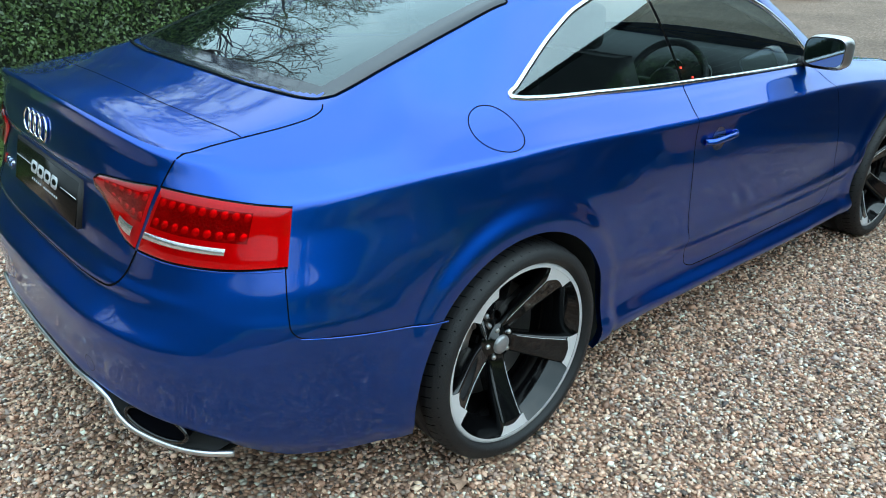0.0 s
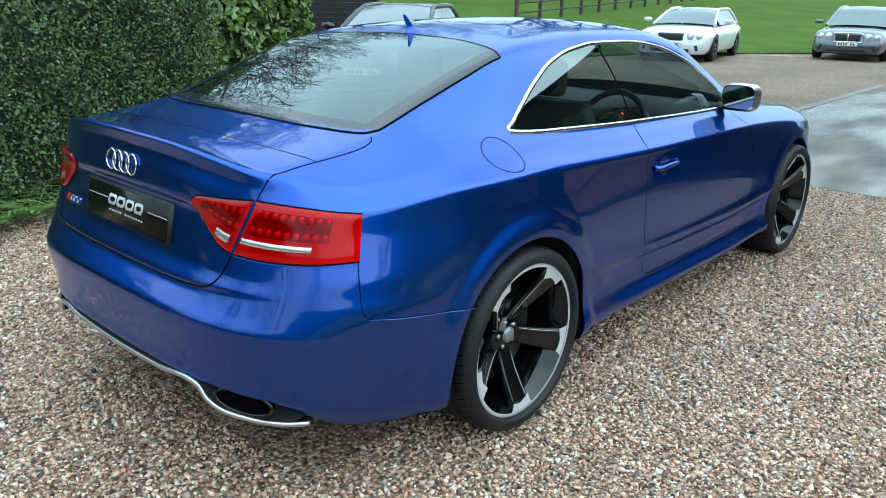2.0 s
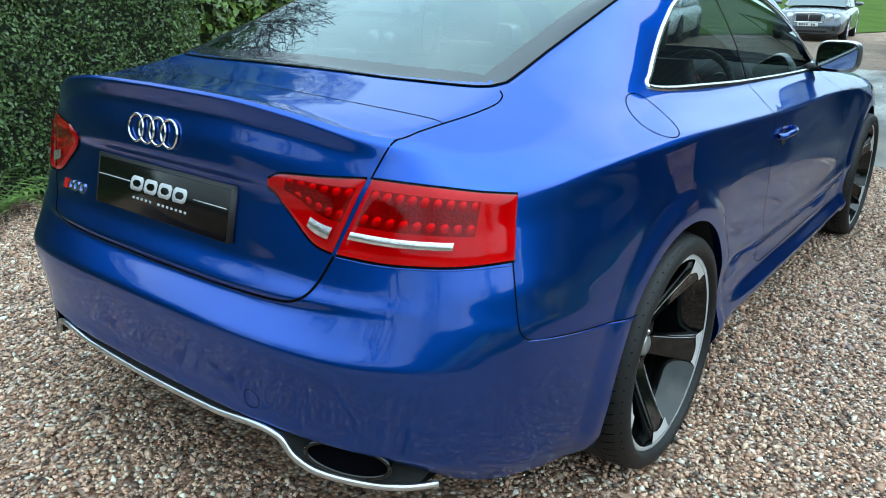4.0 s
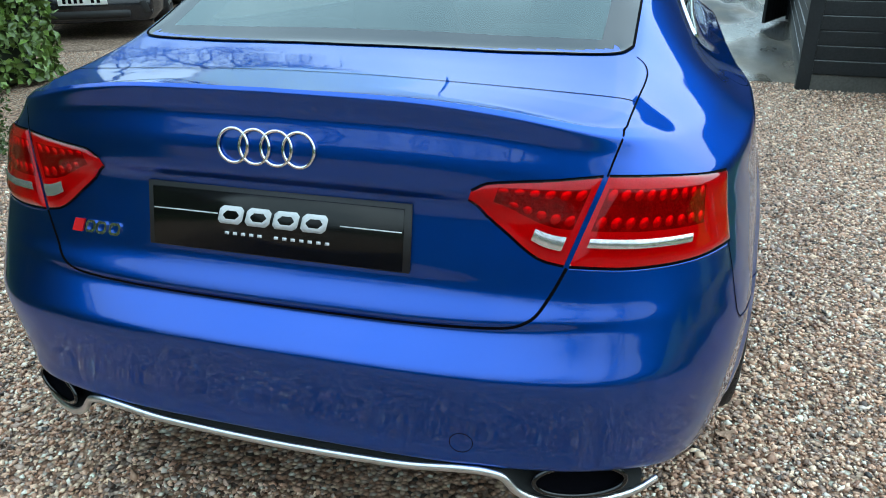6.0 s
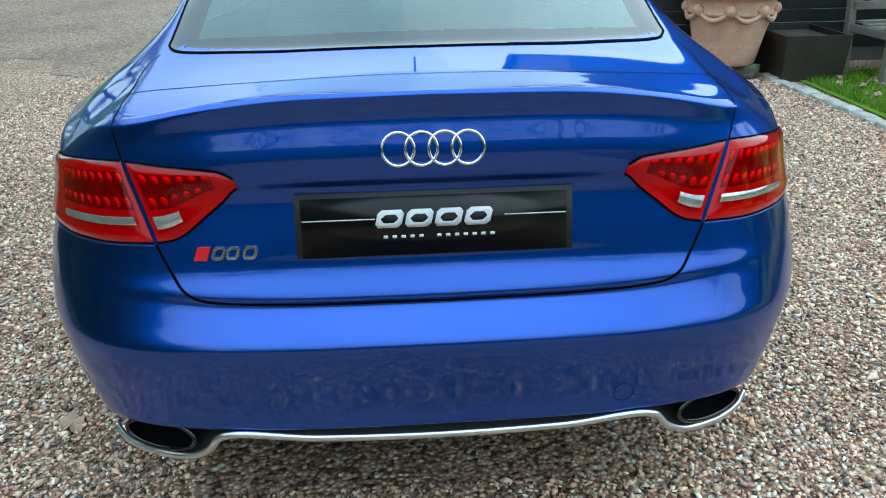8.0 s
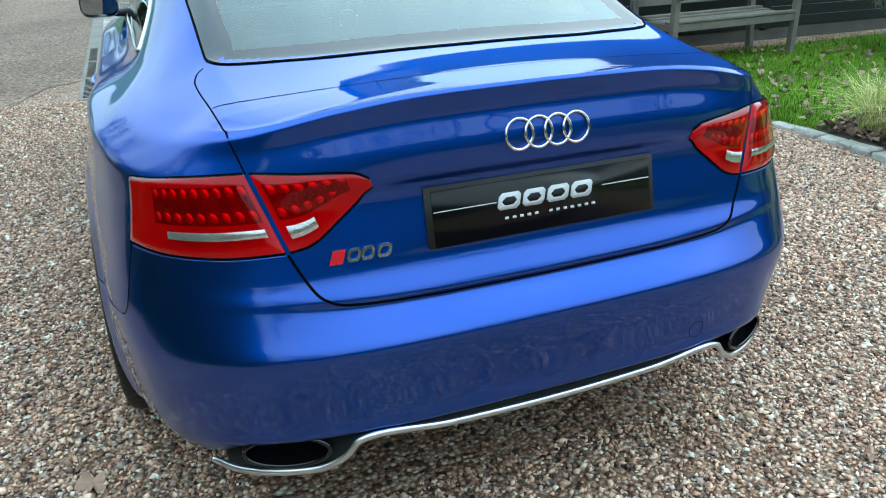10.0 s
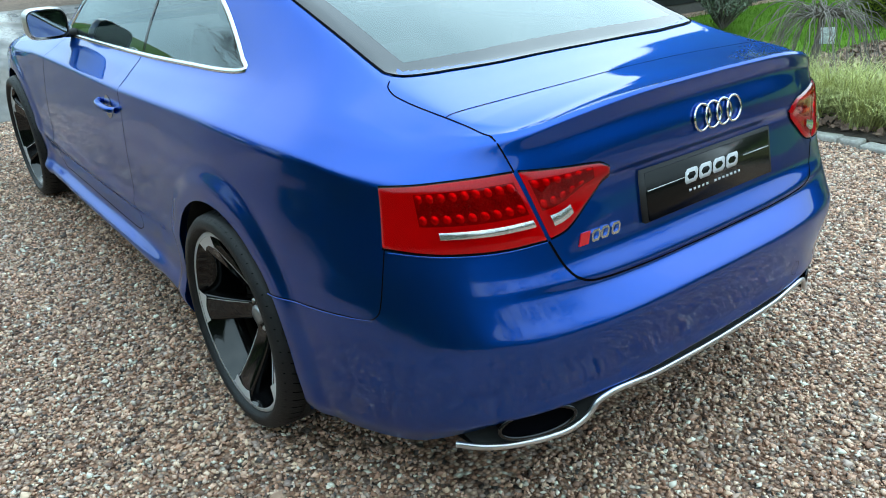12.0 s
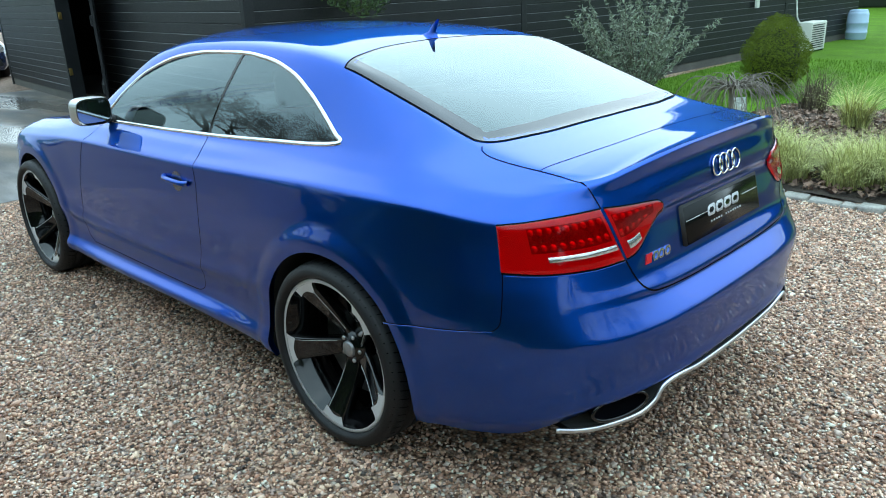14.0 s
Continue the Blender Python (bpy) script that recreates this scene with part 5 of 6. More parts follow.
tagged(part("road", sheet(np.linspace(4.78, 13.5, 30), np.linspace(-3.4, 1.12, 12), 0.004), M["asphalt"]), "wet dark grey tarmac forecourt", "road", kind="structure")
rows = []
for y in np.linspace(1.262, 7, 60):
    x0 = 5.2 + 0.5 * math.sin(y * 1.9) + 0.25 * math.sin(y * 5.3 + 1) + 0.12 * math.sin(y * 13)
    xs = np.concatenate([[x0], np.linspace(6.4, 21.5, 24)])
    rows.append([(x, y, float(gz(x, y)) + 0.004) for x in xs])
tagged(part("gravel_court", grid(np.array(rows).transpose(1, 0, 2)), M["far_gravel"]), "worn brown hoggin court", "ground", kind="structure")
tagged(part("gravel_court", sheet(np.linspace(13.5, 40, 16), np.linspace(-14, 1.26, 12), 0.004), M["far_gravel"]), "worn brown hoggin court", "ground", kind="structure")
D = np.concatenate([np.linspace(0, 12, 24), np.linspace(14, 180, 30)])
E = np.linspace(-120, 160, 140)
rows = []
for d in D:
    e = E
    ragged = (0.25 * np.sin(e * 1.7) + 0.12 * np.sin(e * 5.3)) * math.exp(-d)
    X, Y = 20.9 + 0.433 * (d + ragged) + 0.902 * e, 6.6 + 0.902 * (d + ragged) - 0.433 * e
    rows.append(np.stack([X, Y, gz(X, Y) + 0.03], 1))
tagged(part("meadow", grid(np.array(rows)), M["grass"]), "green grass meadow rising behind the court", "grass", kind="structure")
drain = thing("channel_drain", "pale concrete channel drain set in the forecourt", "drain", at=(0, 0, 0))
for i in range(10):
    x0 = 4.75 + i * 1.0
    V, F = box(x0, x0 + 0.992, 1.115, 1.265, -0.05, 0.012, 0.006)
    part("channel_slab", (V, F), M["concrete"], drain)
    if i < 3:
        for k in range(16):
            a = x0 + 0.06 + k * 0.058
            part("slot", box(a, a + 0.022, 1.15, 1.23, 0.0125, 0.0145), M["gap"], drain)

rng = np.random.default_rng(7)
n = 300000
px_ = rng.uniform(-2.6, 4.75, n)
py_ = rng.uniform(-3.1, 3.0, n)
near = np.exp(-((px_ - 0.2) / 3.2) ** 2)
keep = (rng.uniform(0, 1, n) < 0.35 + 0.65 * near) & ~((np.abs(py_) < 0.62) & (px_ > -0.75) & (px_ < 3.4))
for xw in (0, WB):
    keep &= ~((np.abs(px_ - xw) < 0.10) & (np.abs(np.abs(py_) - 0.81) < 0.15))
px_, py_ = px_[keep], py_[keep]
n = len(px_)
R = rotations(n, rng)
octa = np.array([(1, 0, 0), (-1, 0, 0), (0, 1, 0), (0, -1, 0), (0, 0, 1), (0, 0, -1)], float)
s = 0.0068 * np.exp(rng.normal(0, 0.32, n))
S = s[:, None] * np.stack([rng.uniform(0.9, 1.5, n), rng.uniform(0.75, 1.1, n), rng.uniform(0.5, 0.85, n)], 1)
V = np.einsum("nij,nkj->nki", R, octa[None] * S[:, None] * rng.uniform(0.75, 1.2, (n, 6, 1)))
V[:, :, 2] *= 0.75
V += np.stack([px_, py_, s * 0.35 + 0.001], 1)[:, None]
F = np.array([(0, 2, 4), (2, 1, 4), (1, 3, 4), (3, 0, 4), (2, 0, 5), (1, 2, 5), (3, 1, 5), (0, 3, 5)])[None] + 6 * np.arange(n)[:, None, None]
tagged(big("gravel_stones", V.reshape(-1, 3), F.reshape(-1, 3), M["stone"], False), "loose rounded pea gravel in buff and grey", "gravel", kind="stuff")


# ---------------------------------------------------------------- hedge and shrubs
def hedge(name, label, x0, x1, y0, y1, top, count, size, leaf, seed):
    """A clipped hedge: plain near-black green core box wrapped in thousands of small leaves."""
    r = np.random.default_rng(seed)
    h = thing(name, label, "hedge", at=((x0 + x1) / 2, (y0 + y1) / 2, 0))
    off = np.array([(x0 + x1) / 2, (y0 + y1) / 2, 0])
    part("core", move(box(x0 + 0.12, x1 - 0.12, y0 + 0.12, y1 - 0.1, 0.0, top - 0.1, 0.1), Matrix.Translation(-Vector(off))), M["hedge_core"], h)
    a = (x1 - x0) * top
    b = (y1 - y0) * top
    c = (x1 - x0) * (y1 - y0) * 0.35
    m1, m2 = int(count * a / (a + b + c)), int(count * b / (a + b + c))
    m3 = count - m1 - m2
    rough = lambda u, w: 0.055 * np.sin(u * 5.1 + 1.3) * np.sin(w * 4.3) + 0.03 * np.sin(u * 13 + w * 9) + 0.02 * np.sin(w * 21 - u * 17)
    depth = lambda k: np.abs(r.normal(0, 0.055, k))
    u, w = r.uniform(x0, x1, m1), r.uniform(0.03, top, m1)
    A = np.stack([u, y0 + rough(u, w) + depth(m1), w], 1)
    u, w = r.uniform(y0, y1, m2), r.uniform(0.03, top, m2)
    B = np.stack([x1 - rough(u, w) - depth(m2), u, w], 1)
    u, w = r.uniform(x0, x1, m3), r.uniform(y0, y1, m3)
    D = np.stack([u, w, top + rough(u, w) - depth(m3)], 1)
    P = np.concatenate([A, B, D]) - off
    Nf = np.concatenate([np.tile((0, -1, 0.35), (m1, 1)), np.tile((1, 0, 0.35), (m2, 1)), np.tile((0, 0, 1.0), (m3, 1))])
    V, F = leaf_cloud(P, size, r, 0.6, Nf)
    ob = big("leaves", V, F, M[leaf], False, h)
    tagged(ob, kind="stuff")
    return h


hedge("hedge", "clipped dark green privet hedge along the drive", -4.6, 1.40, 3.08, 4.4, 2.3, 105000, 0.028, "hedge_leaf", 3)
hedge("laurel_bush", "tall loose laurel bush with broad yellow-green leaves", 1.9, 3.5, 4.5, 6.0, 2.6, 9000, 0.085, "laurel_leaf", 5)
hedge("hedge", "far clipped hedge behind the laurel bush", 3.2, 4.6, 6.2, 8.0, 2.5, 9000, 0.06, "laurel_leaf", 6)


def fern(at, seed, spread=0.42):
    r = np.random.default_rng(seed)
    f = thing("fern", "green fern at the foot of the hedge", "fern", "ferns by the hedge", at)
    for k in range(15):
        a = 2 * math.pi * k / 15 + r.uniform(-0.2, 0.2)
        L = spread * r.uniform(0.7, 1.25)
        t = np.linspace(0, 1, 14)
        c = np.stack([np.cos(a) * L * t, np.sin(a) * L * t, L * (0.95 * t - 0.75 * t**2.2)], 1)
        V, F = tube(c, np.linspace(0.004, 0.001, 14), 4)
        geos = [(V, F)]
        side = np.array([-math.sin(a), math.cos(a), 0])
        for i in range(2, 14):
            w = 0.11 * math.sin(math.pi * min(1, 0.25 + 0.75 * t[i])) + 0.012
            for s in (1, -1):
                tip = c[i] + s * side * w + np.array([math.cos(a), math.sin(a), -0.25]) * w * 0.35
                fw = np.array([math.cos(a), math.sin(a), 0]) * 0.011
                geos.append((np.array([c[i] - fw, tip, c[i] + fw]), [(0, 1, 2)]))
        part("frond", join(*geos), M["fern_leaf"], f, smooth=False)


for i, (x, y) in enumerate(((-0.98, 2.92), (-0.55, 2.86), (-0.18, 2.95), (-1.5, 2.95))):
    fern((x, y, 0.02), 20 + i)


def bare_tree(name, label, at, height, seed, spread=0.55, levels=6, turn=0.0, group=""):
    """A leafless broad tree: forking limbs tapering to fine twigs."""
    r = np.random.default_rng(seed)
    tr = thing(name, label, "tree", group, at)
    trunk, limbs, twigs = [], [], []

    def grow(p, d, L, rad, lev):
        k = 4
        pts = [p]
        for i in range(k):
            d = d + r.normal(0, 0.10, 3) + np.array([0, 0, 0.05])
            d = d / np.linalg.norm(d)
            pts.append(pts[-1] + d * L / k)
        end = max(rad * 0.66, 0.012)
        g = tube(np.array(pts), np.linspace(rad, end, k + 1), 7 if lev < 2 else (5 if lev < 4 else 3))
        (trunk if lev == 0 else limbs if lev < 3 else twigs).append(g)
        if lev >= levels:
            return
        kids = 3 if lev < 4 else 2 + int(r.uniform() < 0.6)
        for i in range(kids):
            ax = r.normal(0, 1, 3)
            ax -= ax @ d * d
            ax /= np.linalg.norm(ax)
            ang = r.uniform(0.35, spread * 1.7)
            nd = d * math.cos(ang) + ax * math.sin(ang)
            grow(pts[-1 - (i % 2) * (lev > 0)], nd, L * r.uniform(0.62, 0.86), end * r.uniform(0.60, 0.84), lev + 1)
    grow(np.zeros(3), np.array([0.02, 0.0, 1.0]), height * 0.24, height * 0.025, 0)
    part("trunk", join(*trunk), M["bark"], tr)
    part("limbs", join(*limbs), M["bark"], tr)
    tagged(part("twigs", join(*twigs), M["bark"], tr, smooth=False), kind="stuff")
    return tr


oak = bare_tree("bare_tree", "large leafless oak standing behind the hedge", (10.1, 19.4, 0), 17, 11, 0.62, 7)
oak2 = bare_tree("bare_tree", "tall leafless oak at the edge of the court", (34.0, 20.0, float(gz(34.0, 20.0)) - 0.2), 15, 12, 0.6, 7, group="trees round the drive")
for (x, y), a, k in (((-16, 7), 40, 0.7), ((-19, 0.5), 120, 0.62), ((-17, -6), 200, 0.72), ((-15, 13), 280, 0.8), ((-6, -37), 30, 0.9), ((6, -38), 190, 0.8), ((-19, -20), 250, 0.8), ((-3, 15), 15, 0.75), ((50, 26), 75, 1.25), ((38, 25.5), 10, 1.4), ((27, 31), 160, 1.35), ((16, 25), 220, 1.25), ((5, 20), 100, 1.15), ((23, 29), 300, 0.9), ((33, 31), 20, 1.0), ((42, 28), 130, 1.0)):
    c = copy_thing(oak2, pose(x, y, float(gz(x, y)), 0, 0, a) @ Matrix.Scale(k, 4))
    tagged(c, "tall leafless tree beyond the drive")
# never in view: added to darken the low horizon reflected in the paint
hedge("hedge", "unseen overgrown hedge added behind to darken reflections", -14, -13, -33, 16, 3.2, 24000, 0.14, "hedge_leaf", 9)


# ---------------------------------------------------------------- black boarded barn
def board_wall(name, p0, p1, z_top, seed, openings=(), rows=25, base=0.0):
    """Feather-edged boards, each its own piece, on a dark backing wall."""
    r = np.random.default_rng(seed)
    p0, p1 = np.array(p0, float), np.array(p1, float)
    L = np.linalg.norm(p1 - p0)
    d = (p1 - p0) / L
    ang = math.atan2(d[1], d[0])
    w = new(name)
    w.matrix_world = Matrix.Translation((p0[0], p0[1], 0)) @ Matrix.Rotation(ang, 4, "Z")
    tagged(w, "barn wall of black-stained feather-edged boards", "wall", kind="structure")
    spans, at = [], 0.0
    for a, b in openings:
        spans.append((at, a))
        at = b
    spans.append((at, L))
    cache = {}
    for a, b in spans:
        part("backing", box(a, b, -0.14, -0.03, -0.2, z_top), M["boards"], w, smooth=False)
        part("plinth", box(a, b, -0.14, 0.012, -0.2, 0.13, 0.01), M["concrete_dark"], w, smooth=False)
        m = max(1, int(round((b - a) / 4.2)))
        step = (b - a) / m
        for k in range(m):
            ln = step - 0.004
            key = round(ln, 3)
            if key not in cache:
                prof = [(-0.028, 0.0), (0.014, 0.0), (0.022, 0.006), (0.022, 0.106), (-0.002, 0.1165), (-0.028, 0.119)]
                V = [(x, y, z) for x in (0, ln) for y, z in prof]
                F = [tuple(range(6)), tuple(range(11, 5, -1))] + [(i, 6 + i, 6 + (i + 1) % 6, (i + 1) % 6) for i in range(6)]
                cache[key] = mesh_of("board", np.array(V), F, M["boards"], False)
                # upper bevel takes the paler tone, its catch of sky light painted in
                cache[key].materials.append(M["lit_edge"])
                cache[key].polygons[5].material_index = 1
            for i in range(rows):
                z = 0.13 + i * (z_top - 0.13) / rows
                ob = new("board", cache[key])
                ob.parent = w
                ob.location = (a + k * step, r.uniform(0, 0.004), z)
                ob.rotation_euler = (r.uniform(-0.01, 0.01), 0, 0)
            if k:
                part("joint_batten", box(a + k * step - 0.05, a + k * step + 0.05, -0.02, 0.03, 0.12, z_top, 0.005), M["boards"], w, smooth=False)
    part("corner_post", box(L - 0.07, L + 0.035, -0.05, 0.034, 0.0, z_top, 0.006), M["boards"], w, smooth=False)
    return w


board_wall("wall_north", (4.54, -1.73), (15.0, -2.75), 2.95, 31, openings=((4.45, 6.35),))
board_wall("wall_west", (3.91, -17.6), (4.54, -1.73), 2.95, 32)
barn = thing("barn_roof", "dark roof of the black barn", "roof", at=(4.1, -9.6, 2.95))
part("slope", move(box(0.10, 5.95, -8.2, 7.85, 0, 0.08), Matrix.Rotation(radians(-2.3), 4, "Z") @ Matrix.Rotation(radians(-21), 4, "Y")), M["boards"], barn, smooth=False)
part("slope", move(box(-5.95, 0.0, -8.2, 7.85, 0, 0.08), Matrix.Rotation(radians(-2.3), 4, "Z") @ Matrix.Translation((11.1, 0, 0)) @ Matrix.Rotation(radians(21), 4, "Y")), M["boards"], barn, smooth=False)
for y in (-7.95, 7.55):
    V = np.array([(0.3, y, 0), (10.9, y, 0), (5.6, y, 2.03), (0.3, y + 0.12, 0), (10.9, y + 0.12, 0), (5.6, y + 0.12, 2.03)])
    part("gable", move((V, [(0, 1, 2), (5, 4, 3), (0, 3, 4, 1), (1, 4, 5, 2), (2, 5, 3, 0)]), Matrix.Rotation(radians(-2.3), 4, "Z")), M["boards"], barn, smooth=False)
tagged(barn, kind="structure")
part("wall_east", box(15.0, 15.2, -17.7, -2.9, 0, 2.95), M["boards"], smooth=False)
tagged(bpy.data.objects["wall_east"], "plain far wall of the black barn", "wall", kind="structure")
part("wall_south", box(4.0, 15.2, -17.85, -17.62, 0, 2.95), M["boards"], smooth=False)
tagged(bpy.data.objects["wall_south"], "plain end wall of the black barn", "wall", kind="structure")
inside_floor = tagged(part("barn_floor", box(4.7, 14.9, -16.5, -2.9, -0.1, 0.02), M["concrete_dark"], smooth=False), "concrete barn floor", "floor", kind="structure")

ang = math.atan2(-2.75 + 1.73, 15.0 - 4.54)
LEAF = 163
leaf = new("door_1")
leaf.matrix_world = Matrix.Translation((4.54, -1.73, 0)) @ Matrix.Rotation(ang, 4, "Z") @ Matrix.Translation((4.43, 0.05, 0.02)) @ Matrix.Rotation(radians(LEAF), 4, "Z")
tagged(leaf, "black boarded barn door standing open", "door", kind="structure")
for i in range(7):
    part("door_board", box(0.003 + i * 0.13, 0.128 + i * 0.13, -0.018, 0.018, 0.03, 2.3, 0.005), M["boards"], leaf, smooth=False)
for z in (0.35, 1.2, 2.05):
    part("ledge", box(0.02, 0.9, -0.045, -0.018, z, z + 0.12, 0.005), M["boards"], leaf, smooth=False)
frame_1 = new("door_frame")
frame_1.matrix_world = Matrix.Translation((4.54, -1.73, 0)) @ Matrix.Rotation(ang, 4, "Z")
tagged(frame_1, "black timber frame round the barn doorway", "door frame", kind="structure")
for x in (4.40, 6.27):
    part("jamb", box(x, x + 0.10, -0.16, 0.045, 0.0, 2.5, 0.006), M["boards"], frame_1, smooth=False)
part("lintel", box(4.505, 6.265, -0.16, 0.045, 2.36, 2.95, 0.006), M["boards"], frame_1, smooth=False)
for z in (0.42, 1.27):
    part("strike_plate", box(6.255, 6.268, -0.02, 0.03, z, z + 0.11, 0.003), M["brass"], frame_1, "brass strike plate")


# ---------------------------------------------------------------- terrace by the barn: pot, planter, bench
def clay_pot(at):
    p = thing("terracotta_pot", "large weathered terracotta pot with moulded swags", "plant pot", at=at)
    prof = [(0.0, 0.0), (0.235, 0.0), (0.245, 0.02), (0.262, 0.10), (0.295, 0.26), (0.318, 0.36), (0.326, 0.40), (0.336, 0.405), (0.338, 0.425), (0.330, 0.432), (0.343, 0.50), (0.352, 0.53), (0.385, 0.54), (0.400, 0.555), (0.402, 0.585), (0.392, 0.60), (0.365, 0.605), (0.345, 0.595), (0.335, 0.55), (0.0, 0.54)]
    part("body", lathe(prof, 56), M["clay"], p)
    part("soil", lathe([(0, 0.56), (0.2, 0.565), (0.338, 0.55)], 30), M["soil"], p)
    for k in range(8):
        a = 2 * math.pi * k / 8
        pts = [(0.345 * math.cos(a + b), 0.345 * math.sin(a + b), 0.44 - 0.07 * math.sin(math.pi * (b + 0.39) / 0.785)) for b in np.linspace(-0.39, 0.39, 12)]
        part("swag", tube(pts, 0.022 - 0.009 * np.abs(np.linspace(-1, 1, 12)), 7), M["clay"], p)
        blob = lathe([(0, 0.05), (0.03, 0.04), (0.048, 0.012), (0.045, -0.02), (0.02, -0.045), (0, -0.05)], 10)
        part("boss", move(blob, Matrix.Translation((0.342 * math.cos(a + 0.39), 0.342 * math.sin(a + 0.39), 0.445))), M["clay"], p)
    for k in range(4):
        a = radians(45 + 90 * k)
        part("foot_block", move(box(-0.12, 0.12, -0.07, 0.07, -0.10, 0.0, 0.012), Matrix.Translation((0.17 * math.cos(a), 0.17 * math.sin(a), 0)) @ Matrix.Rotation(a, 4, "Z")), M["mossy"], p)
    return p


PX, PY = 4.02, -2.70
clay_pot((PX, PY, 0.11))
std = thing("standard_bay_tree", "clipped bay on a bare stem growing in the pot", "shrub", at=(PX, PY, 0.66))
part("stem", tube([(0, 0, 0), (0.01, 0.01, 0.35), (-0.005, 0, 0.75), (0, 0, 1.2)], [0.018, 0.015, 0.013, 0.01], 8), M["bark"], std)
r = np.random.default_rng(41)
P = r.normal(size=(2600, 3))
P /= np.linalg.norm(P, axis=1)[:, None]
rad = 0.42 * r.uniform(0.35, 1.0, 2600) ** 0.4 * (1 + 0.12 * np.sin(P[:, 0] * 7) * np.sin(P[:, 2] * 9))
V, F = leaf_cloud(P * rad[:, None] * [1, 1, 0.95] + [0, 0, 1.02], 0.062, r, 0.35, P)
tagged(big("crown", V, F, M["bay_leaf"], False, std), kind="stuff")

box_planter = thing("metal_planter", "dark bronze square metal planter", "planter", at=(3.98, -3.30, 0.0))
V, F = [], []
outer, inn = 0.33, 0.30
P = []
for z, k in ((0.0, outer * 0.96), (0.34, outer), (0.36, outer), (0.36, inn), (0.30, inn), (0.30, 0.0)):
    P.append([(k * a, k * 0.8 * b, z) for a, b in ((1, 1), (-1, 1), (-1, -1), (1, -1))])
part("box", grid(np.array(P), False, True), M["bronze"], box_planter, smooth=False)
part("soil", box(-0.30, 0.30, -0.24, 0.24, 0.26, 0.315), M["soil"], box_planter, smooth=False)


def bench(at, turn):
    """Slatted garden bench."""
    b = thing("garden_bench", "weathered grey wooden garden bench against the barn", "bench")
    b.matrix_world = Matrix.Translation(at) @ Matrix.Rotation(radians(turn), 4, "Z")
    wood = M["grey_wood"]
    W = 1.5
    for x in (0.0, W):
        part("front_leg", box(x - 0.03, x + 0.03, -0.03, 0.03, 0, 0.62, 0.005), wood, b, smooth=False)
        part("back_leg", move(box(-0.03, 0.03, -0.03, 0.03, 0, 0.92, 0.005), Matrix.Translation((x, 0.52, 0)) @ Matrix.Rotation(radians(-7), 4, "X")), wood, b, smooth=False)
        rows = [[(x + sx * 0.035, y, z + h) for sx, h in ((-1, 0), (-1, 0.028), (1, 0.028), (1, 0))] for y, z in ((-0.06, 0.60), (0.0, 0.625), (0.25, 0.615), (0.45, 0.63), (0.56, 0.655))]
        part("arm_rest", grid(np.array(rows), False, True), wood, b, smooth=False)
        part("side_rail", box(x - 0.02, x + 0.02, 0, 0.52, 0.33, 0.39, 0.004), wood, b, smooth=False)
    for i in range(6):
        y = 0.0 + i * 0.088
        part("seat_slat", box(0.0, W, y - 0.03, y + 0.04, 0.405 - 0.03 * math.sin(math.pi * i / 5), 0.427 - 0.03 * math.sin(math.pi * i / 5), 0.004), wood, b, smooth=False)
    part("front_rail", box(0, W, -0.018, 0.018, 0.33, 0.40, 0.004), wood, b, smooth=False)
    for z, y in ((0.50, 0.56), (0.86, 0.61)):
        part("back_rail", box(0, W, y - 0.02, y + 0.02, z, z + 0.065, 0.004), wood, b, smooth=False)
    for i in range(13):
        x = 0.06 + i * (W - 0.12) / 12
        part("back_slat", move(box(x - 0.024, x + 0.024, -0.008, 0.008, 0.0, 0.34, 0.003), Matrix.Translation((0, 0.57, 0.54)) @ Matrix.Rotation(radians(-7), 4, "X")), wood, b, smooth=False)
    return b


bench((3.50, -3.80, 0.0), -87)
tap = thing("wall_bracket", "small grey metal bracket on the barn wall", "bracket", at=(4.42, -3.25, 0.62))
part("back_plate", box(-0.01, 0.02, -0.05, 0.05, -0.07, 0.07, 0.006), M["alu"], tap)
part("arm", tube([(-0.01, 0, 0.05), (-0.09, 0, 0.055), (-0.11, 0, 0.03), (-0.11, 0, -0.03)], 0.014, 8), M["alu"], tap)

# ---------------------------------------------------------------- garden bed
tagged(part("lawn", sheet(np.linspace(1.35, 4.0, 8), np.linspace(-26, -3.2, 30), 0.010), M["lawn"]), "damp mown lawn beside the barn", "grass", kind="structure")
tagged(part("lawn", sheet(np.linspace(-30, 1.35, 12), np.linspace(-26, -7.2, 20), 0.010), M["lawn"]), "damp mown lawn beyond the flower bed", "grass", kind="structure")
tagged(part("lawn", sheet(np.linspace(-30, 60, 16), np.linspace(-90, -26, 12), 0.010), M["lawn"]), "rough lawn behind the barn", "grass", kind="structure")
tagged(part("lawn", sheet(np.linspace(4.0, 60, 10), np.linspace(-26, -17.9, 6), 0.010), M["lawn"]), "lawn at the far end of the barn", "grass", kind="structure")
hedge("hedge", "far brown field hedge at the end of the lawn", -34, 34, -34, -32.5, 4.6, 14000, 0.30, "dry_stem", 8)
tagged(part("flower_bed", grid(np.array([[(x, y, 0.012 + 0.05 * math.sin(math.pi * (y + 7.2) / 4.0) + 0.012 * math.sin(x * 7 + y * 5)) for y in np.linspace(-7.2, -3.24, 30)] for x in np.linspace(-9, 1.4, 60)])), M["soil"]), "dark mulched soil of the flower bed", "flower bed", kind="structure")
kerb = new("kerb")
tagged(kerb, "low edging of worn pale setts", "edging", kind="structure")
r = np.random.default_rng(51)
x = -5.0
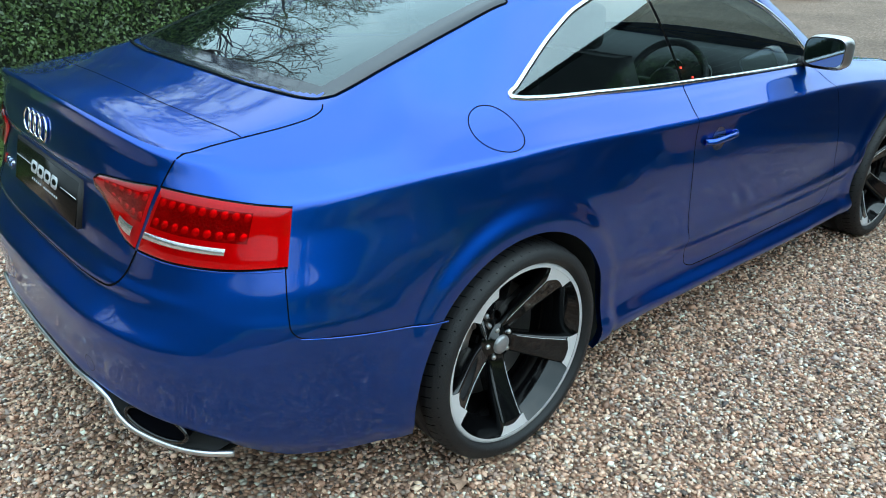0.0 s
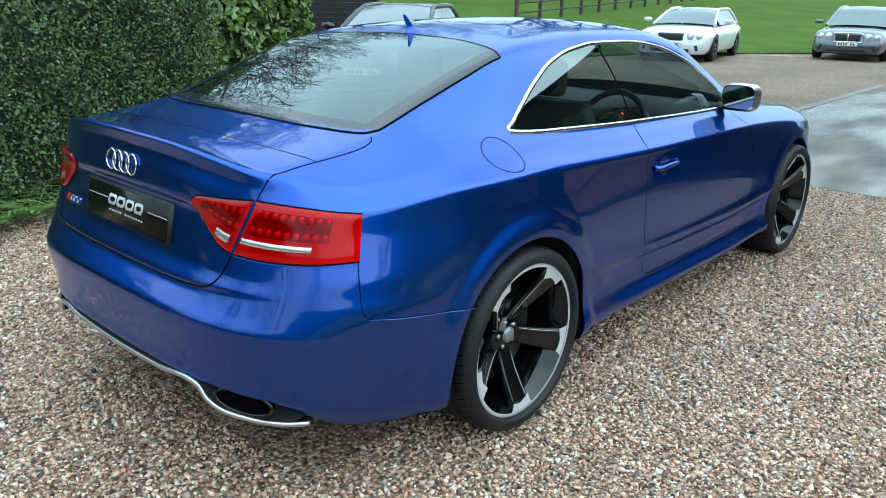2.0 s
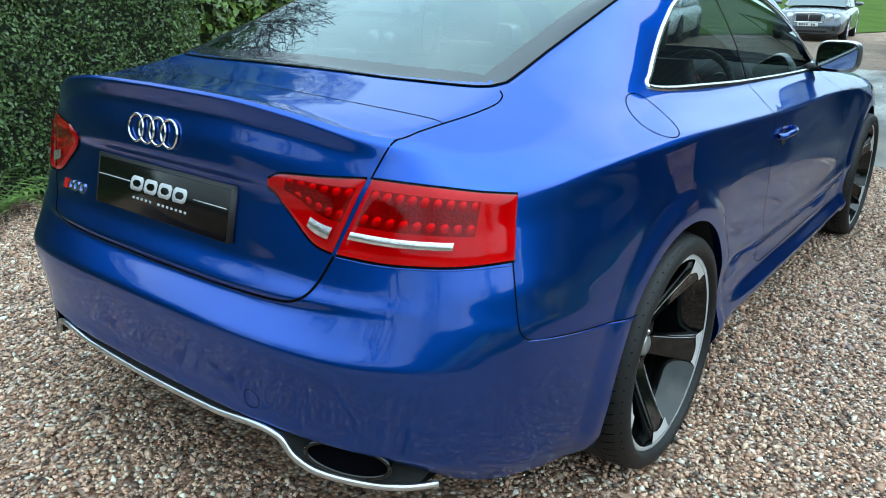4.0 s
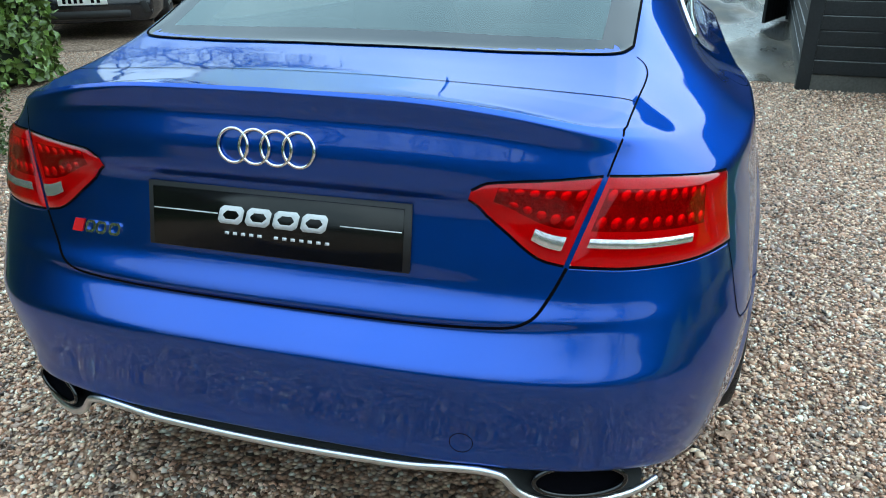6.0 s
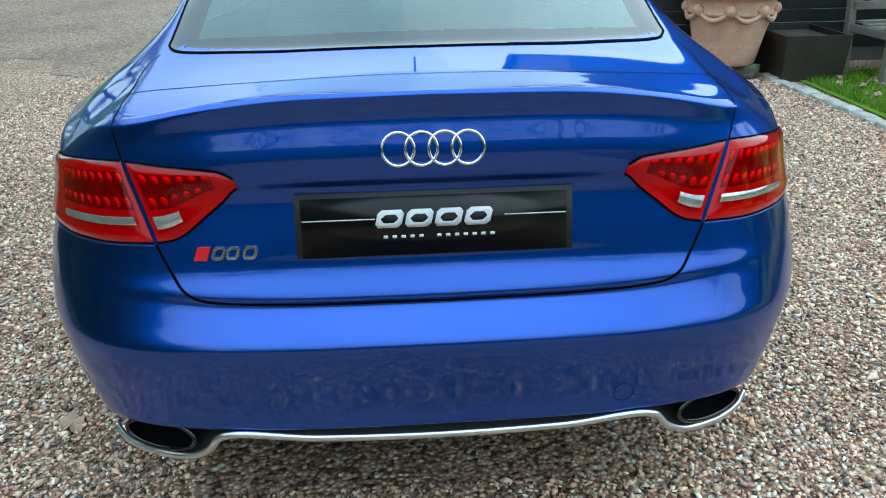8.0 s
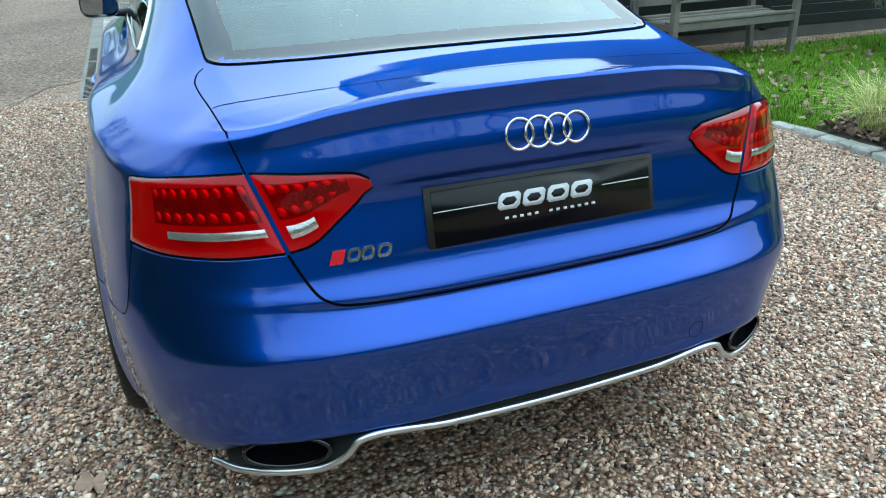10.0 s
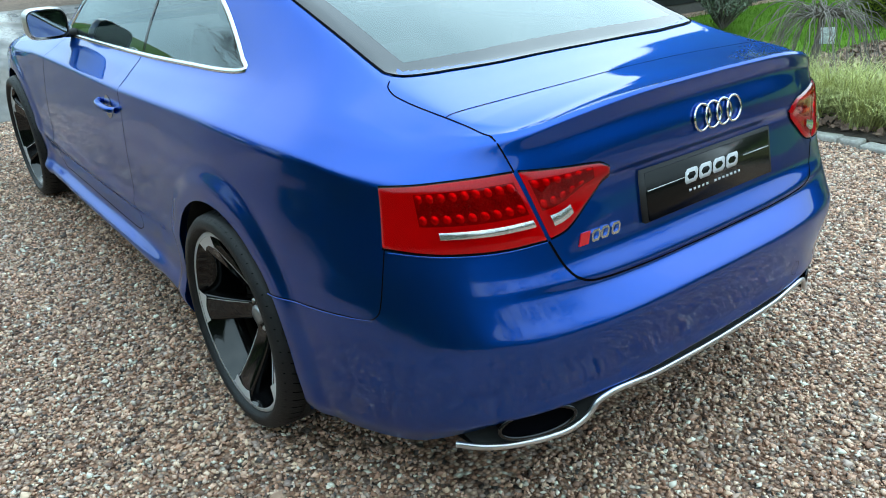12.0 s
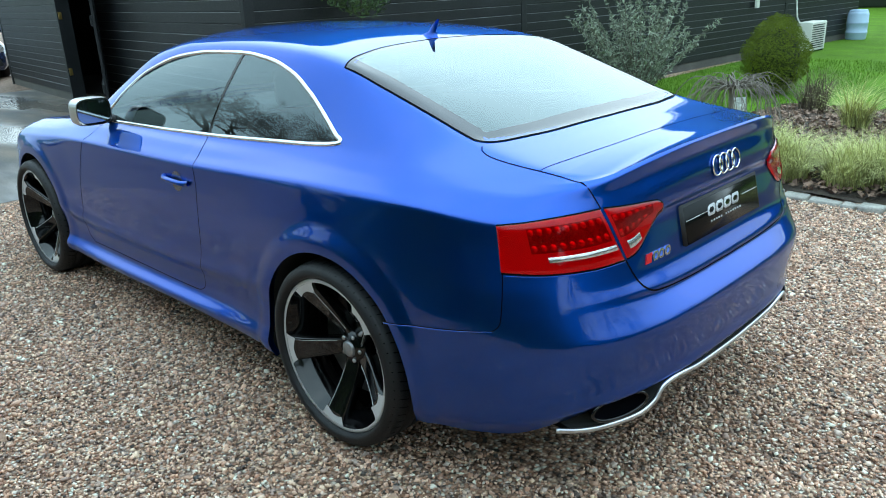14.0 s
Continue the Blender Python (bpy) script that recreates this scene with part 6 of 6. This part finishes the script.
while x < 3.9:
    ln = r.uniform(0.10, 0.24)
    y = -3.15 - 0.08 * math.sin(x * 0.9) * (x < 1.5) + 0.05 * max(0, x - 1.2)
    V, F = box(-ln / 2 + 0.006, ln / 2 - 0.006, -0.055, 0.055, -0.04, 0.028 + r.uniform(-0.01, 0.012), 0.014)
    V = V + r.normal(0, 0.004, V.shape)
    part("sett", move((V, F), Matrix.Translation((x + ln / 2, y, 0)) @ Matrix.Rotation(r.uniform(-0.12, 0.12), 4, "Z")), M["sett"], kerb)
    x += ln
r = np.random.default_rng(52)
n = 20000
P = np.stack([r.uniform(-6, 1.4, n), r.uniform(-7.0, -3.3, n), np.zeros(n)], 1)
P[:, 2] = 0.03 + 0.05 * np.sin(np.pi * (P[:, 1] + 7.2) / 4.0) + r.uniform(0, 0.02, n)
V, F = leaf_cloud(P, 0.055, r, 0.75, np.tile((0, 0, 1.2), (n, 1)))
tagged(big("leaf_mulch", V, F, M["dead_leaf"]), "fallen brown leaves and bark chips over the bed", "leaf litter", kind="stuff")
n = 26000
P = np.stack([r.uniform(1.3, 4.0, n), -3.25 - 9 * r.uniform(0, 1, n) ** 1.6, np.full(n, 0.01)], 1)
V, F = blades(P, 0.06, 0.0022, r, 0.5, 2)
tagged(big("lawn_grass", V, F, M["lawn"]), "short lawn grass blades", "grass", kind="stuff")
n = 500
P = np.stack([r.uniform(1.4, 3.9, n), r.uniform(-6, -3.3, n), np.full(n, 0.03)], 1)
V, F = leaf_cloud(P, 0.06, r, 0.7, np.tile((0, 0, 1.2), (n, 1)))
tagged(big("fallen_leaves", V, F, M["dead_leaf"]), "scattered fallen leaves on the lawn", "leaf litter", kind="stuff")


def grass_clump(at, radius, length, count, seed, mat="pale_grass", label="tuft of pale yellow-green ornamental grass", lean=0.75):
    r = np.random.default_rng(seed)
    g = thing("ornamental_grass", label, "grass", "grass tufts in the bed", at)
    a, q = r.uniform(0, 2 * np.pi, count), radius * np.sqrt(r.uniform(0, 1, count))
    V, F = blades(np.stack([q * np.cos(a), q * np.sin(a), 0 * a], 1), length, 0.0036, r, lean, 5)
    tagged(big("blades", V, F, M[mat], False, g), kind="stuff")


for i, (x, y) in enumerate(((1.05, -3.62), (0.62, -3.58), (0.16, -3.55), (-0.30, -3.60), (-0.78, -3.58), (-1.25, -3.60), (0.4, -3.75), (-0.5, -3.78))):
    grass_clump((x, y, 0.03), 0.18, 0.43, 950, 60 + i, lean=0.98)
grass_clump((0.28, -5.65, 0.06), 0.12, 0.55, 500, 70, "pale_grass", "spiky tuft of green and cream sedge", 0.9)
grass_clump((1.0, -6.6, 0.06), 0.15, 0.5, 400, 71, "dry_stem", "dry brown tuft in the bed", 0.8)


def weeping_sapling(at):
    r = np.random.default_rng(81)
    t = thing("weeping_sapling", "small leafless weeping tree with arching pale twigs", "tree", at=at)
    part("trunk", tube([(0, 0, 0), (0.02, 0.01, 0.3), (0.0, 0.0, 0.6), (0.02, 0, 0.78)], [0.035, 0.03, 0.028, 0.02], 8), M["pale_bark"], t)
    for k in range(100):
        a = r.uniform(0, 2 * math.pi)
        L = r.uniform(0.28, 0.62)
        h = r.uniform(0.02, 0.16)
        q = np.linspace(0, 1, 9)
        drop = r.uniform(0.35, 0.72)
        c = np.stack([np.cos(a + 0.5 * q * r.normal()) * L * q**0.8, np.sin(a) * L * q**0.8, 0.74 + h * np.sin(np.pi * q * 0.9) * 1.5 - drop * q**2.6], 1)
        c[1:-1] += r.normal(0, 0.012, (7, 3))
        part("twig", tube(c, np.linspace(0.0058, 0.0018, 9), 5), M["pale_bark"], t)
    tag = part("plant_tag", box(-0.05, 0.05, -0.002, 0.002, -0.075, 0.075, 0.001), M["tag"], t, "small printed plant label")
    tag.location = (-0.16, 0.22, 0.62)
    tag.rotation_euler = (0, 0.05, radians(35))
    return t


weeping_sapling((0.86, -4.15, 0.03)).scale = (1.0, 1.0, 0.76)


def leafy_ball(name, label, at, rx, rz, count, size, mat, seed, shape=0.35, lobes=0.1):
    r = np.random.default_rng(seed)
    t = thing(name, label, "shrub", at=at)
    P = r.normal(size=(count, 3))
    P /= np.linalg.norm(P, axis=1)[:, None]
    q = r.uniform(0.55, 1.0, count) ** 0.5 * (1 + lobes * np.sin(P[:, 0] * 8 + 1) * np.sin(P[:, 1] * 7) + lobes * 0.6 * np.sin(P[:, 2] * 11))
    taper = 1 - 0.35 * np.clip(P[:, 2], 0, 1) ** 1.5
    V, F = leaf_cloud(P * q[:, None] * np.stack([rx * taper, rx * taper, np.full(count, rz)], 1) + [0, 0, rz * 0.96], size, r, shape, P + [0, 0, 0.5])
    tagged(big("foliage", V, F, M[mat], False, t), kind="stuff")
    part("stem", tube([(0, 0, 0), (0, 0, rz)], [0.04, 0.02], 6), M["bark"], t)
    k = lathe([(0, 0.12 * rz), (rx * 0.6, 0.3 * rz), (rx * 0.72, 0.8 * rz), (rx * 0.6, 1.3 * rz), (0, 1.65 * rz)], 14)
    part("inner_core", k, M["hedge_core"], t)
    return t


leafy_ball("dwarf_conifer", "rounded yellow-green dwarf conifer on the lawn edge", (1.98, -7.95, 0), 0.43, 0.53, 27000, 0.027, "conifer_leaf", 91, 0.25, 0.06)
leafy_ball("low_shrub", "low bright green shrub in the bed", (-0.35, -6.0, 0.05), 0.35, 0.22, 900, 0.05, "conifer_leaf", 92, 0.5, 0.2)


def olive(at, seed):
    r = np.random.default_rng(seed)
    t = thing("olive_bush", "grey-green olive bush with long upright shoots", "shrub", at=at)
    pos, nor = [], []
    for k in range(64):
        a, lean = r.uniform(0, 2 * math.pi), r.uniform(0.1, 0.75)
        L = r.uniform(0.9, 1.75) * (1 - 0.35 * lean)
        q = np.linspace(0, 1, 10)
        c = np.stack([np.cos(a) * lean * L * q * 1.2, np.sin(a) * lean * L * q * 1.2, L * (q - 0.16 * lean * q**2)], 1)
        c[1:] += np.cumsum(r.normal(0, 0.012, (9, 3)), 0)
        part("shoot", tube(c, np.linspace(0.009, 0.002, 10), 4), M["pale_bark"], t)
        m = 95
        w = r.uniform(0.22, 1, m)
        pos.append(np.stack([np.interp(w, q, c[:, i]) for i in range(3)], 1) + r.normal(0, 0.016, (m, 3)))
    P = np.concatenate(pos)
    V, F = leaf_cloud(P, 0.068, r, 0.24)
    tagged(big("leaves", V, F, M["olive_leaf"], False, t), kind="stuff")


olive((3.15, -6.5, 0), 95)


def hanging_shrub(at, seed):
    r = np.random.default_rng(seed)
    t = thing("dry_shrub", "tall drooping shrub of thin dry brown stems", "shrub", at=at)
    g = []
    for k in range(150):
        a = r.uniform(0, 2 * math.pi)
        L = r.uniform(0.4, 0.85)
        q = np.linspace(0, 1, 7)
        c = np.stack([np.cos(a) * L * q**0.9, np.sin(a) * L * q**0.9, 1.15 * q * (1.75 - 1.45 * q) * r.uniform(0.7, 1.15)], 1)
        g.append(tube(c, np.linspace(0.006, 0.002, 7), 3))
    tagged(part("stems", join(*g), M["dry_stem"], t, smooth=False), kind="stuff")
    part("stake", tube([(0.25, 0.2, 0), (0.1, 0.1, 1.0)], 0.018, 6), M["pale_bark"], t)


hanging_shrub((-0.75, -6.4, 0.04), 97)
leafy_ball("rhododendron", "broad-leaved evergreen shrub beside the bed", (-1.35, -5.6, 0.3), 0.5, 0.75, 900, 0.11, "laurel_leaf", 98, 0.4, 0.2)

# ---------------------------------------------------------------- far end of the barn: heat pump, barrel
pump = thing("air_conditioner", "white outdoor air-conditioning unit by the barn", "air conditioner", at=(3.60, -13.9, 0.0))
pump.rotation_euler = (0, 0, radians(-2))
pump.scale = (0.85, 0.85, 0.85)
part("case", box(-0.17, 0.17, -0.42, 0.42, 0.04, 0.68, 0.02), M["white_metal"], pump)
for i in range(11):
    part("grille_bar", box(-0.18, -0.168, -0.28, 0.40, 0.10 + i * 0.05, 0.118 + i * 0.05), M["gap"], pump, smooth=False)
for y in (-0.3, 0.3):
    part("foot", box(-0.18, 0.18, y - 0.03, y + 0.03, 0, 0.05, 0.006), M["black"], pump, smooth=False)
part("pipe", tube([(0.12, 0.36, 0.6), (0.2, 0.42, 0.8), (0.28, 0.43, 1.4), (0.3, 0.43, 2.6)], 0.018, 6), M["white_metal"], pump)
sock = thing("outdoor_socket", "white outdoor power socket on the barn wall", "socket", at=(4.06, -12.2, 1.0))
part("case", box(-0.05, 0.0, -0.06, 0.06, -0.09, 0.09, 0.012), M["white_metal"], sock)
barrel_scale = 0.70
barrel = thing("water_barrel", "pale blue-white ribbed plastic barrel beside the barn", "barrel", at=(3.66, -16.9, 0.0))
part("body", lathe([(0, 0), (0.27, 0.0), (0.30, 0.05), (0.31, 0.2), (0.325, 0.22), (0.325, 0.25), (0.31, 0.27), (0.315, 0.5), (0.33, 0.52), (0.33, 0.55), (0.315, 0.57), (0.31, 0.8), (0.28, 0.88), (0.2, 0.9), (0, 0.9)], 40), M["barrel"], barrel)
barrel.scale = (barrel_scale, barrel_scale, barrel_scale)
part("lid", lathe([(0, 0.94), (0.24, 0.935), (0.27, 0.92), (0.27, 0.885)], 32), M["barrel"], barrel)

# ---------------------------------------------------------------- post-and-rail fence on the meadow
fence = thing("field_fence", "old post-and-rail fence across the meadow", "fence")
prev = None
for i in range(16):
    x = 21.5 + i * 1.8
    y = 15.0 + 0.11 * (x - 21.5)
    z = float(gz(x, y))
    part("post", box(x - 0.06, x + 0.06, y - 0.06, y + 0.06, z - 0.1, z + 1.15, 0.01), M["bark"], fence, smooth=False)
    if prev:
        for h in (0.35, 0.7, 1.02):
            part("rail", tube([(prev[0], prev[1], prev[2] + h), (x, y, z + h)], 0.032, 4), M["bark"], fence, smooth=False)
    prev = (x, y, z)
hut = board_wall("wall_hut", (9.7, 10.0), (7.4, 14.4), 2.8, 36)
tagged(hut, "weathered dark boarded hut wall beyond the court", "wall")


# ---------------------------------------------------------------- other parked cars
def parked_car(name, label, at, heading, paint, length=4.8, width=1.92, height=1.40, grille="mesh", saloon=False):
    """A full car of the luxury coupe kind: body, cabin glass, lamps, grille, wheels."""
    c = thing(name, label, "car")
    c.matrix_world = Matrix.Translation(at) @ Matrix.Rotation(radians(heading), 4, "Z")
    L, W, H = length, width / 2, height
    xs = np.linspace(-L / 2, L / 2, 56)
    t = (xs + L / 2) / L
    half = W * (1 - 0.13 * np.abs(2 * t - 1) ** 5) * (1 - 0.05 * smooth((t - 0.94) / 0.06) - 0.06 * smooth((0.05 - t) / 0.05))
    belt = pchip(t, [0, 0.06, 0.2, 0.5, 0.7, 0.9, 0.97, 1], [0.66, 0.80, 0.84, 0.83, 0.80, 0.74, 0.70, 0.60])
    deck = pchip(t, [0, 0.05, 0.2, 0.5, 0.68, 0.9, 0.97, 1], [0.72, 0.88, 0.93, 0.91, 0.89, 0.83, 0.78, 0.66])
    rows = []
    for x, w, b, d in zip(xs, half, belt, deck):
        prof = [(w * 0.90, 0.20), (w * 0.985, 0.28), (w, 0.45), (w * 0.995, 0.60), (w * 0.985, b - 0.06), (w * 0.93, b), (w * 0.82, b + (d - b) * 0.5), (w * 0.5, d - 0.01), (0, d)]
        for fx in (L * 0.5 - 0.88, -L * 0.5 + 1.0):
            r = abs(x - fx)
            if r < 0.36:
                lift = 0.33 + math.sqrt(0.36**2 - r**2) * 0.98
                prof = [(y, max(z, min(lift, b - 0.05))) if k < 4 else (y, z) for k, (y, z) in enumerate(prof)]
        rows.append([(x, y, z) for y, z in prof] + [(x, -y, z) for y, z in prof[-2::-1]])
    g = grid(np.array(rows))
    m = len(rows[0])
    part("body", (g[0], g[1] + [tuple(range(m)), tuple((len(xs) - 1) * m + i for i in range(m - 1, -1, -1))]), paint, c)
    # cabin
    c0, c1 = (-0.38, 0.20) if not saloon else (-0.40, 0.22)
    r = []
    for x, w, z in ((c0 * L - 0.05, 0.78, 0.90), (c0 * L + 0.45, 0.70, H - 0.12), (c0 * L + 0.9, 0.66, H), (c1 * L - 0.95, 0.62, H - 0.01), (c1 * L - 0.60, 0.66, H - 0.08), (c1 * L + 0.22, 0.80, 0.885)):
        r.append((x, w * W / 0.96, z))
    A = np.array(r)
    u = np.linspace(0, 1, 30)
    s = np.linspace(0, 1, len(A))
    A = pchip(u, s, A)
    roof, side = [], []
    for x, w, z in A:
        base = 0.88
        roof.append([(x, w * k, z + 0.035 * (1 - k * k)) for k in np.linspace(-1, 1, 11)])
        side.append([(x, W * 0.86, base), (x, w + (W * 0.86 - w) * 0.35, base + (z - base) * 0.62), (x, w + 0.01, z - 0.03), (x, w, z)])
    R = np.array(roof)
    part("roof", grid(R[8:21]), paint, c)
    part("windscreen", grid(R[20:]), M["far_glass"], c, "reflecting windscreen")
    part("rear_window", grid(R[:9]), M["far_glass"], c)
    for sgn in (1, -1):
        S = np.array(side) * [1, sgn, 1]
        part("side_window", grid(S[3:27, :3]), M["far_glass"], c)
        part("cant_rail", tube(S[:, 3], 0.04, 8), paint, c)
        mirror_geo = lathe([(0, 0.11), (0.05, 0.09), (0.07, 0.0), (0.06, -0.09), (0, -0.11)], 14, "y")
        part("door_mirror", (np.array(mirror_geo[0]) * [0.8, 1, 0.9] + [c1 * L - 0.12, sgn * (W + 0.10), 0.98], mirror_geo[1]), paint, c)
        for fx, nm in ((L * 0.5 - 0.88, "front"), (-L * 0.5 + 1.0, "rear")):
            wh = new("wheel")
            wh.parent = c
            wh.location = (fx, sgn * (W - 0.12), 0.33)
            f = (lambda q: q) if sgn > 0 else mirrored
            part("tyre", f(lathe([(0.22, 0.10), (0.30, 0.115), (0.33, 0.09), (0.335, 0.0), (0.33, -0.09), (0.25, -0.11)], 40, "y")), M["rubber"], wh)
            part("rim", f(lathe([(0.235, 0.105), (0.225, 0.09), (0.20, 0.05), (0.0, 0.06)], 40, "y")), M["dark_alloy"], wh)
            for k in range(7):
                sp = tube([(0, 0.085, 0.03), (0, 0.10, 0.225)], [0.03, 0.022], 6, 0.6)
                part("spoke", f(move(sp, Matrix.Rotation(2 * math.pi * k / 7, 4, "Y"))), M["alu"] if grille == "bars" else M["dark_alloy"], wh)
        # twin round lamps
        for y, rr, zz in ((0.49, 0.098, 0.625), (0.69, 0.080, 0.625)):
            lamp = lathe([(0, 0.035), (rr * 0.6, 0.03), (rr, 0.0)], 22)
            place = Matrix.Translation((L / 2 - 0.012, sgn * y, zz)) @ Matrix.Rotation(radians(90), 4, "Y")
            lm = part("headlamp", move(lamp, place), M["lamp_glass"], c, "round clear headlamp")
            ringp = [Vector((rr * math.cos(a), rr * math.sin(a), 0)) for a in np.linspace(0, 2 * np.pi, 24, endpoint=False)]
            part("lamp_ring", tube([place @ p for p in ringp], 0.010, 6, 1.0, True), M["chrome"], lm)
    xf = L / 2 - 0.005
    part("grille", box(xf - 0.09, xf + 0.012, -0.34, 0.34, 0.49, 0.70, 0.05), M["black"], c, "dark mesh radiator grille")
    if grille == "bars":
        part("grille_surround", tube(dense([(xf + 0.015, y, z) for y, z in ((-0.37, 0.50), (-0.38, 0.68), (-0.3, 0.735), (0.3, 0.735), (0.38, 0.68), (0.37, 0.50))], 0.03, True), 0.016, 6, 1.0, True), M["chrome"], c)
        part("grille_bar", box(xf, xf + 0.02, -0.008, 0.008, 0.50, 0.73), M["chrome"], c)
    part("front_intake", box(xf - 0.06, xf + 0.02, -0.50, 0.50, 0.23, 0.33, 0.04), M["black"], c, "dark lower air intake")
    for sgn in (1, -1):
        part("side_intake", move(box(-0.05, 0.02, -0.055, 0.055, -0.09, 0.09, 0.03), Matrix.Translation((xf - 0.012, sgn * 0.66, 0.35)) @ Matrix.Rotation(radians(18 * sgn), 4, "X")), M["black"], c)
    pl = part("number_plate", box(xf + 0.005, xf + 0.03, -0.26, 0.26, 0.39, 0.48, 0.004), M["plate_pale"], c, "white number plate")
    for i in range(7):
        if i != 4:
            part("plate_bar", box(xf + 0.0295, xf + 0.032, -0.21 + i * 0.06, -0.175 + i * 0.06, 0.41, 0.462), M["gap"], pl, smooth=False)
    part("underside", box(-L / 2 + 0.2, L / 2 - 0.2, -W * 0.8, W * 0.8, 0.17, 0.24), M["liner"], c, smooth=False)
    return c


parked_car("parked_coupe", "white luxury coupe with a black mesh grille on the court", (18.95, 7.0, 0.012), 191, M["white_paint"], height=1.28)
parked_car("parked_coupe", "silver-grey luxury coupe with a chrome grille on the court", (23.6, 3.85, 0.012), 186, M["grey_paint"], height=1.40, grille="bars")
parked_car("parked_saloon", "black saloon parked on the court", (7.35, 6.95, 0.008), 211, M["dark_paint"], 4.7, 1.76, 1.31, saloon=True)
parked_car("parked_saloon", "dark blue saloon parked beyond the barn", (18.6, -2.6, 0.008), 172, M["navy_paint"], 4.6, 1.85, 1.5, "bars", True)
parked_car("parked_saloon", "dark saloon parked beyond the barn", (20.0, 0.2, 0.008), 180, M["dark_paint"], 4.6, 1.85, 1.5, saloon=True)


# ---------------------------------------------------------------- leaves on the gravel
def fallen_leaf(at, turn, size, seed):
    r = np.random.default_rng(seed)
    lf = thing("fallen_leaf", "curled brown fallen leaf lying on gravel", "leaf", "leaves on the gravel", at)
    out = []
    for a in np.linspace(0, 2 * np.pi, 22, endpoint=False):
        k = 0.62 + 0.38 * abs(math.cos(2.5 * a)) * (0.6 + 0.4 * math.cos(a))
        out.append((size * k * math.cos(a), 0.75 * size * k * math.sin(a), 0.012 * math.sin(3 * a) + 0.006 * r.normal()))
    V = [(0, 0, 0.004)] + out
    part("blade", move((np.array(V), [(0, i + 1, (i + 1) % 22 + 1) for i in range(22)]), Matrix.Rotation(radians(turn), 4, "Z")), M["dead_leaf_pale"], lf)
    part("stalk", tube([(-size * 0.9, 0, 0.004), (-size * 1.5, 0.01, 0.008)], 0.0016, 5), M["dead_leaf_pale"], lf)


for i, (x, y, a, sz) in enumerate(((-0.42, 1.05, 20, 0.060), (-0.24, -0.94, 120, 0.035), (-1.38, 1.62, 200, 0.045), (0.95, 1.75, 70, 0.035), (-1.15, -0.9, 300, 0.03), (1.2, -1.7, 45, 0.03))):
    fallen_leaf((x, y, 0.014), a, sz, 200 + i)
